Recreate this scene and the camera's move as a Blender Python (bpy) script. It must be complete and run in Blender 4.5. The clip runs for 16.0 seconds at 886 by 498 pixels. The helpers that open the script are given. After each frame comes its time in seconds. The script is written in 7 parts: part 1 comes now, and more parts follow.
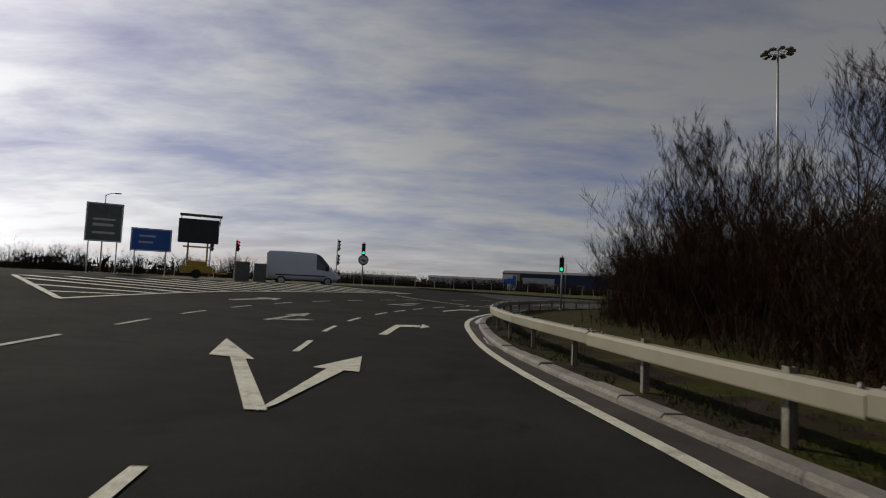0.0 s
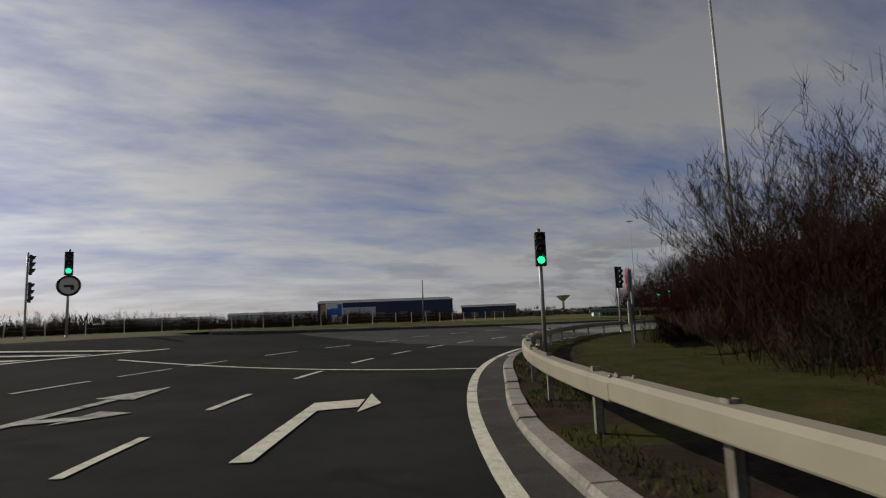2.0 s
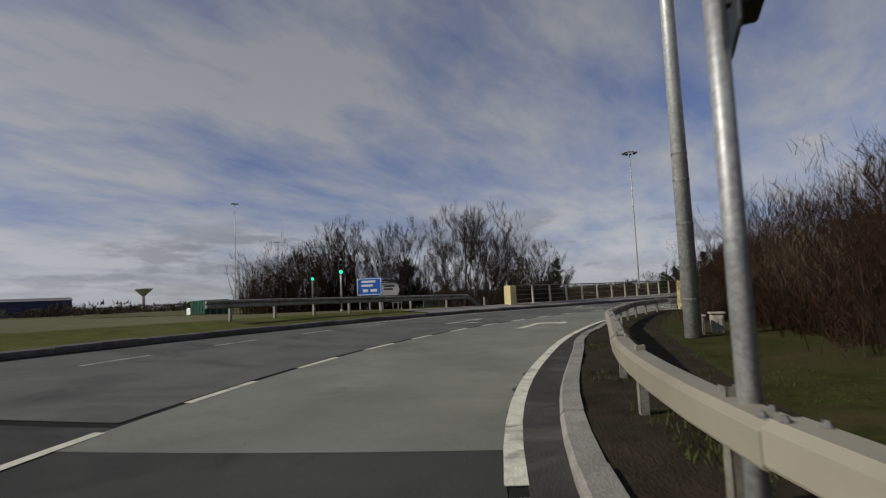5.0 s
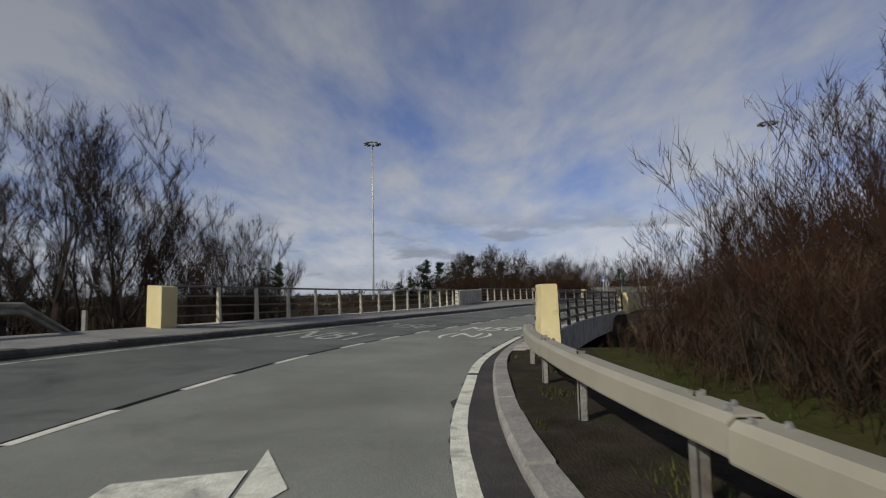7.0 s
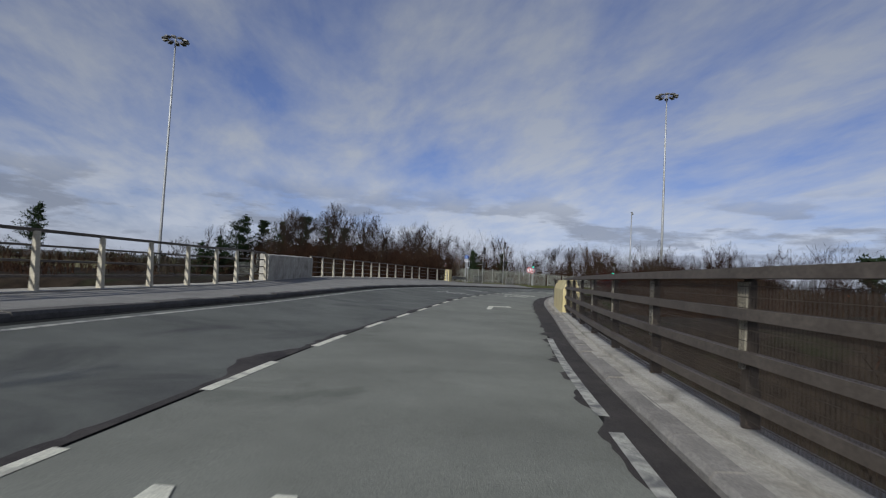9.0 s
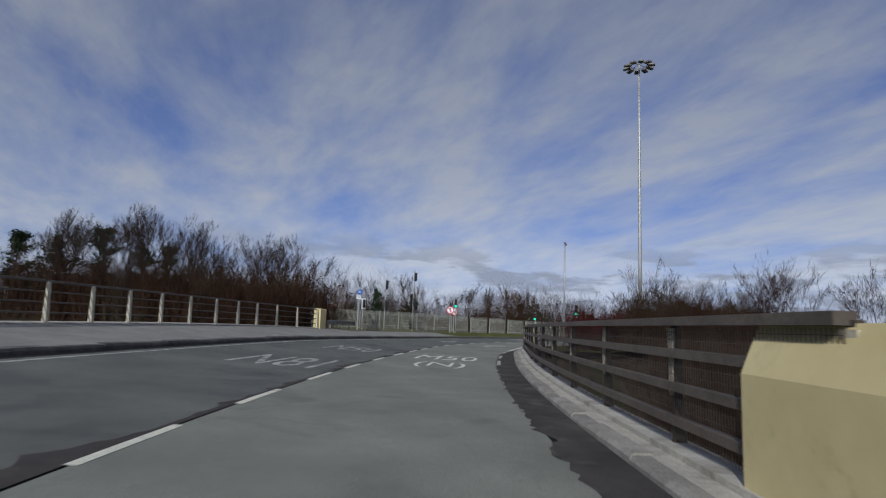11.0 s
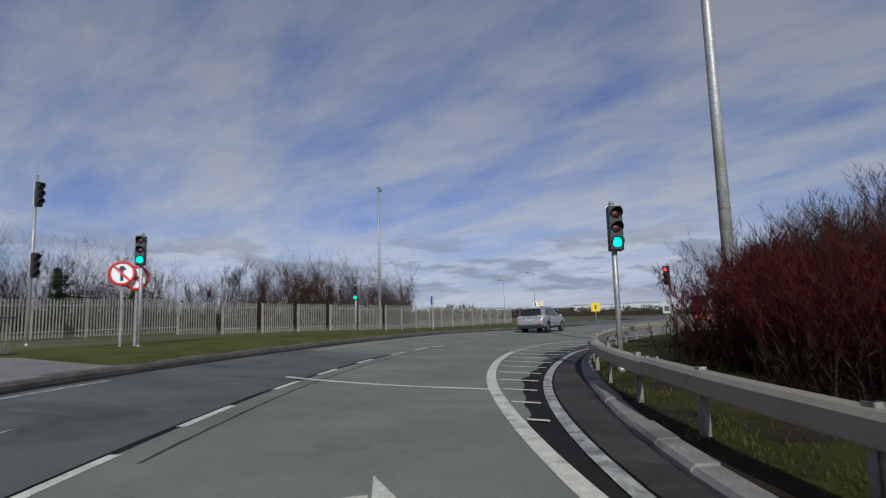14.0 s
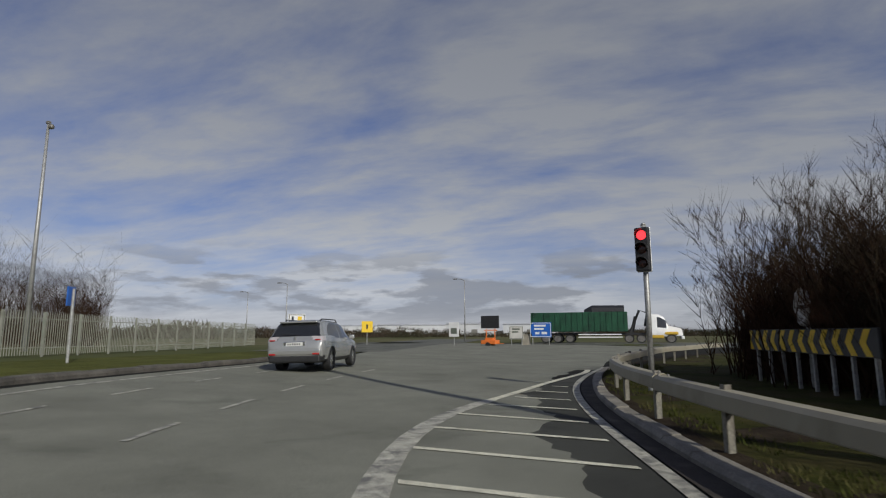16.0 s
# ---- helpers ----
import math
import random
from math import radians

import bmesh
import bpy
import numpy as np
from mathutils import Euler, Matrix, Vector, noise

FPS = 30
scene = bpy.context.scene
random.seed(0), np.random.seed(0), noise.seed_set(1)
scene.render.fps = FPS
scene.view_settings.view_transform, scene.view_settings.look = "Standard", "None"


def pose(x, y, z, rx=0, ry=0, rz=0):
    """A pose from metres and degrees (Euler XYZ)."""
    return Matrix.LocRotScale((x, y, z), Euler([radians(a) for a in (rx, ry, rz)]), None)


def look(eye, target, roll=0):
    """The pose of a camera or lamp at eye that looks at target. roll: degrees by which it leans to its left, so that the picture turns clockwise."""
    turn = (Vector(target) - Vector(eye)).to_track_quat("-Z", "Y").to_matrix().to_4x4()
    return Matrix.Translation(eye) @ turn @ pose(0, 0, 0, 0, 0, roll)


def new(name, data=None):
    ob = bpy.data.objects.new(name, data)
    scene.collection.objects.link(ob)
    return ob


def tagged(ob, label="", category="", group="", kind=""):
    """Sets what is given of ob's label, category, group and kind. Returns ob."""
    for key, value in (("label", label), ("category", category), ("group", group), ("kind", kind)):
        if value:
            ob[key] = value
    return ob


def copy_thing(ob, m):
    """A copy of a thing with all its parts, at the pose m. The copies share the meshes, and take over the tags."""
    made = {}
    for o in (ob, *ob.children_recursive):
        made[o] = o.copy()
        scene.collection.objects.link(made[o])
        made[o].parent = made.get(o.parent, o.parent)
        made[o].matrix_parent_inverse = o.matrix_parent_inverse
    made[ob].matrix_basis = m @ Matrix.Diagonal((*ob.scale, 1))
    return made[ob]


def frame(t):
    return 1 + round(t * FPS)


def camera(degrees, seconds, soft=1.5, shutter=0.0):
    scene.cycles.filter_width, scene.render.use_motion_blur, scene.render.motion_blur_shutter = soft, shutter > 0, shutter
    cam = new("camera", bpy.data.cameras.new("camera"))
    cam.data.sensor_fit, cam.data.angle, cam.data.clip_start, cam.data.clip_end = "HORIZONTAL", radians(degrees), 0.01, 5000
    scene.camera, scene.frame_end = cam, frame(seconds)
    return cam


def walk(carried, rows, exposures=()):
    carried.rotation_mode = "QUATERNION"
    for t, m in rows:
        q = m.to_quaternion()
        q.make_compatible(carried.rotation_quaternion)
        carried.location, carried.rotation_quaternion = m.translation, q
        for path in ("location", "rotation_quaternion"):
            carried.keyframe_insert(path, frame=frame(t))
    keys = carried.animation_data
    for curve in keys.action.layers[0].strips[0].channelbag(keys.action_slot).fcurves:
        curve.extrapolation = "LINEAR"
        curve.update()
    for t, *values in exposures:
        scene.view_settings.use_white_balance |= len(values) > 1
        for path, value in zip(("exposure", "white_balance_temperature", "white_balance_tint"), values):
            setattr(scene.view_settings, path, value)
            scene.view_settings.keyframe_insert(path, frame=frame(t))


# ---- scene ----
import collections

cam = camera(77.0, 16.0, soft=1.15, shutter=0.1)

PATH = [
    (0, (-7.654, -0.565, 1.292), (-7.569, 1.429, 1.426), 2.62),
    (0.5, (-7.924, 5.090, 1.287), (-7.681, 7.070, 1.429), 0.14),
    (1, (-7.931, 10.878, 1.303), (-7.580, 12.843, 1.420), -0.44),
    (1.5, (-7.606, 16.532, 1.293), (-7.035, 18.430, 1.564), -0.44),
    (2, (-6.534, 22.132, 1.307), (-5.786, 23.971, 1.551), -2.30),
    (2.5, (-4.809, 27.629, 1.294), (-3.914, 29.408, 1.480), -2.72),
    (3, (-2.557, 32.733, 1.290), (-1.401, 34.359, 1.435), -4.28),
    (3.5, (0.230, 37.142, 1.296), (1.634, 38.556, 1.469), -2.7),
    (3.7, (1.466, 38.718, 1.302), (2.926, 40.075, 1.465), -2.5),
    (4.4, (6.148, 43.843, 1.300), (7.798, 44.973, 1.468), -2.40),
    (5.1, (11.944, 47.900, 1.300), (13.732, 48.796, 1.472), -2.60),
    (5.8, (18.490, 50.030, 1.292), (20.378, 50.669, 1.469), -3.27),
    (6, (20.285, 50.525, 1.296), (22.205, 51.066, 1.450), -3.30),
    (6.5, (24.818, 51.658, 1.299), (26.791, 51.936, 1.470), -2.18),
    (7, (29.492, 52.556, 1.296), (31.484, 52.549, 1.470), -1.06),
    (7.5, (34.295, 52.879, 1.300), (36.273, 52.636, 1.464), 1.17),
    (8, (39.290, 52.685, 1.300), (41.253, 52.337, 1.465), 2.89),
    (8.5, (44.530, 51.863, 1.307), (46.470, 51.400, 1.457), 2.10),
    (8.7, (46.613, 51.437, 1.290), (48.541, 50.917, 1.407), 2.81),
    (10.8, (70.881, 41.891, 1.296), (72.710, 41.108, 1.497), 1.02),
    (11, (73.387, 40.667, 1.295), (75.179, 39.820, 1.569), 2.47),
    (11.5, (79.657, 37.530, 1.293), (81.401, 36.608, 1.623), 2.69),
    (12, (85.971, 34.458, 1.304), (87.641, 33.392, 1.576), 0.76),
    (12.5, (91.798, 31.089, 1.304), (93.435, 29.960, 1.525), 0.34),
    (13, (97.217, 27.710, 1.303), (98.803, 26.524, 1.582), -0.07),
    (13.5, (101.971, 24.447, 1.303), (103.476, 23.157, 1.567), -0.22),
    (14, (106.010, 21.197, 1.307), (107.338, 19.721, 1.549), -1.53),
    (14.5, (109.522, 17.755, 1.294), (110.547, 16.066, 1.602), -2.23),
    (15, (112.459, 13.947, 1.303), (113.312, 12.153, 1.530), -1.19),
    (15.5, (114.785, 9.945, 1.299), (115.478, 8.088, 1.569), 0.50),
    (16, (116.934, 5.838, 1.283), (117.500, 3.943, 1.585), -0.20),
]
EXPOSURES = [(0.0, -1.15, 6650, 9), (1.8, -0.9, 6680, 9), (3.5, -0.72, 6350, 10), (6.0, -0.52, 6200, 10), (8.0, -0.5, 5800, 10), (11.0, -0.54, 5560, 11), (14.0, -0.58, 5600, 11), (16.0, -0.64, 6150, 9)]
walk(cam, [(t, look(eye, target, roll)) for t, eye, target, roll in PATH], EXPOSURES)

# ---- sky and sun ----
SUN_AZ, SUN_EL = radians(-46), radians(31)
world = bpy.data.worlds.new("sky")
scene.world = world
world.use_nodes = True
wt = world.node_tree
for n in list(wt.nodes):
    wt.nodes.remove(n)


def node(tree, kind, **vals):
    n = tree.nodes.new(kind)
    for k, v in vals.items():
        if k in n.inputs:
            n.inputs[k].default_value = v
    return n


def ramp(tree, stops):
    r = tree.nodes.new("ShaderNodeValToRGB")
    e = r.color_ramp.elements
    e[0].position, e[0].color = stops[0][0], (*stops[0][1], 1)
    e[1].position, e[1].color = stops[-1][0], (*stops[-1][1], 1)
    for p, c in stops[1:-1]:
        x = e.new(p)
        x.color = (*c, 1)
    return r


def math_node(tree, op, a=None, b=None, clamp=False):
    m = tree.nodes.new("ShaderNodeMath")
    m.operation, m.use_clamp = op, clamp
    for i, v in enumerate((a, b)):
        if v is None:
            continue
        if isinstance(v, (int, float)):
            m.inputs[i].default_value = v
        else:
            tree.links.new(v, m.inputs[i])
    return m.outputs[0]


def mixed(tree, fac, a, b):
    m = tree.nodes.new("ShaderNodeMix")
    m.data_type = "RGBA"
    for sock, v in ((m.inputs["Factor"], fac), (m.inputs[6], a), (m.inputs[7], b)):
        if isinstance(v, (int, float)):
            sock.default_value = v
        elif isinstance(v, tuple):
            sock.default_value = (*v, 1)
        else:
            tree.links.new(v, sock)
    return m.outputs[2]


def build_sky():
    out = wt.nodes.new("ShaderNodeOutputWorld")
    bg = node(wt, "ShaderNodeBackground", Strength=0.09)
    sky = wt.nodes.new("ShaderNodeTexSky")
    sky.sky_type, sky.sun_disc = "NISHITA", False
    sky.sun_elevation, sky.sun_rotation = SUN_EL, SUN_AZ
    sky.air_density, sky.dust_density, sky.ozone_density = 1.0, 0.8, 4.0
    co = wt.nodes.new("ShaderNodeTexCoord")
    sep = wt.nodes.new("ShaderNodeSeparateXYZ")
    wt.links.new(co.outputs["Generated"], sep.inputs[0])
    up = math_node(wt, "MAXIMUM", sep.outputs["Z"], 0.0)
    low = math_node(wt, "ADD", up, 0.17)
    px = math_node(wt, "DIVIDE", sep.outputs["X"], low)
    py = math_node(wt, "DIVIDE", sep.outputs["Y"], low)
    flat = wt.nodes.new("ShaderNodeCombineXYZ")
    wt.links.new(px, flat.inputs[0]), wt.links.new(py, flat.inputs[1])

    def streaks(scale, angle, stretch, detail, seed, warp):
        mp = wt.nodes.new("ShaderNodeMapping")
        mp.inputs["Rotation"].default_value = (0, 0, radians(angle))
        mp.inputs["Scale"].default_value = (1, stretch, 1)
        mp.inputs["Location"].default_value = (seed, seed * 0.37, 0)
        wt.links.new(flat.outputs[0], mp.inputs[0])
        n = node(wt, "ShaderNodeTexNoise", Scale=scale, Detail=detail, Roughness=0.6, Distortion=warp)
        wt.links.new(mp.outputs[0], n.inputs["Vector"])
        return n.outputs["Fac"]

    high = streaks(1.15, 32, 1.9, 8, 3.1, 0.22)
    thin = streaks(0.42, 12, 1.4, 5, 7.7, 0.2)
    veil = math_node(wt, "MULTIPLY_ADD", high, 0.62)
    wt.nodes[-1].inputs[2].default_value = 0.0
    both = math_node(wt, "ADD", veil, math_node(wt, "MULTIPLY", thin, 0.5))
    wisps = streaks(3.4, 24, 2.6, 9, 1.3, 0.5)
    both = math_node(wt, "ADD", both, math_node(wt, "MULTIPLY", math_node(wt, "SUBTRACT", wisps, 0.5), 0.12))
    cover = ramp(wt, [(0.42, (0.08, 0.08, 0.08)), (0.54, (0.5, 0.5, 0.5)), (0.66, (1, 1, 1))])
    wt.links.new(both, cover.inputs[0])
    # more veil low down, as the layer is seen edge on
    haze = math_node(wt, "POWER", math_node(wt, "SUBTRACT", 1.0, up, True), 6.0)
    # thinner cloud towards the zenith
    thinned = math_node(wt, "MULTIPLY", cover.outputs[0], math_node(wt, "SUBTRACT", 1.08, math_node(wt, "MULTIPLY", math_node(wt, "MAXIMUM", math_node(wt, "SUBTRACT", up, 0.42), 0.0), 1.5)), True)
    fac = math_node(wt, "ADD", math_node(wt, "MULTIPLY", thinned, 0.90), math_node(wt, "MULTIPLY", haze, 0.3), True)
    # small grey cumulus low over the horizon
    mp = wt.nodes.new("ShaderNodeMapping")
    mp.inputs["Scale"].default_value = (3.0, 3.0, 13.0)
    wt.links.new(co.outputs["Generated"], mp.inputs[0])
    cn = node(wt, "ShaderNodeTexNoise", Scale=1.9, Detail=7.0, Roughness=0.55)
    wt.links.new(mp.outputs[0], cn.inputs["Vector"])
    band = ramp(wt, [(0.015, (0.0, 0.0, 0.0)), (0.04, (1, 1, 1)), (0.10, (1, 1, 1)), (0.16, (0, 0, 0))])
    wt.links.new(up, band.inputs[0])
    puff = ramp(wt, [(0.50, (0, 0, 0)), (0.57, (1, 1, 1))])
    wt.links.new(cn.outputs["Fac"], puff.inputs[0])
    pf = math_node(wt, "MULTIPLY", math_node(wt, "MULTIPLY", band.outputs[0], puff.outputs[0]), 0.8)
    # cloud takes its brightness from the sky behind it
    bw = wt.nodes.new("ShaderNodeRGBToBW")
    wt.links.new(sky.outputs[0], bw.inputs[0])
    white = wt.nodes.new("ShaderNodeCombineColor")
    b2 = math_node(wt, "MULTIPLY_ADD", bw.outputs[0], 0.95)
    wt.nodes[-1].inputs[2].default_value = 3.1
    # cloud glows towards the sun behind it
    near = wt.nodes.new("ShaderNodeVectorMath")
    near.operation = "DOT_PRODUCT"
    near.inputs[1].default_value = (math.sin(SUN_AZ) * math.cos(SUN_EL), math.cos(SUN_AZ) * math.cos(SUN_EL), math.sin(SUN_EL))
    wt.links.new(co.outputs["Generated"], near.inputs[0])
    pf = math_node(wt, "MULTIPLY", pf, math_node(wt, "SUBTRACT", 1.0, math_node(wt, "MULTIPLY", math_node(wt, "MAXIMUM", near.outputs["Value"], 0.0), 1.4), True))
    b2 = math_node(wt, "MULTIPLY", b2, math_node(wt, "ADD", 1.0, math_node(wt, "MULTIPLY", math_node(wt, "POWER", math_node(wt, "MAXIMUM", near.outputs["Value"], 0.0), 4.0), 1.1)))
    for i, k in enumerate((0.98, 0.99, 1.03)):
        wt.links.new(math_node(wt, "MULTIPLY", b2, k), white.inputs[i])
    violet = wt.nodes.new("ShaderNodeMix")
    violet.data_type, violet.blend_type = "RGBA", "MULTIPLY"
    violet.inputs["Factor"].default_value = 1.0
    violet.inputs[7].default_value = (1.06, 0.93, 1.14, 1)
    wt.links.new(sky.outputs[0], violet.inputs[6])
    c1 = mixed(wt, fac, violet.outputs[2], white.outputs[0])
    grey = wt.nodes.new("ShaderNodeCombineColor")
    for i, k in enumerate((0.50, 0.52, 0.58)):
        wt.links.new(math_node(wt, "MULTIPLY", b2, k), grey.inputs[i])
    c2 = mixed(wt, pf, c1, grey.outputs[0])
    wt.links.new(c2, bg.inputs["Color"])
    wt.links.new(bg.outputs[0], out.inputs[0])


build_sky()
sun = new("sun", bpy.data.lights.new("sun", "SUN"))
sun.data.energy, sun.data.angle, sun.data.color = 5.0, radians(0.6), (1.0, 0.93, 0.80)
sun_dir = Vector((math.sin(SUN_AZ) * math.cos(SUN_EL), math.cos(SUN_AZ) * math.cos(SUN_EL), math.sin(SUN_EL)))
sun.matrix_world = look(sun_dir * 100, (0, 0, 0))


# ---- materials ----
def surface(name, dark, light, rough=0.7, metal=0.0, scale=8.0, fine=0.0, bump=0.0, stain=None, stain_scale=0.6, stain_at=0.6, spec=0.5, vary=0.0, island=False):
    """Principled surface with grain at one scale and stains at a larger one, in world metres."""
    m = bpy.data.materials.new(name)
    m.use_nodes = True
    t = m.node_tree
    p = t.nodes["Principled BSDF"]
    p.inputs["Roughness"].default_value, p.inputs["Metallic"].default_value = rough, metal
    p.inputs["Specular IOR Level"].default_value = spec
    geo = t.nodes.new("ShaderNodeNewGeometry")
    n1 = node(t, "ShaderNodeTexNoise", Scale=scale, Detail=5.0, Roughness=0.65)
    t.links.new(geo.outputs["Position"], n1.inputs["Vector"])
    r = ramp(t, [(0.32, dark), (0.68, light)])
    t.links.new(n1.outputs["Fac"], r.inputs[0])
    col = r.outputs[0]
    if fine:
        n2 = node(t, "ShaderNodeTexNoise", Scale=fine, Detail=2.0, Roughness=0.7)
        t.links.new(geo.outputs["Position"], n2.inputs["Vector"])
        r2 = ramp(t, [(0.3, (0.62, 0.62, 0.62)), (0.7, (1.25, 1.25, 1.25))])
        t.links.new(n2.outputs["Fac"], r2.inputs[0])
        mul = t.nodes.new("ShaderNodeMix")
        mul.data_type, mul.blend_type = "RGBA", "MULTIPLY"
        mul.inputs["Factor"].default_value = 0.8
        t.links.new(col, mul.inputs[6]), t.links.new(r2.outputs[0], mul.inputs[7])
        col = mul.outputs[2]
    if stain:
        n3 = node(t, "ShaderNodeTexNoise", Scale=stain_scale, Detail=6.0, Roughness=0.6, Distortion=0.6)
        t.links.new(geo.outputs["Position"], n3.inputs["Vector"])
        r3 = ramp(t, [(stain_at - 0.1, (0, 0, 0)), (stain_at + 0.1, (1, 1, 1))])
        t.links.new(n3.outputs["Fac"], r3.inputs[0])
        col = mixed(t, r3.outputs[0], col, stain)
    if vary:
        oi = geo if island else t.nodes.new("ShaderNodeObjectInfo")
        hv = t.nodes.new("ShaderNodeHueSaturation")
        t.links.new(math_node(t, "MULTIPLY_ADD", oi.outputs["Random Per Island" if island else "Random"], vary), hv.inputs["Value"])
        t.nodes[-1].inputs[2].default_value = 1 - vary / 2
        t.links.new(col, hv.inputs["Color"])
        col = hv.outputs[0]
    t.links.new(col, p.inputs["Base Color"])
    if bump:
        b = t.nodes.new("ShaderNodeBump")
        b.inputs["Strength"].default_value, b.inputs["Distance"].default_value = bump, 0.02
        t.links.new((n2 if fine else n1).outputs["Fac"], b.inputs["Height"])
        t.links.new(b.outputs[0], p.inputs["Normal"])
    return m


def glow(name, colour, strength):
    m = bpy.data.materials.new(name)
    m.use_nodes = True
    p = m.node_tree.nodes["Principled BSDF"]
    p.inputs["Base Color"].default_value = (*colour, 1)
    p.inputs["Emission Color"].default_value, p.inputs["Emission Strength"].default_value = (*colour, 1), strength
    return m


M = {}
M["asphalt"] = surface("asphalt", (0.019, 0.0195, 0.0175), (0.036, 0.036, 0.032), 0.95, 0, 0.35, 90, 0.6, (0.018, 0.017, 0.017), 0.9, 0.64, 0.05)
M["asphalt_pale"] = surface("worn_asphalt", (0.160, 0.161, 0.130), (0.232, 0.234, 0.190), 0.85, 0, 0.4, 90, 0.4, (0.105, 0.108, 0.086), 0.5, 0.68, 0.15)
M["asphalt_dark"] = surface("damp_asphalt", (0.034, 0.030, 0.027), (0.066, 0.058, 0.050), 0.9, 0, 1.2, 60, 0.5, (0.095, 0.086, 0.072), 1.4, 0.64, 0.2)
M["line"] = surface("road_paint", (0.52, 0.50, 0.385), (0.72, 0.70, 0.55), 0.75, 0, 5, 60, 0.3, (0.16, 0.155, 0.13), 2.6, 0.64)
M["line_worn"] = surface("worn_road_paint", (0.31, 0.30, 0.245), (0.52, 0.505, 0.42), 0.75, 0, 6, 70, 0.3, (0.13, 0.128, 0.115), 4.0, 0.54)
M["kerb"] = surface("kerb_concrete", (0.17, 0.155, 0.13), (0.28, 0.26, 0.22), 0.85, 0, 2.2, 40, 0.4, (0.115, 0.104, 0.085), 0.8, 0.68, vary=0.25)
# darker concrete for the whole outer kerb
M["kerb_dark"] = surface("dark_kerb_concrete", (0.055, 0.050, 0.042), (0.115, 0.105, 0.088), 0.9, 0, 2.2, 40, 0.4, (0.16, 0.145, 0.12), 0.7, 0.64, vary=0.25)
M["concrete"] = surface("concrete", (0.30, 0.28, 0.23), (0.44, 0.41, 0.34), 0.85, 0, 1.8, 45, 0.3, (0.17, 0.155, 0.12), 1.3, 0.62)
M["footpath"] = surface("footpath", (0.165, 0.157, 0.132), (0.245, 0.232, 0.198), 0.88, 0, 1.0, 50, 0.3, (0.16, 0.15, 0.13), 0.7, 0.62)
M["yellow_stone"] = surface("painted_concrete", (0.47, 0.385, 0.175), (0.58, 0.49, 0.25), 0.8, 0, 0.9, 0, 0, (0.30, 0.26, 0.13), 1.7, 0.66)
M["grass"] = surface("grass_ground", (0.021, 0.025, 0.006), (0.050, 0.052, 0.012), 0.95, 0, 1.6, 14, 0.8, (0.052, 0.042, 0.018), 0.7, 0.54, spec=0.06)
M["lawn"] = surface("mown_verge", (0.055, 0.060, 0.012), (0.105, 0.110, 0.028), 0.95, 0, 0.8, 18, 0.6, (0.10, 0.085, 0.04), 0.4, 0.64, spec=0.06)
M["field"] = surface("field", (0.085, 0.085, 0.04), (0.15, 0.135, 0.075), 0.95, 0, 0.05, 3, 0.0, (0.07, 0.08, 0.03), 0.02, 0.55, spec=0.06)
M["soil"] = surface("verge_soil", (0.020, 0.015, 0.010), (0.052, 0.040, 0.027), 0.95, 0, 2.5, 35, 1.0, (0.028, 0.028, 0.012), 1.4, 0.62, spec=0.06)
M["blade"] = surface("grass_blades", (0.026, 0.034, 0.007), (0.065, 0.073, 0.017), 0.8, 0, 1.5, 0, 0, (0.09, 0.075, 0.035), 0.8, 0.62, spec=0.06)
M["steel"] = surface("galvanised_steel", (0.235, 0.213, 0.152), (0.295, 0.268, 0.196), 0.6, 0.05, 0.8, 0, 0, (0.20, 0.178, 0.125), 1.1, 0.64, vary=0.2)
M["palisade"] = surface("palisade_steel", (0.20, 0.205, 0.165), (0.28, 0.285, 0.235), 0.65, 0.1, 0.9, 0, 0, (0.17, 0.17, 0.135), 1.1, 0.62, vary=0.15)
M["steel_dark"] = surface("dull_steel", (0.13, 0.125, 0.115), (0.22, 0.21, 0.19), 0.6, 0.4, 3, 30, 0.05, (0.10, 0.08, 0.06), 2, 0.66)
M["rail"] = surface("parapet_metal", (0.075, 0.060, 0.045), (0.125, 0.102, 0.078), 0.65, 0.1, 3, 30, 0.05, (0.06, 0.047, 0.034), 1.5, 0.6)
M["infill"] = surface("parapet_infill", (0.048, 0.038, 0.029), (0.085, 0.068, 0.052), 0.7, 0.1, 3, 0, 0, (0.10, 0.082, 0.062), 1.2, 0.64, spec=0.2)
M["rail_post"] = surface("parapet_post_paint", (0.40, 0.36, 0.26), (0.52, 0.47, 0.35), 0.7, 0.0, 3, 30, 0.05, (0.30, 0.26, 0.18), 2, 0.66)
M["pole"] = surface("grey_pole", (0.30, 0.30, 0.29), (0.42, 0.42, 0.40), 0.5, 0.5, 2, 20, 0.03, (0.24, 0.23, 0.21), 1.5, 0.66)
M["mast"] = surface("mast_steel", (0.34, 0.34, 0.32), (0.46, 0.46, 0.43), 0.5, 0.4, 1, 14, 0.03, (0.27, 0.25, 0.20), 1.0, 0.64)
M["black"] = surface("black_plastic", (0.012, 0.012, 0.013), (0.025, 0.025, 0.026), 0.5, 0, 5)
M["rubber"] = surface("tyre_rubber", (0.010, 0.010, 0.010), (0.022, 0.022, 0.022), 0.8, 0, 20)
# weathered posts; also the outer beams, whose shade is put into this colour
M["post_shaded_beam"] = surface("weathered_post_shaded_beam", (0.16, 0.15, 0.125), (0.26, 0.245, 0.20), 0.7, 0.1, 3, 30, 0.05, (0.10, 0.08, 0.06), 2, 0.62)
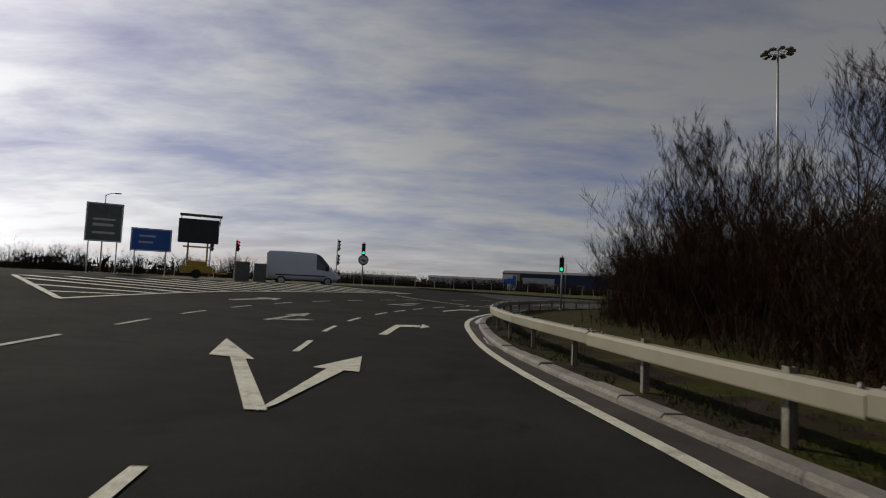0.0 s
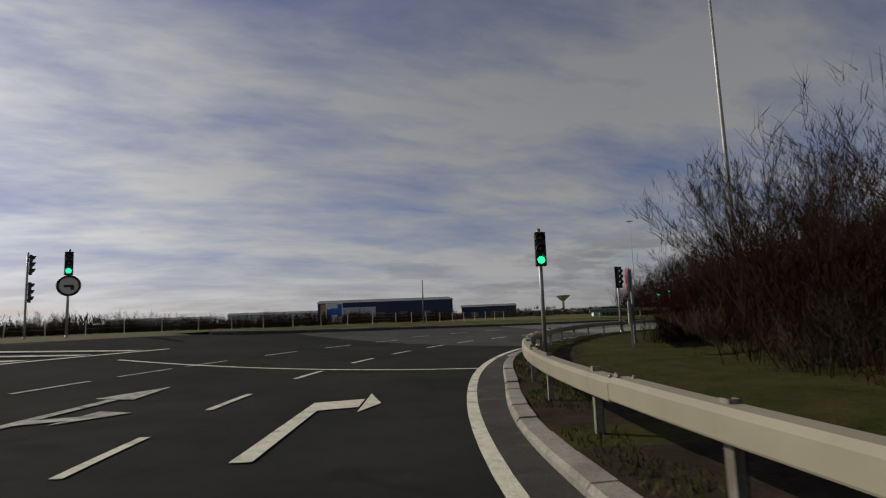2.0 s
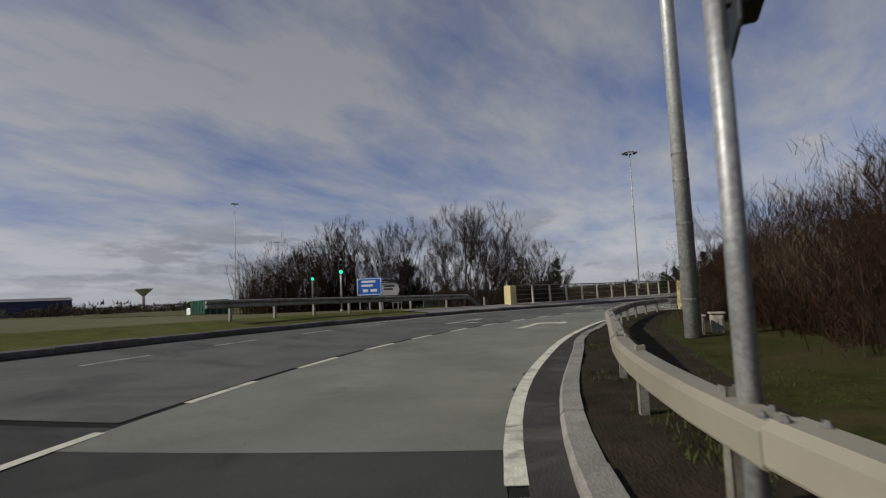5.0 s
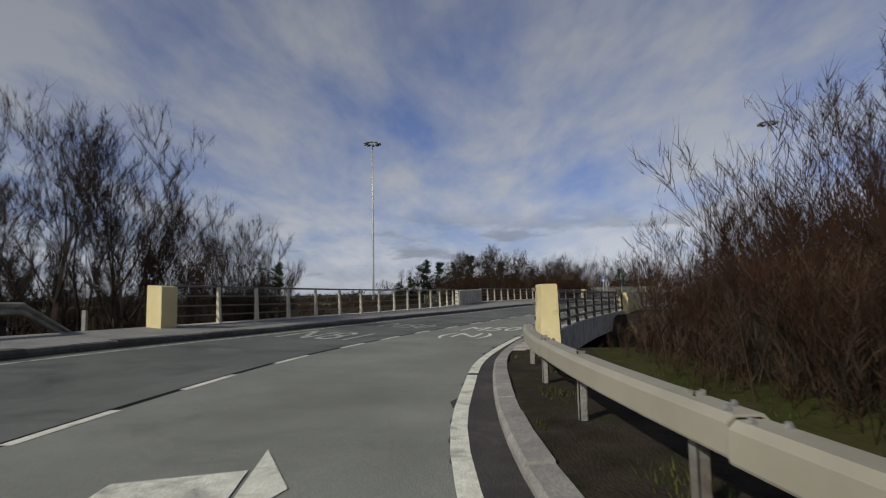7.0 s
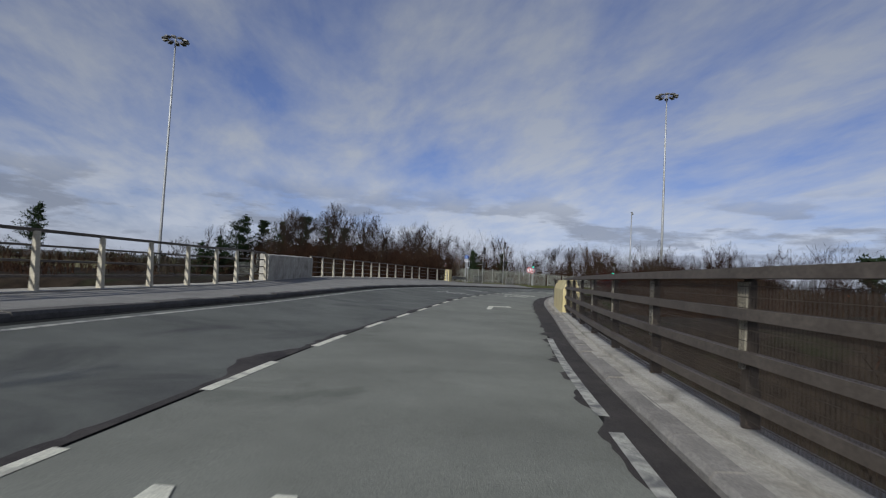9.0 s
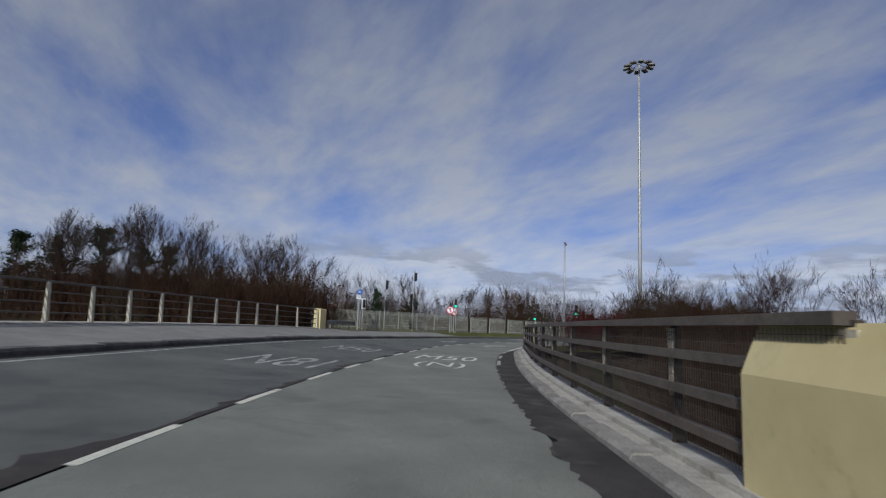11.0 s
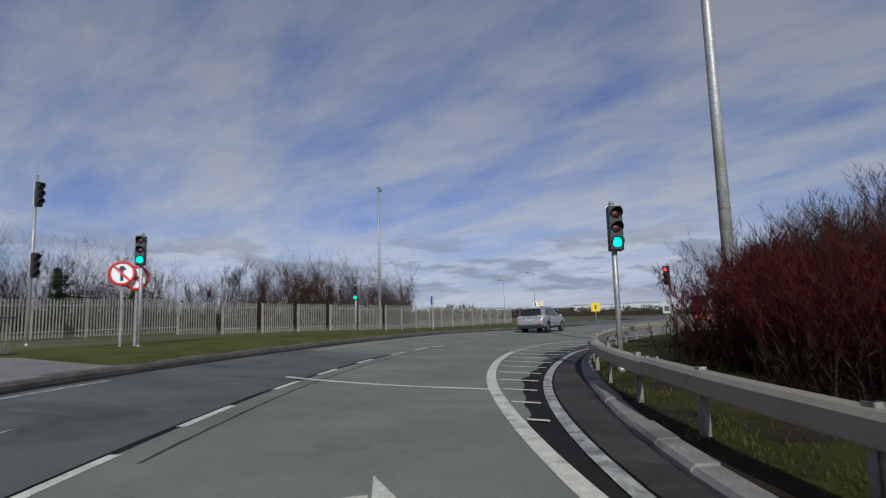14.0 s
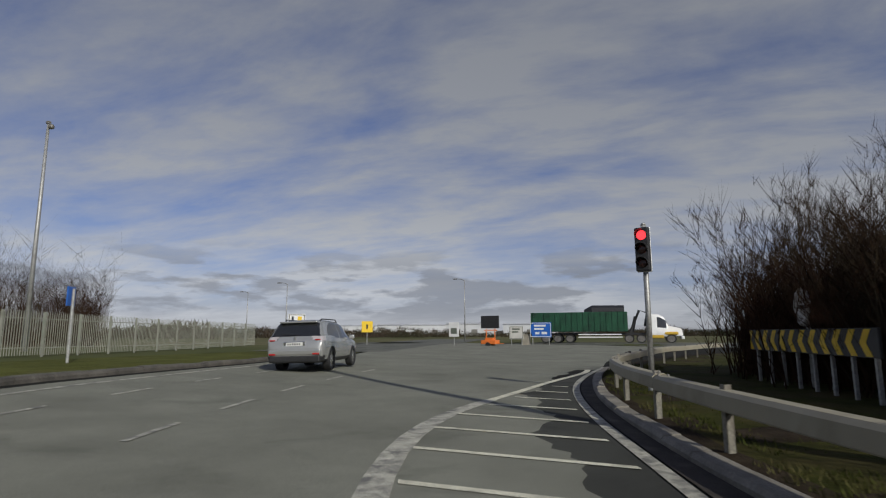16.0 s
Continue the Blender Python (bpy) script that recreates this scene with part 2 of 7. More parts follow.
M["mid_asphalt"] = surface("mid_asphalt", (0.095, 0.097, 0.082), (0.146, 0.149, 0.127), 0.85, 0, 0.4, 90, 0.4, (0.06, 0.06, 0.055), 0.5, 0.62, 0.2)
M["joint_asphalt"] = surface("older_asphalt", (0.042, 0.043, 0.037), (0.072, 0.073, 0.063), 0.88, 0, 0.4, 90, 0.4, (0.03, 0.03, 0.027), 0.6, 0.6, 0.15)
M["water"] = surface("puddle_water", (0.012, 0.012, 0.011), (0.02, 0.02, 0.018), 0.04, 0, 3)
M["bark"] = surface("grey_bark", (0.022, 0.016, 0.012), (0.052, 0.039, 0.030), 0.9, 0, 3, 0, 0, None, vary=0.5, spec=0.06)
M["twig"] = surface("red_brown_twig", (0.019, 0.010, 0.006), (0.042, 0.022, 0.013), 0.9, 0, 0.6, 0, 0, (0.05, 0.042, 0.028), 0.22, 0.6, vary=0.45, spec=0.06)
M["thicket"] = surface("thicket_twigs", (0.019, 0.010, 0.006), (0.044, 0.024, 0.014), 0.9, 0, 0.5, 0, 0, (0.045, 0.040, 0.026), 0.2, 0.6, vary=0.7, island=True, spec=0.06)
M["twig_red"] = surface("dogwood_twig", (0.034, 0.008, 0.007), (0.070, 0.016, 0.013), 0.85, 0, 0.8, 0, 0, None, vary=0.4, spec=0.06)
M["twig_tan"] = surface("tan_twig", (0.075, 0.05, 0.031), (0.13, 0.09, 0.056), 0.9, 0, 0.5, 0, 0, None, vary=0.4, spec=0.06)
M["needle"] = surface("dark_conifer", (0.012, 0.020, 0.010), (0.032, 0.046, 0.020), 0.85, 0, 1.2, 0, 0, None, vary=0.4, spec=0.06)
M["dark_ground"] = surface("dark_brown_ground", (0.012, 0.009, 0.006), (0.04, 0.030, 0.020), 0.95, 0, 1.5, 20, 0.6, (0.02, 0.026, 0.010), 0.4, 0.62, spec=0.06)
M["hedge"] = surface("far_scrub", (0.035, 0.027, 0.020), (0.075, 0.056, 0.040), 0.95, 0, 0.25, 2.5, 0, (0.03, 0.038, 0.018), 0.05, 0.56, spec=0.06)
M["white"] = surface("white_paint", (0.70, 0.70, 0.68), (0.80, 0.80, 0.78), 0.4, 0, 2)
M["blue_sign"] = surface("blue_sign", (0.015, 0.10, 0.42), (0.02, 0.13, 0.50), 0.5, 0, 2)
M["red"] = surface("sign_red", (0.50, 0.025, 0.02), (0.58, 0.035, 0.03), 0.5, 0, 3)
M["yellow"] = surface("chevron_yellow", (0.72, 0.47, 0.02), (0.80, 0.55, 0.03), 0.55, 0, 5, 0, 0, (0.42, 0.30, 0.03), 3, 0.68)
M["sign_grey"] = surface("reflective_grey", (0.52, 0.51, 0.47), (0.62, 0.61, 0.56), 0.5, 0, 4)
M["orange"] = surface("orange_trailer", (0.62, 0.14, 0.02), (0.72, 0.19, 0.03), 0.5, 0, 4)
M["ochre"] = surface("yellow_trailer", (0.45, 0.28, 0.02), (0.55, 0.36, 0.03), 0.55, 0, 4)
M["cabinet"] = surface("cabinet_green", (0.10, 0.115, 0.09), (0.15, 0.165, 0.13), 0.6, 0, 3)
M["cabinet_grey"] = surface("cabinet_grey", (0.26, 0.24, 0.19), (0.36, 0.33, 0.27), 0.7, 0, 3)
M["green_box"] = surface("green_trailer", (0.007, 0.050, 0.022), (0.012, 0.070, 0.034), 0.5, 0, 1, 0, 0, (0.006, 0.03, 0.016), 0.8, 0.6)
M["shed_blue"] = surface("blue_cladding", (0.012, 0.022, 0.07), (0.02, 0.034, 0.10), 0.6, 0, 0.05)
M["shed_white"] = surface("pale_cladding", (0.42, 0.43, 0.44), (0.55, 0.56, 0.57), 0.6, 0, 0.05)
M["shed_tan"] = surface("tan_cladding", (0.38, 0.26, 0.13), (0.46, 0.33, 0.18), 0.6, 0, 0.05)
M["lamp_off"] = surface("dark_lens", (0.03, 0.008, 0.008), (0.05, 0.014, 0.01), 0.25, 0, 9)
M["go"] = glow("green_light", (0.03, 0.95, 0.42), 2.2)
M["stop"] = glow("red_light", (1.0, 0.05, 0.06), 2.4)
M["tail"] = surface("tail_lamp_red", (0.30, 0.02, 0.02), (0.36, 0.03, 0.03), 0.15, 0, 3)
M["silver"] = surface("silver_car_paint", (0.44, 0.44, 0.415), (0.49, 0.49, 0.465), 0.27, 0.65, 0.5)
M["van_white"] = surface("white_van_paint", (0.62, 0.63, 0.64), (0.70, 0.71, 0.72), 0.35, 0.0, 0.5)
M["glass"] = surface("dark_tinted_glass", (0.012, 0.013, 0.014), (0.02, 0.021, 0.022), 0.06, 0, 2, spec=0.9)
M["chrome"] = surface("bright_metal", (0.55, 0.55, 0.54), (0.65, 0.65, 0.64), 0.2, 0.9, 3)
M["lamp_clear"] = surface("clear_lamp", (0.50, 0.46, 0.45), (0.66, 0.60, 0.58), 0.12, 0.4, 9)
M["plate"] = surface("plate_white", (0.62, 0.62, 0.58), (0.7, 0.7, 0.66), 0.5, 0, 3)


# ---- plan: a line along the roundabout, and places given by distance along it and offset to its right ----
CTRL = [(-7.7, -0.6), (-7.9, 10.9), (-6.5, 22.1), (-2.6, 32.7), (1.5, 38.7), (18.5, 50.1), (29.5, 52.6), (39.3, 52.7), (46.6, 51.4),
        (70.9, 41.9), (86.0, 34.5), (97.2, 27.7), (106.0, 21.2), (112.5, 13.9), (116.9, 5.8)]


def build_line():
    c = [Vector(p) for p in CTRL]

    def turned(v, deg):
        a = radians(deg)
        return Vector((v.x * math.cos(a) - v.y * math.sin(a), v.x * math.sin(a) + v.y * math.cos(a)))

    v, head = c[0] - c[1], [c[0]]
    for _ in range(4):
        v = turned(v, 10)
        head.append(head[-1] + v)
    v, tail = c[-1] - c[-2], [c[-1]]
    for _ in range(8):
        v = turned(v, -9)
        tail.append(tail[-1] + v)
    c = head[::-1][:-1] + c + tail[1:]
    pts = []
    for i in range(1, len(c) - 2):
        p0, p1, p2, p3 = c[i - 1:i + 3]
        t1 = (p1 - p0).length
        t2 = t1 + (p2 - p1).length
        t3 = t2 + (p3 - p2).length
        for k in range(24):
            t = t1 + (t2 - t1) * k / 24
            a1 = p0 * ((t1 - t) / t1) + p1 * (t / t1)
            a2 = p1 * ((t2 - t) / (t2 - t1)) + p2 * ((t - t1) / (t2 - t1))
            a3 = p2 * ((t3 - t) / (t3 - t2)) + p3 * ((t - t2) / (t3 - t2))
            b1 = a1 * ((t2 - t) / t2) + a2 * (t / t2)
            b2 = a2 * ((t3 - t) / (t3 - t1)) + a3 * ((t - t1) / (t3 - t1))
            pts.append(b1 * ((t2 - t) / (t2 - t1)) + b2 * ((t - t1) / (t2 - t1)))
    d = np.array([tuple(p) for p in pts])
    s = np.r_[0, np.cumsum(np.linalg.norm(np.diff(d, axis=0), axis=1))]
    s -= s[np.argmin(np.linalg.norm(d - np.array(CTRL[0]), axis=1))]
    tan = np.gradient(d, axis=0)
    tan /= np.linalg.norm(tan, axis=1)[:, None]
    return d, s, tan


LINE, DIST, TAN = build_line()
S0, S1 = DIST[0], DIST[-1]
BANK = 0.0048


def bank(o):
    """Height of the banked carriageway: its outer side lies higher."""
    return BANK * min(max(-o, 0.0), 14.5) ** 2


def banked_z(s, o):
    """The bank stops at the outer verge and dies away beyond the last exit."""
    o = max(o, left_o(s) - (4.4 if 118 < s < 158 else 2.8), -9.0 if s > 185 else -99.0)
    return bank(o) * (1 - 0.85 * min(max((s - 188) / 25, 0), 1))


def at(s, o, z=0.0, banked=True):
    x, y = np.interp(s, DIST, LINE[:, 0]), np.interp(s, DIST, LINE[:, 1])
    tx, ty = np.interp(s, DIST, TAN[:, 0]), np.interp(s, DIST, TAN[:, 1])
    return Vector((x + o * ty, y - o * tx, z + (banked_z(s, o) if banked else 0.0)))


def heading(s):
    """Degrees about z that turn +y into the way along the line."""
    return math.degrees(math.atan2(-np.interp(s, DIST, TAN[:, 0]), np.interp(s, DIST, TAN[:, 1])))


def along(x, y):
    i = int(np.argmin((LINE[:, 0] - x) ** 2 + (LINE[:, 1] - y) ** 2))
    q = np.array((x, y)) - LINE[i]
    return DIST[i] + q @ TAN[i], q[0] * TAN[i, 1] - q[1] * TAN[i, 0]


def profile(pairs):
    xs, ys = zip(*pairs)
    grid = np.arange(S0 - 10, S1 + 10, 0.5)
    v = np.interp(grid, xs, ys)
    k = np.hanning(13)
    v = np.convolve(np.pad(v, 6, mode="edge"), k / k.sum(), mode="valid")
    return lambda s: float(np.interp(s, grid, v))


kerb_o = profile([(-30, 7), (0, 3.25), (3.8, 3.15), (5.5, 2.95), (9, 2.45), (12.5, 1.98), (16, 1.84), (24, 1.45), (29, 1.3), (34, 1.5), (40, 1.04), (47, 0.58), (51, 0.26), (56, -0.12), (60, 0.2), (64, 0.66), (66.5, 0.80), (70, 0.70), (72.3, 0.98), (74, 0.95),
                  (77.5, 0.86), (82, 1.0), (86, 1.02), (94, 1.55), (100, 1.8), (117, 2.05), (145, 2.1), (150, 1.95), (162, 2.1), (168, 2.45), (175, 2.4), (181, 2.78),
                  (188, 3.35), (196, 4.3), (206, 6.2), (222, 10)])
edge_o = profile([(-30, 6.2), (0, 2.6), (3.7, 2.55), (5.5, 2.38), (9, 1.93), (12.3, 1.6), (16, 1.43), (22, 1.0), (26, 0.8), (33, 0.8), (39, 0.54), (46, 0.16), (50, -0.1), (55, -0.55), (60, -0.35), (66, 0.18),
                  (72, 0.37), (75, 0.42), (79, 0.36), (82, 0.6), (84, 0.56), (92, 1.0), (99, 1.35), (110, 1.5), (145, 1.4), (150, 1.35), (155, 1.55), (158, 1.46), (161, 1.2), (166, 0.85),
                  (170, 0.41), (174, -0.05), (178, -0.4), (183, -0.28), (186, 0.3), (189, 1.6), (196.5, 4.0)])
hatch_o = profile([(150, 1.6), (163, 1.5), (172, 1.67), (178, 1.85), (182, 2.4), (187, 2.8), (191, 3.2), (200, 4.7)])
rail_o = profile([(-30, 8), (0, 3.9), (9, 3.0), (12, 2.6), (16, 2.25), (21, 2.1), (30, 1.95), (35, 1.95), (40, 1.78), (45, 1.45), (50, 1.0), (56, 0.6), (60, 0.95), (64, 1.5),
                  (67, 1.66), (71, 1.57), (74, 1.70), (78, 1.65), (85, 1.68), (155, 2.5), (160, 2.6), (166, 2.75), (173, 2.7), (181, 3.2), (187, 3.6), (191, 4.2), (200, 6.6), (215, 10)])
para_o = profile([(86, 1.75), (90, 1.95), (95, 2.3), (102, 2.42), (112, 2.5), (124, 2.65), (145, 2.7), (150, 2.55), (155, 2.35)])
left_o = profile([(-40, -30), (10, -30), (25, -26), (36, -20), (41, -15.5), (45, -13.6), (51, -12.4), (58, -11.0), (63, -9.9), (75, -8.8), (83, -8.1), (90, -7.3), (97, -7.0), (110, -7.3), (128, -8.5), (146, -8.6), (154, -7.9), (161, -7.3), (170, -7.5), (185, -8.2), (196, -8.2),
                  (206, -9.5), (216, -15), (232, -28)])
foot_o = profile([(60, -11.6), (75, -10.9), (86, -9.6), (92, -9.2), (102, -9.1), (112, -9.8), (125, -12.0), (142, -12.7), (150, -12.5), (156, -11.7), (165, -10.6), (175, -10.2)])
lane_o = profile([(-30, -0.6), (0, -1.25), (10, -1.76), (14, -2.22), (19, -2.57), (28, -2.95), (36, -3.36), (42, -3.6), (50, -4.2), (58, -4.4), (67, -4.15), (74, -3.8), (80, -3.45), (86, -3.25),
                  (92, -2.85), (98, -2.5), (110, -2.7), (125, -2.85), (145, -2.75), (158, -2.85), (165, -3.1), (171, -3.55), (174, -3.85), (179, -4.15), (183, -3.9), (200, -3.2)])
lane2_o = profile([(-30, -4.6), (0, -4.9), (8, -5.55), (15, -6.5), (21, -7.1), (25, -7.35), (36, -7.3), (44, -7.35), (50, -7.5)])


# ---- mesh helpers ----
def quads(bm, a, b):
    for i in range(len(a)):
        j = (i + 1) % len(a)
        bm.faces.new((a[i], a[j], b[j], b[i]))


def box(bm, x0, y0, z0, x1, y1, z1, m=None):
    v = [bm.verts.new(((m @ Vector(p)) if m else p)) for p in
         ((x0, y0, z0), (x1, y0, z0), (x1, y1, z0), (x0, y1, z0), (x0, y0, z1), (x1, y0, z1), (x1, y1, z1), (x0, y1, z1))]
    for f in ((3, 2, 1, 0), (4, 5, 6, 7), (0, 1, 5, 4), (1, 2, 6, 5), (2, 3, 7, 6), (3, 0, 4, 7)):
        bm.faces.new([v[i] for i in f])
    return v


def rbox(bm, x0, y0, z0, x1, y1, z1, r=0.02, seg=2):
    v = box(bm, x0, y0, z0, x1, y1, z1)
    edges = {e for p in v for e in p.link_edges}
    bmesh.ops.bevel(bm, geom=list(edges), offset=r, segments=seg, profile=0.5, affect="EDGES")


def tube(bm, pts, radii, n=8, cap=True):
    rings, pts = [], [Vector(p) for p in pts]
    for i, p in enumerate(pts):
        d = (pts[min(i + 1, len(pts) - 1)] - pts[max(i - 1, 0)]).normalized()
        u = d.cross(Vector((0, 0, 1)) if abs(d.z) < 0.9 else Vector((1, 0, 0))).normalized()
        w = d.cross(u)
        rings.append([bm.verts.new(p + (u * math.cos(2 * math.pi * k / n) + w * math.sin(2 * math.pi * k / n)) * radii[i]) for k in range(n)])
    for a, b in zip(rings, rings[1:]):
        quads(bm, a, b)
    if cap:
        bm.faces.new(rings[0][::-1]), bm.faces.new(rings[-1])


def mesh(name, bm, material, smooth=False):
    bmesh.ops.recalc_face_normals(bm, faces=bm.faces)
    me = bpy.data.meshes.new(name)
    bm.to_mesh(me)
    bm.free()
    for m in (material if isinstance(material, (list, tuple)) else [material]):
        me.materials.append(m)
    if smooth:
        for p in me.polygons:
            p.use_smooth = True
    return me


def part(name, bm, material, parent, label="", smooth=False):
    """One mesh object under a thing or under a part."""
    ob = new(name, mesh(name, bm, material, smooth))
    ob.parent = parent
    return tagged(ob, label) if label else ob


def thing(name, label, category, m=None, group="", kind=""):
    ob = new(name)
    ob.empty_display_size = 0.2
    if m is not None:
        ob.matrix_world = m
    return tagged(ob, label, category, group, kind)


def strip(bm, s0, s1, o0, o1, z, step=1.0):
    """A ribbon between two offset profiles (or numbers), laid on the banked surface."""
    n = max(1, int(math.ceil((s1 - s0) / step)))
    f0 = o0 if callable(o0) else (lambda s: o0)
    f1 = o1 if callable(o1) else (lambda s: o1)
    wide = abs(f1((s0 + s1) / 2) - f0((s0 + s1) / 2))
    m = max(1, int(math.ceil(wide / 0.7)))
    last = None
    for i in range(n + 1):
        s = s0 + (s1 - s0) * i / n
        row = [bm.verts.new(at(s, f0(s) + (f1(s) - f0(s)) * k / m, z)) for k in range(m + 1)]
        if last:
            for k in range(m):
                bm.faces.new((last[k], last[k + 1], row[k + 1], row[k]))
        last = row


# ---- ground, one sheet to the horizon ----
SPANS = ((87.0, 110.0), (122.0, 153.5))


def ground_z(x, y):
    s, o = along(x, y)
    z = banked_z(s, o) + 0.04
    if min(left_o(s) - 1.4, foot_o(s) - 0.2 if 80 < s < 169 else 0) < o < kerb_o(s) + 1.2 and S0 < s < S1:
        z = banked_z(s, o) - 0.12
    elif o > 0:
        z = 0.07 + 0.9 * min(max((o - 9) / 12, 0), 1)
    # the motorway cutting under the two bridges
    cut = 0.0
    for a, b in SPANS:
        k = min(max(min(s - a + 1.5, b - s + 1.5) / 7.0, 0), 1)
        cut = max(cut, k * k * (3 - 2 * k))
    far = min(max((90 - abs(o)) / 30, 0), 1)
    # the land falls level again beyond the far side of the junction
    if z > 0.1 and (o < -9 or s > 205):
        k = min(max((5 - y) / 45, 0), 1)
        z += (0.06 - z) * k
    return z - 6.0 * cut * far


def build_ground():
    bm = bmesh.new()
    xs = np.concatenate([[-3000, -1200, -500, -250, -150, -100], np.arange(-70, 190, 2.5), [200, 230, 300, 450, 800, 1500, 3000]])
    ys = np.concatenate([[-3000, -1200, -500, -300, -200, -150, -120], np.arange(-95, 130, 2.5), [140, 170, 220, 320, 600, 1200, 3000]])
    grid = [[bm.verts.new((x, y, ground_z(x, y))) for y in ys] for x in xs]
    for i in range(len(xs) - 1):
        for j in range(len(ys) - 1):
            f = bm.faces.new((grid[i][j], grid[i + 1][j], grid[i + 1][j + 1], grid[i][j + 1]))
            c = f.calc_center_median()
            s, o = along(c.x, c.y)
            # the darker ground covers the island and the motorway cutting
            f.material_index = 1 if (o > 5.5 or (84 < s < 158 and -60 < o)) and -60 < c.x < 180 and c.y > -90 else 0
    ob = new("ground", mesh("ground", bm, [M["field"], M["dark_ground"]], True))
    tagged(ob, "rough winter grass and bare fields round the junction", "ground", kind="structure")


build_ground()


def ragged(bm, s0, s1, o_of, wide, z, step=0.16):
    """A strip from a profile to an uneven edge."""
    last = None
    for i in range(int((s1 - s0) / step) + 1):
        s = s0 + i * step
        w = wide(s)
        row = (bm.verts.new(at(s, o_of(s), z)), bm.verts.new(at(s, o_of(s) + w, z)))
        if last:
            bm.faces.new((last[0], last[1], row[1], row[0]))
        last = row


# ---- carriageway ----
def carriageway():
    bm = bmesh.new()
    ss = np.arange(S0 + 2, S1 - 2, 1.0)
    last = None
    for s in ss:
        lo, hi = left_o(s), kerb_o(s)
        os = [lo + (hi - lo) * k / 26 for k in range(27)]
        row = [bm.verts.new(at(s, o, -0.006)) for o in os]
        if last:
            for k in range(26):
                bm.faces.new((last[k], last[k + 1], row[k + 1], row[k]))
        last = row
    ob = new("road", mesh("road", bm, M["asphalt"]))
    tagged(ob, "dark asphalt roundabout carriageway with worn lane markings", "road", kind="structure")
    bm = bmesh.new()
    strip(bm, 59, 176, lane_o, lambda s: edge_o(s) + 0.02, 0.004)
    strip(bm, 162.5, 176, lambda s: edge_o(s) + 0.03, lambda s: max(edge_o(s) + 0.05, hatch_o(s) - 0.35 - 0.25 * noise.noise((s * 0.8, 1, 1))), 0.004, 0.4)
    tagged(new("road_lane", mesh("road_lane", bm, M["asphalt_pale"])), "pale worn asphalt of the inner lane", "road", kind="structure")
    bm = bmesh.new()
    ragged(bm, 47, 59.9, lambda s: edge_o(s) + 0.02, lambda s: left_o(s) + 0.4 - edge_o(s), 0.0)
    bmesh.ops.subdivide_edges(bm, edges=[e for e in bm.edges if e.calc_length() > 4], cuts=22, use_grid_fill=True)
    for v in bm.verts:
        q = along(v.co.x, v.co.y)
        v.co.z = banked_z(*q) + 0.0
    tagged(new("road_joint", mesh("road_joint", bm, M["joint_asphalt"])), "older grey asphalt between two surfacings", "road", kind="structure")
    bm = bmesh.new()
    strip(bm, 60, 176, lambda s: left_o(s) + 0.3, lambda s: lane_o(s) - 0.12, 0.003)
    tagged(new("road_lane_outer", mesh("road_lane_outer", bm, M["mid_asphalt"])), "grey asphalt of the outer lane", "road", kind="structure")
    bm = bmesh.new()
    strip(bm, 176, S1 - 4, lambda s: left_o(s) + 0.3, lambda s: hatch_o(s) - (0.75 + 0.5 * noise.noise((s * 0.6, 4, 1)) + 0.3 * noise.noise((s * 2.3, 4, 2)) if s < 198 else 0), 0.001, 0.25)
    worn = bmesh.new()
    strip(worn, 174, 200, lambda s: max(edge_o(s) + 0.2, hatch_o(s) - 1.9), lambda s: hatch_o(s) + 0.1, -0.002)
    tagged(new("road_worn", mesh("road_worn", worn, M["joint_asphalt"])), "darker worn asphalt under the hatching", "road", kind="structure")
    tagged(new("road_exit", mesh("road_exit", bm, M["asphalt_pale"])), "pale worn asphalt by the hatched area", "road", kind="structure")
    bm = bmesh.new()
    strip(bm, S0 + 3, 86, lambda s: edge_o(s) + 0.16, lambda s: kerb_o(s), 0.005)
    strip(bm, 86, 158, lambda s: edge_o(s) + 0.10, lambda s: kerb_o(s), 0.005)
    strip(bm, 158, 200, lambda s: hatch_o(s) + 0.2, lambda s: kerb_o(s), 0.006)
    for a, b, out in ((60, 86, 0.12), (86, 149, 0.20)):
        ragged(bm, a, b, lambda s: (edge_o(s) if s < 158 else hatch_o(s)) + 0.25, lambda s: -0.18 - out * (0.5 + noise.noise((s * 1.3, 0, 7)) + 0.6 * noise.noise((s * 5, 2, 7))), 0.0068 if a < 158 else 0.0075)
    tagged(new("gutter", mesh("gutter", bm, M["asphalt_dark"])), "dark dirty channel between edge line and kerb", "gutter", kind="structure")
    # broken edge where the two surfacings meet, and a sealed seam
    bm = bmesh.new()
    ragged(bm, 96, 152, lambda s: lane_o(s) - 0.04, lambda s: -0.10 - max(0.0, 0.5 * noise.noise((s * 0.35, 3, 1)) + 0.22 * noise.noise((s * 2.1, 1, 5)) + 0.10 * noise.noise((s * 7, 1, 5))), 0.0055)
    ragged(bm, 163, 181, lambda s: lane_o(s) + 0.42, lambda s: -0.05 - 0.03 * noise.noise((s * 3, 1, 2)), 0.0062)
    tagged(new("road_patch", mesh("road_patch", bm, M["asphalt_dark"])), "dark broken seam between two strips of asphalt", "road", kind="structure")
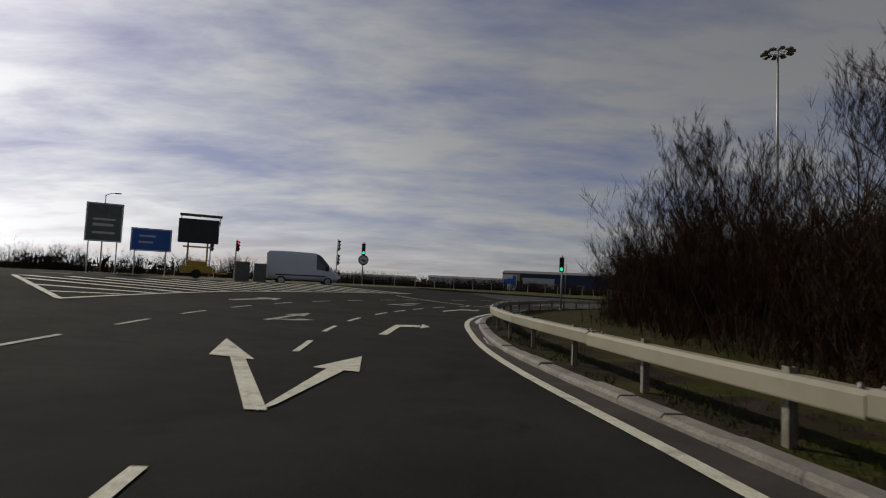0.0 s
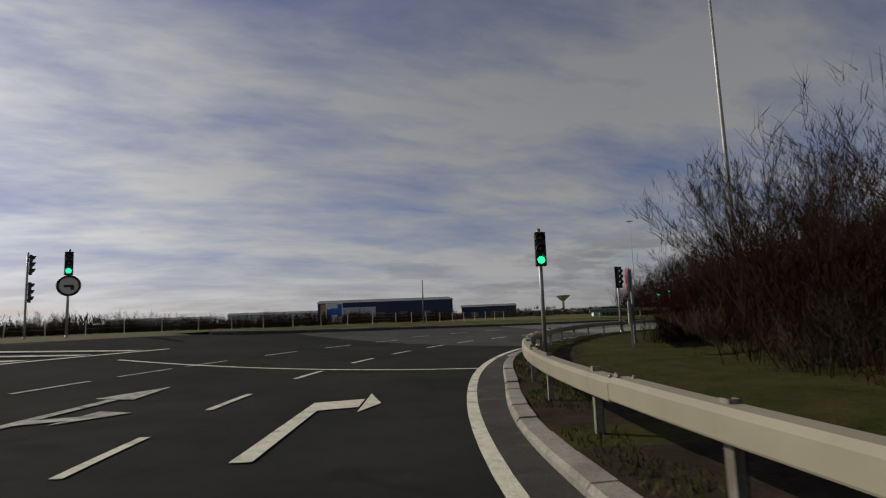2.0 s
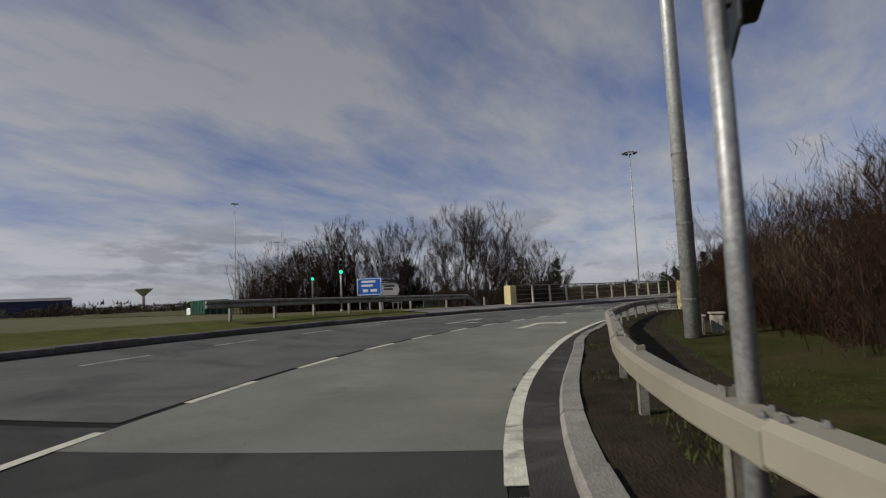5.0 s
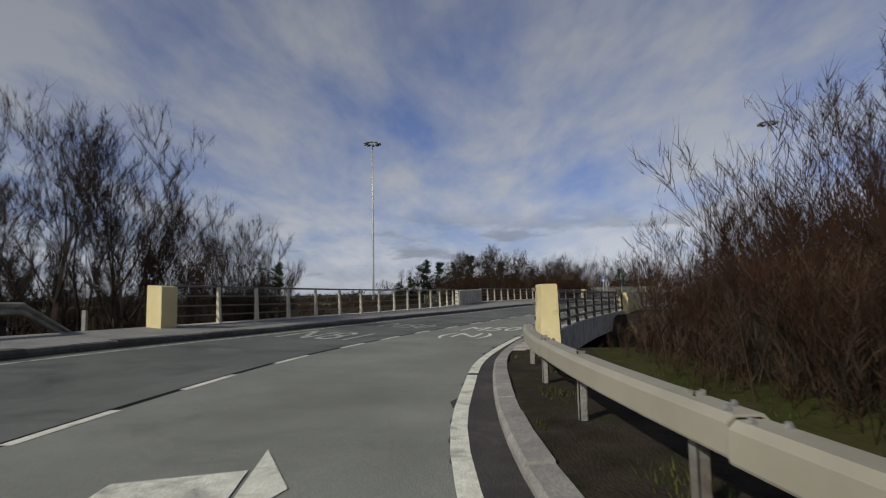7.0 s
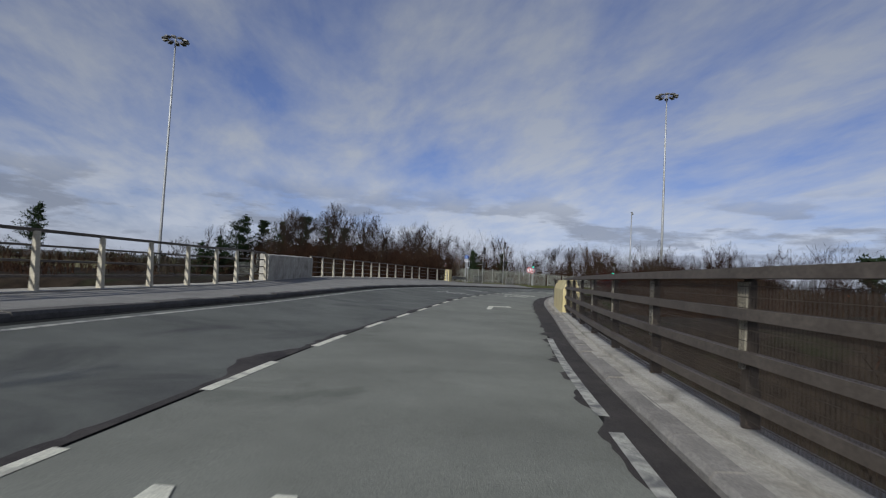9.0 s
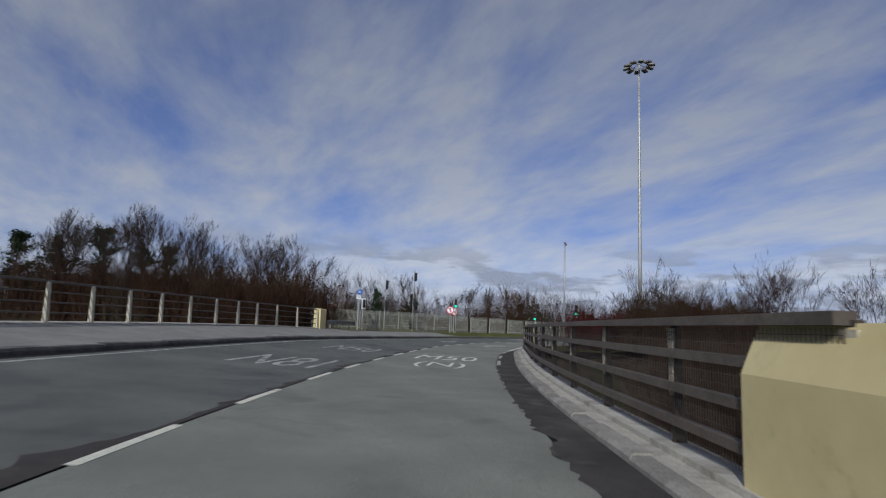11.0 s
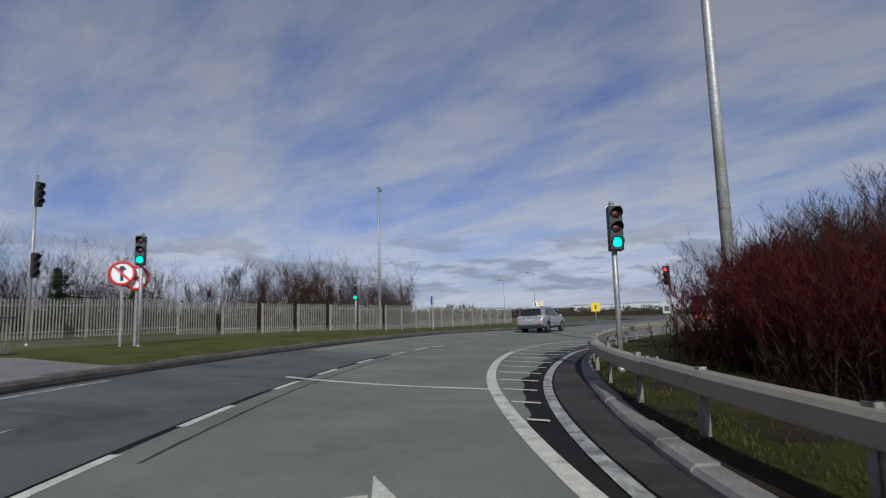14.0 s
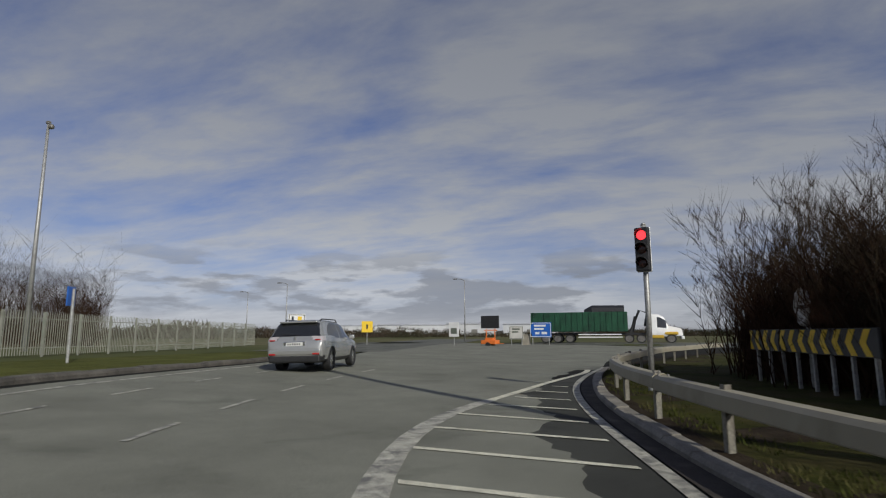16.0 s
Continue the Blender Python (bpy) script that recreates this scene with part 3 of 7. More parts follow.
    # standing water in the channel
    for a, b in ((12.5, 15.0), (20.5, 26.0), (41.0, 43.0)):
        bm = bmesh.new()
        ragged(bm, a, b, lambda s: kerb_o(s) - 0.03, lambda s: -(kerb_o(s) - edge_o(s) - 0.24) * (0.55 + 0.5 * noise.noise((s * 1.1, 6, 2))) * min(1.0, (s - a) * 1.5 + 0.1, (b - s) * 1.5 + 0.1), 0.0085)
        tagged(new("puddle", mesh("puddle", bm, M["water"])), "shallow puddle in the dirty channel", "water", kind="structure")
    # approach road from the outer side at the start, and the arms at the end
    arms = (((-30, 20), (-42, 62), 15), ((-33, 20), (-120, 10), 11), ((136, -30), (150, -120), 12), ((128, -42), (60, -85), 13), ((150, -64), (60, -66), 9),
            ((14, 62), (4, 130), 11))
    for n_arm, (a, b, w) in enumerate(arms):
        a, b = Vector(a), Vector(b)
        d = (b - a).normalized()
        n = Vector((-d.y, d.x)) * w / 2
        bm = bmesh.new()
        k = max(2, int((b - a).length / 4))
        rows = []
        for i in range(k + 1):
            p = a.lerp(b, i / k)
            rows.append([bm.verts.new((q.x, q.y, ground_z(q.x, q.y) + 0.06)) for q in (p - n, p, p + n)])
        for p, q in zip(rows, rows[1:]):
            bm.faces.new((p[0], p[1], q[1], q[0])), bm.faces.new((p[1], p[2], q[2], q[1]))
        tagged(new("road_arm", mesh("road_arm", bm, M["mid_asphalt" if 2 <= n_arm <= 4 else "asphalt"])), "asphalt side road joining the roundabout", "road", kind="structure")


carriageway()


# ---- road markings ----
def markings():
    bm = bmesh.new()
    w = bmesh.new()
    # inner edge line, broken by a few worn gaps
    s, gaps = 6.0, (24.6, 40.9, 45.3, 58, 71.5, 83)
    for a, b in zip((S0 + 4,) + gaps, gaps + (92.0,)):
        strip(bm, a + 0.12, b - 0.12, lambda q: edge_o(q), lambda q: edge_o(q) + 0.17, 0.008)
    for a, b in ((92.2, 99), (99.6, 107), (140, 142.5), (144.5, 147), (149.5, 154)):
        strip(w, a, b, lambda q: edge_o(q), lambda q: edge_o(q) + 0.13, 0.009)
    # hatched area: outer line, inner line and bars
    strip(bm, 153.5, 178, lambda q: edge_o(q), lambda q: edge_o(q) + 0.2, 0.009)
    strip(w, 178, 188, lambda q: edge_o(q) - 0.05, lambda q: edge_o(q) + 0.25, 0.009)
    strip(bm, 188, 198, lambda q: edge_o(q), lambda q: edge_o(q) + 0.2, 0.009, 0.5)
    strip(w, 156, 200, lambda q: hatch_o(q), lambda q: hatch_o(q) + 0.16, 0.010)
    q = 160.4
    while q < 193:
        b = hatch_o(q) - 0.1
        a = edge_o(q + 0.8) + 0.3
        if b - a > 0.25:
            k = 0.5 * (b - a)
            v = [bm.verts.new(at(x, o, 0.010)) for x, o in ((q + k, a), (q, b), (q + 0.13, b), (q + k + 0.13, a))]
            bm.faces.new(v)
        q += 1.45
    # lane dashes
    def dash(target, s0, s1, o_of, half=0.06):
        strip(target, s0, s1, lambda x: o_of(x) - half, lambda x: o_of(x) + half, 0.009, 0.5)

    starts = (2.1, 10.1, 14.1, 18.0, 22.1, 25.1, 28.05, 31.45, 35.3, 39.0, 42.2, 45.4, 48.4, 51.8, 54.9, 58.0, 61.0, 64.0, 67.0, 69.8, 72.7, 75.6, 78.5, 81.3, 84.2, 87.4, 90.1,
              93.0, 96.1, 99.4, 102.9, 106.4, 109.9, 113.4, 116.9, 120.4, 124.3, 127.9, 131.6, 134.9, 138.6, 142.2, 145.5, 148.7, 152.3, 155.6, 158.6, 161.8, 164.6, 167.8, 170.1, 172.9, 176.0, 178.2, 179.8)
    for a in starts:
        ln = 1.85 if a < 24 else 1.6 if a < 69 else 1.45 if a < 98 else 1.85 if a < 150 else 1.5 if a < 167 else 1.2
        dash(bm, a, a + ln, lane_o)
    for a in (1.0, 4.6, 8.2, 11.8, 15.3, 18.8, 22.3, 25.8, 29.2, 32.5, 34.8, 36.9, 40.2, 43.4, 46.7):
        dash(w, a, a + 1.6, lane2_o, 0.055)
    for a in (50, 53.3, 56.6, 60, 63.3, 66.6, 70, 73.3):
        dash(w, a, a + 1.5, lambda x: lane_o(x) - 3.85, 0.05)
    for q in (183.5, 186.2, 189.0, 192, 195):
        strip(w, q, q + 1.3, -3.35, -3.25, 0.010, 0.5)
        strip(w, q + 1, q + 2.2, -5.95, -5.85, 0.010, 0.5)
    # outer edge line
    strip(w, 74, 168, lambda x: left_o(x) + 0.52, lambda x: left_o(x) + 0.64, 0.008)
    strip(w, 176, 204, lambda x: left_o(x) + 0.8, lambda x: left_o(x) + 0.92, 0.008)
    # stop lines, running slanting across the lanes
    for s0, lo, hi, lean, bow in ((37.15, -9.8, 0.7, 0.0, 0.0), (167.85, -4.0, 0.7, 0.3, 0.01)):
        last = None
        for i in range(17):
            o = hi + (lo - hi) * i / 16
            s = s0 + lean * (hi - o) + bow * (hi - o) ** 2
            row = (bm.verts.new(at(s, o, 0.012)), bm.verts.new(at(s + 0.16, o, 0.012)))
            if last:
                bm.faces.new((last[0], last[1], row[1], row[0]))
            last = row
    # hatching of the splitter area on the outer side of the first arm
    border = lambda q: -10.0 - 1.1 * min(max((q - 15.1) / 9.5, 0), 1)
    for k in range(14):
        q = 18.0 + 1.6 * k
        tip = (15.1 + 0.87 * (k + 1), -10.0 - 1.3 * (k + 1)) if k < 3 else (q - 4.4, -14.6)
        v = [bm.verts.new(at(s, o, 0.012)) for s, o in ((q, border(q) - 0.15), (q + 0.5, border(q) - 0.15), (tip[0] + 0.5, tip[1]), tip)]
        bm.faces.new(v)
    strip(bm, 15.1, 40, lambda q: border(q), lambda q: border(q) + 0.15, 0.012)
    v = [bm.verts.new(at(s, o, 0.013)) for s, o in ((15.1, -10.0), (15.35, -10.0), (18.5, -14.7), (18.3, -14.7))]
    bm.faces.new(v)
    tagged(new("road_marking", mesh("road_marking", bm, M["line"])), "white painted lines, dashes and hatching on the road", "road marking", kind="structure")
    tagged(new("road_marking_worn", mesh("road_marking_worn", w, M["line_worn"])), "worn white painted lines on the road", "road marking", kind="structure")


markings()


def flat_shape(name, s, o, outline, mat_, label, turn=0.0, z=0.012, scale=(1, 1)):
    """Painted shape on the road; outline in metres, x to the right, y ahead."""
    bm = bmesh.new()
    c, sn = math.cos(radians(turn)), math.sin(radians(turn))
    for poly in outline:
        v = []
        for x, y in poly:
            x, y = x * scale[0], y * scale[1]
            v.append(bm.verts.new(at(s + c * y - sn * x * 0, o + x + sn * y, z)))
        bm.faces.new(v)
    tagged(new(name, mesh(name, bm, M[mat_])), label, "road marking", "painted road arrows", "structure")


RIGHT_ARROW = [[(-0.1, 0), (0.12, 0), (0.09, 2.85), (-0.16, 3.59)], [(-0.16, 3.59), (0.09, 2.85), (0.66, 3.1), (0.6, 3.9)], [(0.58, 4.54), (0.95, 3.43), (0.72, 2.64)]]
FORK_ARROW = [[(-0.12, 0.0), (0.1, 0.0), (-1.2, 3.4), (-1.48, 3.5)], [(-1.78, 3.43), (-0.98, 3.2), (-2.36, 5.6)], [(0.0, -0.05), (0.12, 0.25), (0.5, 2.7), (0.22, 2.75)], [(0.0, 2.79), (0.72, 2.56), (0.54, 4.28)]]
BENT_ARROW = [[(-0.15, 0), (0.15, 0), (0.15, 2.4), (-0.15, 2.4)], [(-0.5, 2.4), (0.5, 2.4), (0, 3.7)]]
flat_shape("road_arrow", 5.64, -1.13, FORK_ARROW, "line", "white forked lane arrow painted on asphalt")
flat_shape("road_arrow", 14.2, -0.75, RIGHT_ARROW, "line", "white right-turn arrow painted on asphalt")
flat_shape("road_arrow", 28.4, -1.5, RIGHT_ARROW, "line", "white right-turn arrow painted on asphalt")
AHEAD_RIGHT = [[(-0.09, 0), (0.09, 0), (0.06, 2.5), (-0.12, 2.5)], [(-0.38, 2.4), (0.3, 2.4), (-0.03, 3.9)], [(0.07, 0.35), (0.07, 0.7), (0.6, 1.05), (0.6, 0.75)], [(0.5, 1.4), (0.5, 0.4), (1.05, 1.3)]]
flat_shape("road_arrow", 16.0, -4.42, AHEAD_RIGHT, "line_worn", "worn forked lane arrow painted on asphalt")
flat_shape("road_arrow", 29.9, -5.2, AHEAD_RIGHT, "line_worn", "worn forked lane arrow painted on asphalt")
flat_shape("road_arrow", 21.5, -8.6, BENT_ARROW, "line_worn", "worn straight-on arrow painted on asphalt")
flat_shape("road_arrow", 74.3, -1.85, RIGHT_ARROW, "line", "white right-turn arrow painted on asphalt", 0, scale=(1.15, 0.9))
flat_shape("road_arrow", 75.9, -5.45, AHEAD_RIGHT, "line_worn", "worn forked lane arrow painted on asphalt")
flat_shape("road_arrow", 117.7, -0.5, RIGHT_ARROW, "line", "white right-turn arrow painted on asphalt", 0, scale=(1, 0.85))
flat_shape("road_arrow", 158.9, -0.95, RIGHT_ARROW, "line", "white right-turn arrow painted on asphalt", 0, scale=(0.95, 0.8))
flat_shape("road_arrow", 160.8, -4.9, AHEAD_RIGHT, "line_worn", "worn forked lane arrow painted on asphalt", 0, scale=(0.8, 0.9))


def painted_text(word, s, o, w, h, mat_="line", turn=0):
    cu = bpy.data.curves.new("road_word", "FONT")
    cu.body, cu.align_x = word, "CENTER"
    tmp = bpy.data.objects.new("tmp", cu)
    me = bpy.data.meshes.new_from_object(tmp)
    xs = [v.co.x for v in me.vertices]
    ys = [v.co.y for v in me.vertices]
    kx, ky = w / (max(xs) - min(xs)), h / (max(ys) - min(ys))
    bm = bmesh.new()
    bm.from_mesh(me)
    for v in bm.verts:
        v.co = at(s + (v.co.y - min(ys)) * ky, o + v.co.x * kx, 0.013)
    ob = new("road_word", mesh("road_word", bm, M[mat_]))
    bpy.data.objects.remove(tmp)
    tagged(ob, "worn white lettering %s painted on the lane" % word, "road marking", "painted road words", "structure")


painted_text("M50", 94.9, -0.6, 2.2, 2.25)
painted_text("(N)", 91.0, -0.78, 1.7, 2.45)
painted_text("M50", 95.6, -4.5, 2.1, 2.2, "line_worn")
painted_text("N81", 89.5, -5.0, 2.3, 2.8, "line_worn")
painted_text("M50", 141.3, -0.65, 2.4, 2.7)
painted_text("(N)", 137.2, -0.5, 1.7, 2.6)
painted_text("M50", 142.8, -5.0, 2.1, 2.8, "line_worn")
painted_text("N81", 134.0, -4.6, 2.3, 3.2, "line_worn")


# ---- verges ----
def verge():
    bm = bmesh.new()
    for a, b in ((S0 + 3, 86.4), (153.8, 225)):
        n = int(b - a)
        last = None
        for i in range(n + 1):
            s = a + (b - a) * i / n
            k, r = kerb_o(s) + 0.24, rail_o(s)
            os = ((k, 0.08), (k + 0.35 * (r - k + 0.6), 0.10), (r + 0.5, 0.10), (r + 1.3, 0.13), (r + 2.6, 0.15), (r + 4.5, 0.17), (r + 7, 0.4))
            row = [bm.verts.new(at(s, o, z + 0.03 * noise.noise((s * 0.9, o * 2.0, 0)))) for o, z in os]
            if last:
                for p in range(6):
                    f = bm.faces.new((last[p], last[p + 1], row[p + 1], row[p]))
                    f.material_index = 0 if p > 2 or (s < 58 and (i * 7 + p * 3) % 3 == 0) or (s > 158 and p > 0 and (i * 5 + p) % 4) else 1
            last = row
    ob = new("verge", mesh("verge", bm, [M["grass"], M["soil"]], True))
    tagged(ob, "grass and bare soil verge behind the kerb", "verge", kind="structure")
    # outer verge and footpath
    bm = bmesh.new()
    strip(bm, 44, 84, lambda s: left_o(s) - 3.5, lambda s: left_o(s) - 0.2, 0.10)
    strip(bm, 168, 206, lambda s: left_o(s) - 6.5, lambda s: left_o(s) - 0.25, 0.12)
    tagged(new("verge_outer", mesh("verge_outer", bm, M["lawn"])), "mown grass verge along the outer kerb", "verge", kind="structure")
    bm = bmesh.new()
    strip(bm, 80, 169, lambda s: foot_o(s) - 0.3, lambda s: left_o(s) - 0.14, 0.13)
    tagged(new("pavement", mesh("pavement", bm, M["footpath"])), "pale concrete footpath along the bridge", "pavement", kind="structure")
    # bridge decks and their edges
    for a, b in ((86.2, 155.5),):
        bm = bmesh.new()
        last = None
        for i in range(71):
            s = a + (b - a) * i / 70
            lo, hi = foot_o(s) - 0.45, para_o(s) + 0.22
            row = [bm.verts.new(at(s, lo, 0.08)), bm.verts.new(at(s, lo, -0.9)), bm.verts.new(at(s, hi, -0.9)), bm.verts.new(at(s, hi, 0.10)), bm.verts.new(at(s, kerb_o(s) + 0.2, 0.10)), bm.verts.new(at(s, kerb_o(s) + 0.2, -0.45)), bm.verts.new(at(s, left_o(s) - 0.1, -0.45)), bm.verts.new(at(s, left_o(s) - 0.1, 0.08))]
            if last:
                quads(bm, last, row)
            last = row
        tagged(new("bridge_deck", mesh("bridge_deck", bm, M["concrete"])), "weathered concrete bridge deck over the motorway", "bridge", kind="structure")


verge()


# ---- galvanised crash barrier ----
def crash_barrier(s0, s1, label, tall=0.0):
    base = thing("crash_barrier", label, "crash barrier", group="roadside barriers")
    # open box beam in bays, one mesh for each bay
    sec = [(-0.04, 0.515), (-0.105, 0.52), (-0.112, 0.535), (-0.112, 0.68), (-0.07, 0.72), (0.075, 0.72), (0.112, 0.68), (0.112, 0.535), (0.105, 0.52), (0.04, 0.515), (0.05, 0.53), (0.10, 0.545), (0.10, 0.672), (0.065, 0.705), (-0.06, 0.705), (-0.10, 0.672), (-0.10, 0.545), (-0.05, 0.53)]
    sec = [(a, z) for a, z in sec]
    bays = int((s1 - s0) / 4.8)
    bay = (s1 - s0) / bays
    for k in range(bays):
        bm = bmesh.new()
        a, b = s0 + k * bay + 0.006, s0 + (k + 1) * bay - 0.006
        last = None
        dz = 0.012 * math.sin(k * 2.3)
        for i in range(6):
            s = a + (b - a) * i / 5
            row = [bm.verts.new(at(s, rail_o(s) + p, z + tall + dz)) for p, z in sec]
            if last:
                quads(bm, last, row)
            else:
                bm.faces.new(row[::-1])
            last = row
        bm.faces.new(last)
        part("beam", bm, M["steel"], base)
        # splice bolts near the joint
        for q, off in ((a + 0.09, -0.05), (a + 0.20, 0.05), (b - 0.09, -0.05), (b - 0.20, 0.05)):
            bm = bmesh.new()
            p = at(q, rail_o(q) + off, 0.72 + tall + dz)
            tube(bm, [p, p + Vector((0, 0, 0.012)), p + Vector((0, 0, 0.03))], [0.024, 0.022, 0.012], 6)
            part("splice_bolt", bm, M["steel_dark"], base)
    bm = bmesh.new()
    box(bm, -0.04, -0.045, -0.25, -0.030, 0.045, 0.66)
    box(bm, -0.04, -0.045, -0.25, 0.04, -0.035, 0.66)
    box(bm, 0.030, -0.045, -0.25, 0.04, 0.02, 0.66)
    me = mesh("post", bm, M["post_shaded_beam"])
    s = s0 + 0.9
    i = 0
    while s < s1 - 0.3:
        post = new("post", me)
        post.parent = base
        p = at(s, rail_o(s) + 0.03, 0.1 + tall)
        post.matrix_basis = pose(p.x, p.y, p.z, 0, 0, heading(s) + (i * 37 % 7 - 3))
        s += 2.4
        i += 1
    return base


crash_barrier(-6, 85.6, "weathered galvanised crash barrier along the kerb")
crash_barrier(155.2, 214, "galvanised crash barrier with rusty joints on the verge")


# ---- bridge parapets ----
def parapet(a, b, name, label, o_of, step, rails, height, meshed, post_w):
    base = thing(name, label, "parapet", group="bridge parapets")
    n = max(1, int(round((b - a) / step)))
    d = (b - a) / n
    for k, (z, hh, ww) in enumerate(rails):
        bm = bmesh.new()
        last = None
        for i in range(n + 1):
            s = a + d * i
            row = [bm.verts.new(at(s, o_of(s) + x, 0.1 + zz)) for x, zz in ((-ww, z - hh), (-ww, z + hh), (ww, z + hh), (ww, z - hh))]
            if last:
                quads(bm, last, row)
            else:
                bm.faces.new(row[::-1])
            last = row
        bm.faces.new(last)
        part("rail", bm, M["rail"], base)
    bm = bmesh.new()
    # tapered flat post on a foot plate
    v0 = [bm.verts.new(p) for p in ((0.03, -post_w, 0), (0.17, -post_w, 0), (0.17, post_w, 0), (0.03, post_w, 0))]
    v1 = [bm.verts.new(p) for p in ((0.03, -post_w, height), (0.10, -post_w, height), (0.10, post_w, height), (0.03, post_w, height))]
    quads(bm, v0, v1)
    bm.faces.new(v0[::-1]), bm.faces.new(v1)
    box(bm, -0.02, -0.12, -0.02, 0.22, 0.12, 0.025)
    me = mesh("post", bm, M["infill" if meshed else "rail_post"])
    bm = bmesh.new()
    # tapered plate between the infill and the post
    v0 = [bm.verts.new(p) for p in ((0.004, -0.035, 0.55), (0.024, -0.035, 0.55), (0.024, 0.035, 0.55), (0.004, 0.035, 0.55))]
    v1 = [bm.verts.new(p) for p in ((0.004, -0.085, height - 0.06), (0.024, -0.085, height - 0.06), (0.024, 0.085, height - 0.06), (0.004, 0.085, height - 0.06))]
    quads(bm, v0, v1)
    bm.faces.new(v0[::-1]), bm.faces.new(v1)
    bracket = mesh("bracket", bm, M["rail_post"])
    for i in range(n + 1):
        s = a + d * i
        p = at(s, o_of(s), 0.1)
        ob = new("post", me)
        ob.parent = base
        ob.matrix_basis = pose(p.x, p.y, p.z, 0, 0, heading(s))
        if meshed:
            wedge = new("bracket", bracket)
            wedge.parent = ob
            tagged(wedge, "pale tapered bracket")
    if meshed:
        for i in range(n):
            bm = bmesh.new()
            m = int(d / 0.052)
            for k in range(m + 1):
                s = a + d * i + d * k / m
                p = at(s, o_of(s) - 0.012, 0.1)
                q = at(s + 0.021, o_of(s) - 0.012, 0.1)
                v = [bm.verts.new(x) for x in (p + Vector((0, 0, 0.12)), q + Vector((0, 0, 0.12)), q + Vector((0, 0, height - 0.05)), p + Vector((0, 0, height - 0.05)))]
                bm.faces.new(v)
            for zz in np.arange(0.16, height - 0.05, 0.09):
                v = [bm.verts.new(at(a + d * (i + e), o_of(a + d * (i + e)) - 0.012, 0.1 + zz + h)) for e, h in ((0, 0), (1, 0), (1, 0.006), (0, 0.006))]
                bm.faces.new(v)
            part("mesh_panel", bm, M["infill"], base, "fine dark upright bars")
    # upstand under the rails
    bm = bmesh.new()
    last = None
    for i in range(n + 1):
        s = a + d * i
        row = [bm.verts.new(at(s, o_of(s) + x, z)) for x, z in ((-0.16, 0.05), (-0.16, 0.16), (0.24, 0.16), (0.24, 0.05))]
        if last:
            quads(bm, last, row)
        last = row
    part("upstand", bm, M["concrete"], base)
    return base


RAILS_R = [(1.35, 0.045, 0.08), (1.01, 0.045, 0.05), (0.66, 0.045, 0.05), (0.31, 0.045, 0.05)]
RAILS_L = [(1.3, 0.035, 0.05), (0.98, 0.022, 0.025), (0.66, 0.022, 0.025), (0.34, 0.022, 0.025)]
LEFT_P = foot_o
parapet(87.4, 116.0, "bridge_parapet", "brown metal bridge parapet with fine wire infill", para_o, 2.75, RAILS_R, 1.34, True, 0.035)
parapet(123.05, 153.9, "bridge_parapet", "brown metal bridge parapet with fine wire infill", para_o, 2.75, RAILS_R, 1.34, True, 0.035)
parapet(88.95, 118.0, "bridge_parapet", "open metal bridge parapet with pale posts", LEFT_P, 1.9, RAILS_L, 1.28, False, 0.06)
parapet(126.0, 155.3, "bridge_parapet", "open metal bridge parapet with pale posts", LEFT_P, 1.9, RAILS_L, 1.28, False, 0.06)


def parapet_block(name, s0, s1, o_of, half, z1, material, label, chamfer=0.0, slim=0.0):
    bm = bmesh.new()
    n = max(1, int((s1 - s0) / 1.5))
    last = None
    for i in range(n + 1):
        s = s0 + (s1 - s0) * i / n
        top = half - chamfer - slim - 0.02
        row = [bm.verts.new(at(s, o_of(s) + x, z)) for x, z in ((-half, -0.4), (-half + slim, z1 * 0.72 if chamfer else z1 - 0.04), (-top, z1), (top, z1), (half - slim, z1 * 0.72 if chamfer else z1 - 0.04), (half, -0.4))]
        if last:
            quads(bm, last, row)
        else:
            bm.faces.new(row[::-1])
        last = row
    bm.faces.new(last)
    bmesh.ops.bevel(bm, geom=[e for e in bm.edges if e.calc_face_angle(0) > 0.8], offset=0.02, segments=1, affect="EDGES")
    ob = new(name, mesh(name, bm, material))
    tagged(ob, label, "parapet block", "parapet end blocks")


parapet_block("parapet_pier", 86.75, 87.5, lambda s: 2.16 - 0.2 * (s - 86.75), 0.24, 1.57, M["yellow_stone"], "yellow painted concrete pier at the parapet's end", 0.0, 0.06)
parapet_block("parapet_wall", 116.05, 124.1, lambda s: para_o(s) + 0.2, 0.32, 1.42, M["yellow_stone"], "ochre concrete wall between two bridge parapets", 0.14)
parapet_block("parapet_pier", 154.3, 154.75, lambda s: para_o(s) + 0.42, 0.17, 1.42, M["yellow_stone"], "pale concrete pier behind the parapet's end")
parapet_block("end_post", 153.95, 154.12, para_o, 0.07, 1.46, M["rail"], "dark brown steel post at the parapet's end")
parapet_block("parapet_pier", 88.3, 88.9, LEFT_P, 0.25, 1.38, M["yellow_stone"], "yellow painted concrete pier beside the footpath")
parapet_block("parapet_wall", 118.05, 125.95, LEFT_P, 0.22, 1.32, M["concrete"], "pale concrete wall between two bridge parapets")
parapet_block("parapet_pier", 155.4, 155.95, LEFT_P, 0.25, 1.46, M["yellow_stone"], "pale concrete pier at the parapet's end")


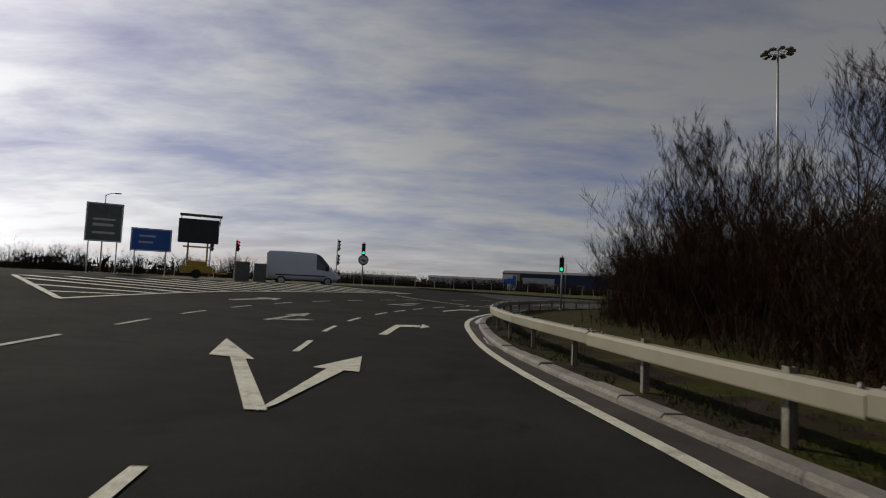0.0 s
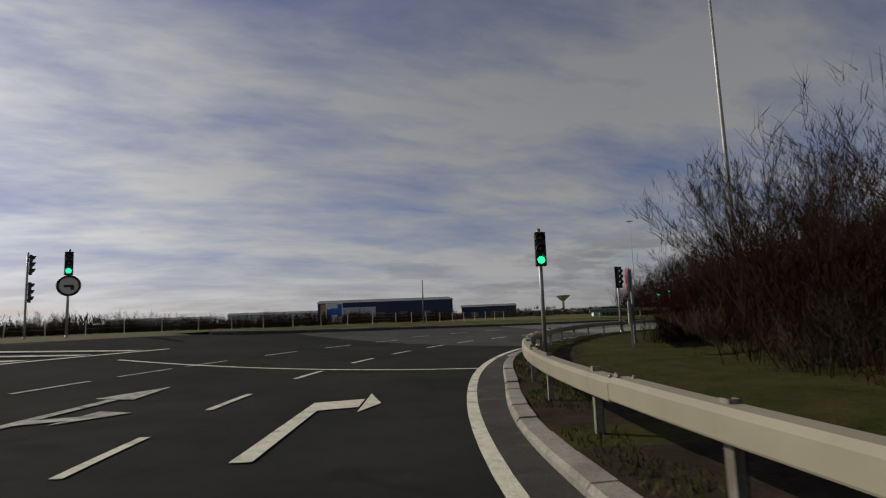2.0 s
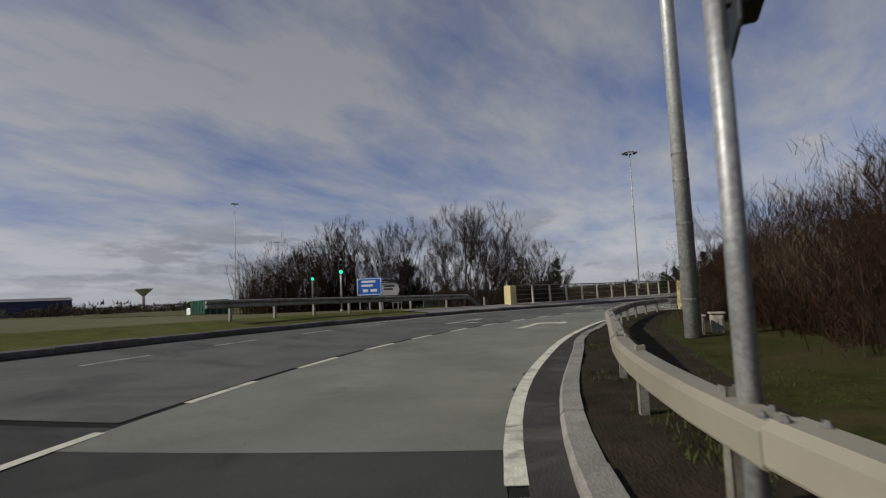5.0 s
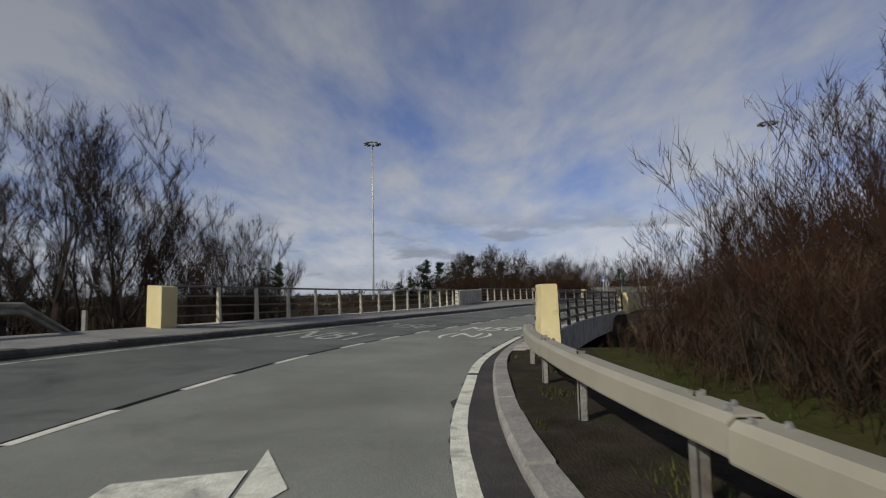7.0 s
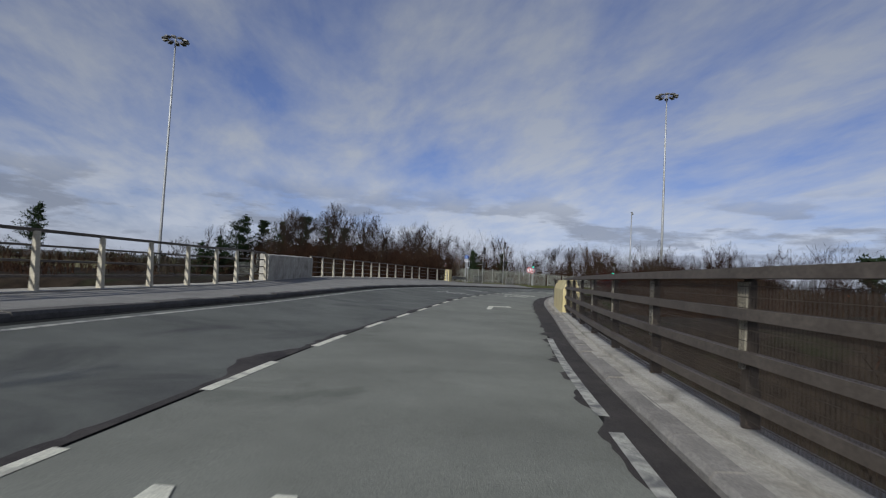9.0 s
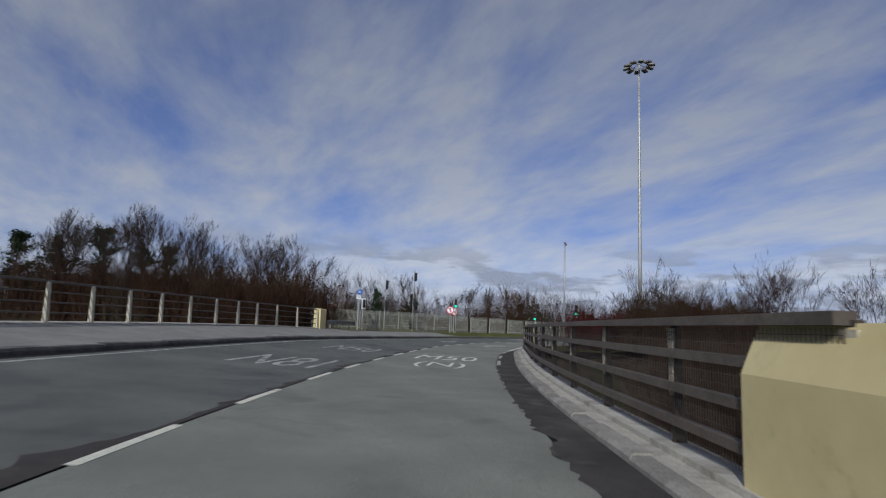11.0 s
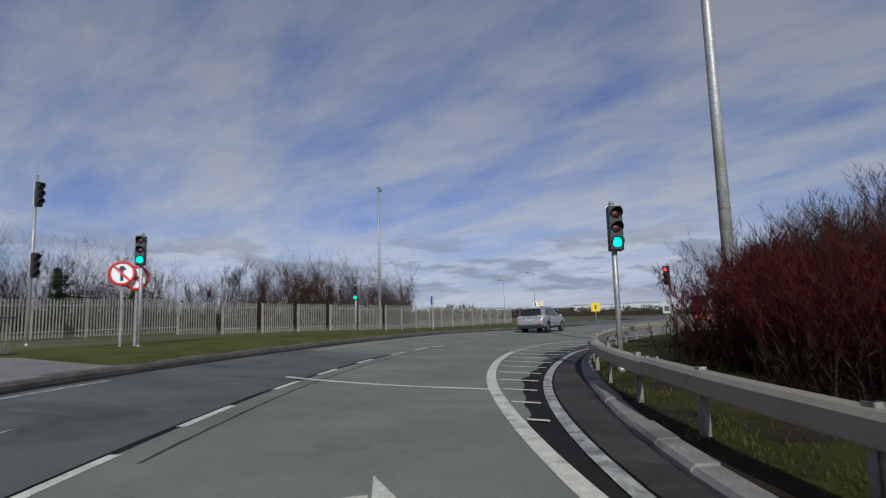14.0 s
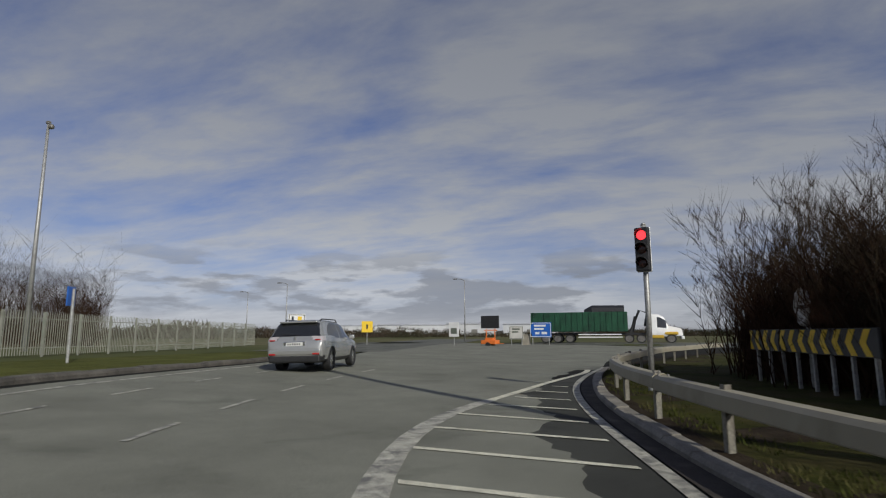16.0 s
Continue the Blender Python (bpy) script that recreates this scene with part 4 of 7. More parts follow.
# ---- bare winter trees and shrubs ----
def twig_mesh(name, segs, material):
    """Thin three-sided tapered sticks from (start, end, radius, radius) rows; the finest shoots are slivers."""
    verts, faces = [], []
    for a, b, r0, r1 in segs:
        d = (b - a).normalized()
        if r1 == 0:
            u = d.cross(Vector((a.y * 7.1 % 1 - 0.5, a.x * 5.3 % 1 - 0.5, 0.2))).normalized() * r0
            i = len(verts)
            verts += [tuple(a - u), tuple(a + u), tuple(b)]
            faces.append((i, i + 1, i + 2))
            continue
        if r0 < 0.014:
            u = d.cross(Vector((a.y * 3.7 % 1 - 0.5, a.x * 9.1 % 1 - 0.5, 0.2))).normalized()
            i = len(verts)
            verts += [tuple(a - u * r0), tuple(a + u * r0), tuple(b + u * r1), tuple(b - u * r1)]
            faces.append((i, i + 1, i + 2, i + 3))
            continue
        u = d.cross(Vector((0.3, 0.1, 1)) if abs(d.z) < 0.95 else Vector((1, 0, 0))).normalized()
        w = d.cross(u)
        i = len(verts)
        for p, r in ((a, r0), (b, r1)):
            for k in range(3):
                an = 2.0944 * k
                verts.append(tuple(p + (u * math.cos(an) + w * math.sin(an)) * r))
        for k in range(3):
            j = (k + 1) % 3
            faces.append((i + k, i + j, i + 3 + j, i + 3 + k))
    me = bpy.data.meshes.new(name)
    me.from_pydata(verts, [], faces)
    me.materials.append(material)
    return me


def grow(rng, segs, p, d, length, r, depth, spread, lift, kids, thin, shoots=2):
    """A limb in two or three bends with side limbs, down to the finest shoots."""
    if depth == 0:
        for _ in range(shoots):
            e = (d + Vector((rng.uniform(-1, 1), rng.uniform(-1, 1), rng.uniform(-0.3, 0.7) * lift)) * 0.55).normalized()
            q = p - d * length * rng.uniform(0.0, 0.9)
            segs.append((q, q + e * length * rng.uniform(0.5, 0.95), r * 1.15, 0, 0))
        return
    n = 3 if depth > 2 else 2
    for i in range(n):
        d = (d + Vector((rng.uniform(-1, 1), rng.uniform(-1, 1), rng.uniform(-0.3, 0.7) * lift)) * 0.2).normalized()
        q = p + d * (length / n)
        r2 = r * (0.74 if n == 3 else 0.66)
        segs.append((p, q, r, r2, depth))
        if i > 0 or depth < 3:
            for _ in range(kids):
                side = Vector((rng.uniform(-1, 1), rng.uniform(-1, 1), rng.uniform(-0.15, 0.6)))
                nd = (d * (1 - spread) + side.normalized() * spread + Vector((0, 0, lift * 0.3))).normalized()
                grow(rng, segs, q, nd, length * rng.uniform(0.45, 0.7), max(r2 * 0.55, thin), depth - 1, spread, lift, kids, thin, shoots)
        p, r = q, r2
    grow(rng, segs, p, d, length * 0.55, max(r * 0.8, thin), depth - 1, spread, lift, kids, thin, shoots)


def make_tree(seed, height, kind, label, group):
    rng = random.Random(seed)
    segs = []
    if kind == "tree":
        grow(rng, segs, Vector((0, 0, -0.3)), Vector((0, 0, 1)), height * 0.5, height * 0.016, 4, 0.42, 1.0, 2, 0.007, 5)
    elif kind == "poplar":
        grow(rng, segs, Vector((0, 0, -0.3)), Vector((0, 0, 1)), height * 0.62, height * 0.013, 4, 0.3, 1.5, 2, 0.009, 5)
    else:
        stems = 10
        for _ in range(stems):
            a, rad = rng.uniform(0, 6.28), rng.uniform(0, 0.9)
            lean = Vector((math.cos(a), math.sin(a), 0)) * rng.uniform(0.05, 0.75)
            grow(rng, segs, Vector((math.cos(a) * rad, math.sin(a) * rad, -0.2)), (Vector((0, 0, 1)) + lean).normalized(), height * rng.uniform(0.38, 0.6), 0.026, 3, 0.46, 0.8, 2, 0.007)
    base = thing(kind if kind != "poplar" else "tree", label, "tree" if kind in ("tree", "poplar") else "shrub", group=group)
    base.name = "bare_tree" if kind in ("tree", "poplar") else "bare_shrub"
    wood = [s[:4] for s in segs if s[4] >= 3]
    fine = [s[:4] for s in segs if s[4] < 3]
    mat_ = {"tree": "bark", "poplar": "twig_tan", "shrub": "twig", "dogwood": "twig_red", "tan": "twig_tan"}[kind]
    for nm, sg, mt in (("trunk", wood, "bark"), ("crown", fine, mat_)):
        if nm == "trunk" and kind not in ("tree", "poplar"):
            nm = "stem"
        ob = new(nm, twig_mesh(nm, sg, M[mt]))
        ob.parent = base
        if nm != "trunk":
            tagged(ob, kind="stuff")
    return base


def make_conifer(seed, height):
    rng = random.Random(seed)
    base = thing("conifer", "dark green windblown pine tree", "tree", group="conifers beyond the road")
    bm = bmesh.new()
    tube(bm, [(0, 0, -0.3), (0.1, 0, height * 0.5), (0.2, 0.1, height * 0.95)], [height * 0.018, height * 0.013, 0.03], 7)
    part("trunk", bm, M["bark"], base)
    verts, faces = [], []
    side = rng.uniform(0, 6.28)
    for _ in range(46):
        z = height * rng.uniform(0.05, 1.0)
        a = rng.uniform(0, 6.28)
        ln = (1.02 - z / height) ** 0.7 * height * 0.30 * rng.uniform(0.35, 1.5) * (1 + 0.4 * math.cos(a - side)) + 0.3
        for _ in range(80):
            f = rng.uniform(0.1, 1.0)
            c = Vector((math.cos(a) * ln * f, math.sin(a) * ln * f, z + ln * f * 0.45)) + Vector((rng.gauss(0, 0.2), rng.gauss(0, 0.2), rng.gauss(0, 0.16)))
            d = Vector((rng.uniform(-1, 1), rng.uniform(-1, 1), rng.uniform(-0.2, 1))).normalized() * rng.uniform(0.18, 0.36)
            e = d.cross(Vector((rng.uniform(-1, 1), rng.uniform(-1, 1), rng.uniform(-1, 1)))).normalized() * 0.1
            i = len(verts)
            verts += [tuple(c - e), tuple(c + e), tuple(c + d)]
            faces.append((i, i + 1, i + 2))
    me = bpy.data.meshes.new("crown")
    me.from_pydata(verts, [], faces)
    me.materials.append(M["needle"])
    ob = new("crown", me)
    ob.parent = base
    return base


rngp = random.Random(11)
PROTO = {
    "shrub": [make_tree(20 + i, 4.6 + 0.6 * i, "shrub", "dense bare red-brown shrub without leaves", "shrubs on the roundabout island") for i in range(4)],
    "dogwood": [make_tree(40 + i, 3.0, "dogwood", "bare dark red dogwood shrub", "shrubs on the roundabout island") for i in range(2)],
    "tan": [make_tree(50 + i, 3.2, "tan", "bare tan brown shrub", "shrubs beyond the road") for i in range(2)],
    "tree": [make_tree(60 + i, 9.5 + i, "tree", "tall bare deciduous tree in winter", "bare trees") for i in range(4)],
    "poplar": [make_tree(70 + i, 11.0, "poplar", "slim upright bare tree", "bare trees") for i in range(2)],
    "conifer": [make_conifer(80 + i, 9.0) for i in range(3)],
}
USED = set()


def plant(kind, x, y, scale, z=None, most=9.0):
    i = rngp.randrange(len(PROTO[kind]))
    src = PROTO[kind][i]
    z = ground_z(x, y) - 0.05 if z is None else z
    m = pose(x, y, z, rngp.uniform(-3, 3), rngp.uniform(-3, 3), rngp.uniform(0, 360))
    k = min(most, scale * rngp.uniform(0.88, 1.12))
    if (kind, i) not in USED:
        USED.add((kind, i))
        src.matrix_world = m @ Matrix.Diagonal((k, k, k, 1))
        return src
    ob = copy_thing(src, m)
    ob.scale = (k, k, k)
    return ob


def plant_row(kind, s0, s1, step, o0, o1, scale, most=9.0):
    s = s0
    while s < s1:
        p = at(s + rngp.uniform(-0.4, 0.4) * step, rngp.uniform(o0, o1))
        plant(kind, p.x, p.y, scale, most=most)
        s += step


# island planting, from the barrier inwards
plant_row("shrub", -4, 40, 1.7, 7.0, 8.6, 0.68)
plant_row("shrub", -4, 44, 2.5, 9.0, 12.0, 0.88)
plant_row("tree", 13, 24, 2.6, 9.5, 12.0, 0.62)
plant_row("tree", 27, 46, 4.4, 9.5, 14.0, 0.5)
plant_row("tan", 40, 60, 4.5, 6.6, 7.4, 0.42)
plant_row("shrub", 45, 90, 1.8, 5.6, 7.2, 0.58)
plant_row("shrub", 48, 92, 2.4, 7.4, 10.5, 0.76)
plant_row("tree", 46, 62, 3.4, 8.0, 13.0, 0.5)
plant_row("tree", 62, 92, 2.6, 7.5, 12.0, 0.55, 0.43)
plant_row("shrub", 74, 89, 1.3, 4.3, 5.6, 0.46)
plant_row("dogwood", 47, 60, 1.5, 5.6, 7.0, 0.72)
plant_row("dogwood", 156.5, 172, 1.1, 5.0, 7.0, 0.74)
plant_row("shrub", 158, 178, 1.4, 7.6, 9.4, 0.56)
plant_row("shrub", 178, 193, 1.1, 8.2, 9.6, 0.66)
plant_row("shrub", 160, 178, 1.7, 9.5, 13.0, 0.66)
plant_row("shrub", 178, 194, 1.3, 9.6, 12.0, 0.82)
plant_row("dogwood", 158, 180, 1.7, 6.0, 8.0, 0.85)
plant_row("tree", 180, 192, 3.4, 9.8, 13.0, 0.42)
plant_row("shrub", 142, 160, 2.6, 15.0, 26.0, 0.95)
plant_row("tan", 124, 150, 3.4, 24.0, 40.0, 1.2)
plant_row("shrub", 90, 108, 2.6, 9.0, 18.0, 0.95)
plant_row("shrub", 109, 123, 2.4, 10.0, 18.0, 0.3)
plant_row("shrub", 125, 152, 2.6, 9.0, 18.0, 0.95)
plant_row("tan", 66, 90, 3.6, 5.2, 6.4, 0.7)
for dx, dy, k in ((0, 0, 0.8), (-1.3, 0.6, 0.76), (-0.6, -1.5, 0.76), (-1.8, -1.6, 0.7)):
    plant("shrub", 101.6 + dx, 11.2 + dy, k)


def belt(kind, a, b, n, deep, scale, scale_b=None):
    """Plants scattered along a line on the plan, and to its left by deep."""
    a, b = Vector(a), Vector(b)
    side = Vector((-(b - a).y, (b - a).x)).normalized()
    for k in range(n):
        f = (k + rngp.random()) / n
        p = a.lerp(b, f) + side * rngp.uniform(-0.5, deep)
        plant(kind, p.x, p.y, scale + ((scale_b or scale) - scale) * f)


# trees beyond the outer side of the first bridge
belt("tree", (42.5, 77), (49.5, 68), 30, 6, 0.42, 0.78)
belt("tree", (47.2, 65.5), (49.8, 63.6), 7, 2.5, 0.68)
belt("tree", (57.5, 63.0), (60.5, 62.6), 8, 1.5, 0.8)
for x, y, top in ((46.0, 65.4, 6.4), (46.8, 64.7, 7.2), (47.6, 64.3, 7.6), (48.4, 63.9, 7.4), (49.2, 63.5, 7.0), (50.0, 63.2, 6.0), (53.5, 65.0, 4.4), (55.0, 64.4, 4.8), (56.4, 63.8, 4.2)):
    plant("tree", x, y, (top - ground_z(x, y)) / 11.5)
belt("shrub", (41, 77), (62, 64), 20, 3, 0.9)
for x, y, k in ((50.5, 71.0, 0.9), (84, 92, 0.45), (85.5, 91, 0.5), (123, 62, 0.6), (125, 60, 0.66), (126.5, 58, 0.62), (128, 55, 0.75), (130, 53, 0.8), (131.5, 50, 0.8), (133, 47, 0.85), (133.5, 44, 0.75), (132.5, 41.5, 0.7),
                (135, 39, 0.6), (165, 92, 1.0), (82, 6, 1.0)):
    plant("conifer", x, y, k)
belt("tree", (134, 47), (117.5, 31), 26, -9, 0.74, 0.54)
belt("tan", (133, 45), (117, 30), 16, -5, 1.1)
belt("tree", (131, 56), (117, 64), 12, -5, 0.5)
# far trees behind the palisade fence
for _ in range(64):
    a = radians(rngp.uniform(84, 130))
    d = rngp.uniform(120, 190)
    plant(rngp.choice(("tree", "tree", "tan", "tan", "shrub")), 92 + d * math.sin(a), 31 + d * math.cos(a), rngp.uniform(0.9, 1.3))
# the end of the hedge beyond the second bridge, and taller shrubs on the island
for kind, x, y, top in (("tree", 121.8, 31.6, 7.4), ("tree", 122.8, 32.8, 7.8), ("tree", 120.8, 33.2, 7.4), ("tree", 121.2, 30.8, 6.4), ("shrub", 118.4, 29.2, 3.6), ("shrub", 119.4, 29.8, 4.2), ("shrub", 120.4, 28.8, 3.8),
                        ("shrub", 119.8, 28.2, 3.2), ("shrub", 102.5, 9.4, 6.9), ("shrub", 101.7, 8.4, 6.7), ("shrub", 103.1, 10.4, 5.9), ("shrub", 95.6, 8.2, 6.8), ("shrub", 94.5, 9.6, 6.3),
                        ("shrub", 40.7, 45.6, 5.2), ("shrub", 41.5, 44.5, 5.2), ("tree", 58.2, 62.6, 5.0), ("tree", 59.3, 63.0, 4.8), ("shrub", 94.8, 8.0, 4.2), ("shrub", 96.4, 9.2, 4.4), ("shrub", 93.6, 10.6, 4.0), ("shrub", 97.6, 8.0, 4.6)):
    plant(kind, x, y, (top - ground_z(x, y)) / (11.5 if kind == "tree" else 6.5))
for dx, dy in ((0, 0), (3, 2.5), (-3, -2), (5, -3), (30, 24)):
    plant("poplar", 230.3 + dx, -62.8 + dy, 1.0)
for x, y in ((205, -52), (212, -47), (219, -44), (226, -60), (188, 2), (196, -10)):
    plant("conifer", x, y, 0.9)


# ---- far scrub and woods: one object of clumps on the skyline ----
def far_woods():
    rng = random.Random(5)
    verts, faces = [], []

    def clump(x, y, z, h, w):
        for _ in range(14):
            c = Vector((x + rng.gauss(0, w), y + rng.gauss(0, w), z - 0.4 + 0.8 * h * rng.random() ** 1.8))
            for _ in range(8):
                d = Vector((rng.uniform(-0.7, 0.7), rng.uniform(-0.7, 0.7), 1)).normalized() * h * rng.uniform(0.15, 0.5)
                e = d.cross(Vector((rng.uniform(-1, 1), rng.uniform(-1, 1), 0.3))).normalized() * h * 0.045
                c = c + Vector((rng.gauss(0, 0.5), rng.gauss(0, 0.5), 0))
                i = len(verts)
                verts.extend((tuple(c - e), tuple(c + e), tuple(c + d)))
                faces.append((i, i + 1, i + 2))

    for k in range(2600):
        a = rng.uniform(0, 2 * math.pi)
        d = rng.choice((210, 260, 330)) * rng.uniform(0.9, 1.1)
        x, y = 50 + d * math.sin(a), d * math.cos(a)
        h = 1.6 + 3.6 * max(0.0, 0.35 + noise.noise((math.sin(a) * 5, math.cos(a) * 5, d * 0.01)))
        clump(x, y, 0.7, h * rng.uniform(0.7, 1.2), 3.0)
    me = bpy.data.meshes.new("far_woods")
    me.from_pydata(verts, [], faces)
    me.materials.append(M["hedge"])
    tagged(new("far_woods", me), "distant bare hedges and scrub on the skyline", "woods", kind="stuff")
    # low blue-grey hills
    bm = bmesh.new()
    last = None
    for k in range(181):
        a = radians(k * 2)
        h = 12 + 16 * max(0, noise.noise((math.sin(a) * 2.0, math.cos(a) * 2.0, 4.0))) + 3 * noise.noise((math.sin(a) * 9, math.cos(a) * 9, 1))
        d = 1500
        row = (bm.verts.new((d * math.sin(a), d * math.cos(a), -2)), bm.verts.new((1.12 * d * math.sin(a), 1.12 * d * math.cos(a), h)), bm.verts.new((1.5 * d * math.sin(a), 1.5 * d * math.cos(a), -2)))
        if last:
            bm.faces.new((last[0], row[0], row[1], last[1])), bm.faces.new((last[1], row[1], row[2], last[2]))
        last = row
    tagged(new("hills", mesh("hills", bm, surface("far_hills", (0.075, 0.085, 0.085), (0.11, 0.12, 0.115), 1, 0, 0.01), True)), "low distant hills", "hills", kind="structure")


far_woods()


# ---- thickets behind the front shrubs: too many stems to count ----
def thicket(label, spots, slim=1.0, shoots=12):
    """One object of many thin stems with side shoots; spots are (x, y, ground, height)."""
    rng = random.Random(len(spots))
    segs = []
    for x, y, z, h in spots:
        for _ in range(9):
            a = rng.uniform(0, 6.28)
            p = Vector((x + rng.gauss(0, 0.45), y + rng.gauss(0, 0.45), z - 0.1))
            d = Vector((math.cos(a) * 0.22, math.sin(a) * 0.22, 1)).normalized()
            ln = h * rng.uniform(0.55, 1.0)
            q = p + d * ln * 0.55
            segs.append((p, q, 0.02 * slim, 0.013 * slim))
            d2 = (d + Vector((rng.uniform(-0.3, 0.3), rng.uniform(-0.3, 0.3), 0))).normalized()
            segs.append((q, q + d2 * ln * 0.45, 0.014 * slim, 0))
            for k in range(shoots):
                f = rng.uniform(0.12, 0.95)
                b = p + d * ln * f
                e = (d + Vector((rng.uniform(-1, 1), rng.uniform(-1, 1), rng.uniform(-0.3, 0.3)))).normalized()
                segs.append((b, b + e * ln * rng.uniform(0.15, 0.34), 0.013 * slim, 0))
    ob = new("thicket", twig_mesh("thicket", segs, M["thicket"]))
    tagged(ob, label, "shrubs", kind="stuff")


def spots_along(seed, n, s0, s1, o0, o1, h0, h1):
    rng = random.Random(seed)
    out = []
    for _ in range(n):
        p = at(rng.uniform(s0, s1), rng.uniform(o0, o1))
        out.append((p.x, p.y, ground_z(p.x, p.y), rng.uniform(h0, h1)))
    return out


def spots_between(seed, n, a, b, deep, h0, h1):
    rng = random.Random(seed)
    a, b = Vector(a), Vector(b)
    side = Vector((-(b - a).y, (b - a).x)).normalized()
    out = []
    for _ in range(n):
        p = a.lerp(b, rng.random()) + side * rng.uniform(0, deep)
        out.append((p.x, p.y, ground_z(p.x, p.y), rng.uniform(h0, h1)))
    return out


thicket("dense bare thicket of brown stems on the island", spots_along(1, 620, -4, 46, 8.6, 15, 2.6, 4.4) + spots_along(2, 560, 46, 92, 7.0, 14, 2.0, 3.6))
thicket("fine brown brush and brambles along the verge", spots_along(15, 220, 44, 74, 5.4, 6.9, 0.7, 1.7) + spots_along(18, 260, 73, 89, 4.0, 7.0, 0.6, 1.9) + spots_along(16, 240, -4, 44, 6.7, 8.6, 0.8, 2.0), 0.42, 22)
thicket("dense bare thicket of brown stems on the island's far side", spots_along(3, 360, 158, 178, 7.4, 14, 2.2, 3.6) + spots_along(9, 640, 178, 195, 8.4, 14, 2.6, 4.0) + spots_along(17, 120, 157, 180, 5.2, 7.0, 0.6, 1.4))
RING = []
rng_far = random.Random(8)
for _ in range(1000):
    a, d = radians(rng_far.uniform(84, 133)), rng_far.uniform(100, 160)
    x, y = 92 + d * math.sin(a), 31 + d * math.cos(a)
    if noise.noise((x * 0.03, y * 0.03, 2)) > -0.22:
        RING.append((x, y, ground_z(x, y), rng_far.uniform(8.0, 11.5) * (1 + noise.noise((x * 0.05, y * 0.05, 5)))))
thicket("far bare brown scrub beyond the fenced yard", RING)
thicket("bare brown thicket in the motorway cutting", [(x, y, z, 1.0 + 0.28 * h - z) for x, y, z, h in spots_along(4, 620, 92, 156, 9, 26, 0.0, 6.0)])
thicket("dark bare scrub on the motorway bank beyond the footpath", [(x, y, z, 0.9 + 0.2 * h - z) for x, y, z, h in spots_along(12, 560, 92, 128, -50, -15, 0.0, 6.0)])
thicket("dark winter hedge beyond the side road", spots_between(13, 420, (-110, 36), (-30, 84), 5, 2.4, 4.2) + spots_between(14, 380, (-30, 84), (40, 128), 5, 1.6, 2.8))
thicket("bare brown thicket under the trees beyond the footpath", spots_between(5, 320, (40, 78), (63, 64), 6, 2.4, 5.0) + spots_between(6, 480, (136, 50), (116, 29.5), -9, 3.4, 6.0) + spots_between(7, 160, (132, 55), (114, 65), -6, 2.0, 3.4))


# ---- grass tufts on the verge ----
def tufts():
    rng = random.Random(9)
    verts, faces = [], []
    for a, b, n in ((2, 85, 90000), (154, 200, 40000)):
        for _ in range(n):
            s = rng.uniform(a, b)
            o = rail_o(s) + rng.choice((rng.uniform(-0.9, 0.6), rng.uniform(0.3, 5.5), rng.uniform(1.0, 5.5)))
            if o < kerb_o(s) + 0.3:
                continue
            if noise.noise((s * 0.7, o * 1.4, 3)) < (0.25 if 56 < s < 86 and o < rail_o(s) + 0.8 else -0.12):
                continue
            p = at(s, o, 0.1)
            h = rng.uniform(0.03, 0.09) * (1.5 if o > rail_o(s) + 3.8 else 1)
            d = Vector((rng.uniform(-0.6, 0.6) * h, rng.uniform(-0.6, 0.6) * h, h))
            e = Vector((rng.uniform(-1, 1), rng.uniform(-1, 1), 0)).normalized() * 0.008
            i = len(verts)
            verts.extend((tuple(p - e), tuple(p + e), tuple(p + d)))
            faces.append((i, i + 1, i + 2))
    me = bpy.data.meshes.new("grass_tufts")
    me.from_pydata(verts, [], faces)
    me.materials.append(M["blade"])
    tagged(new("grass_tufts", me), "patchy short winter grass on the verge", "grass", kind="stuff")


tufts()


# ---- traffic signals ----
def hood(bm, r, y, z, ln=0.16):
    """Open half-round visor over a lens; lenses face -y."""
    last = None
    for k in range(9):
        a = math.pi * (-0.1 + 1.2 * k / 8)
        row = [bm.verts.new((math.cos(a) * rr, yy, z + math.sin(a) * rr)) for rr, yy in ((r, y), (r, y - ln * (0.55 + 0.45 * math.sin(a))), (r + 0.008, y - ln * (0.55 + 0.45 * math.sin(a))), (r + 0.008, y))]
        if last:
            quads(bm, last, row)
        last = row


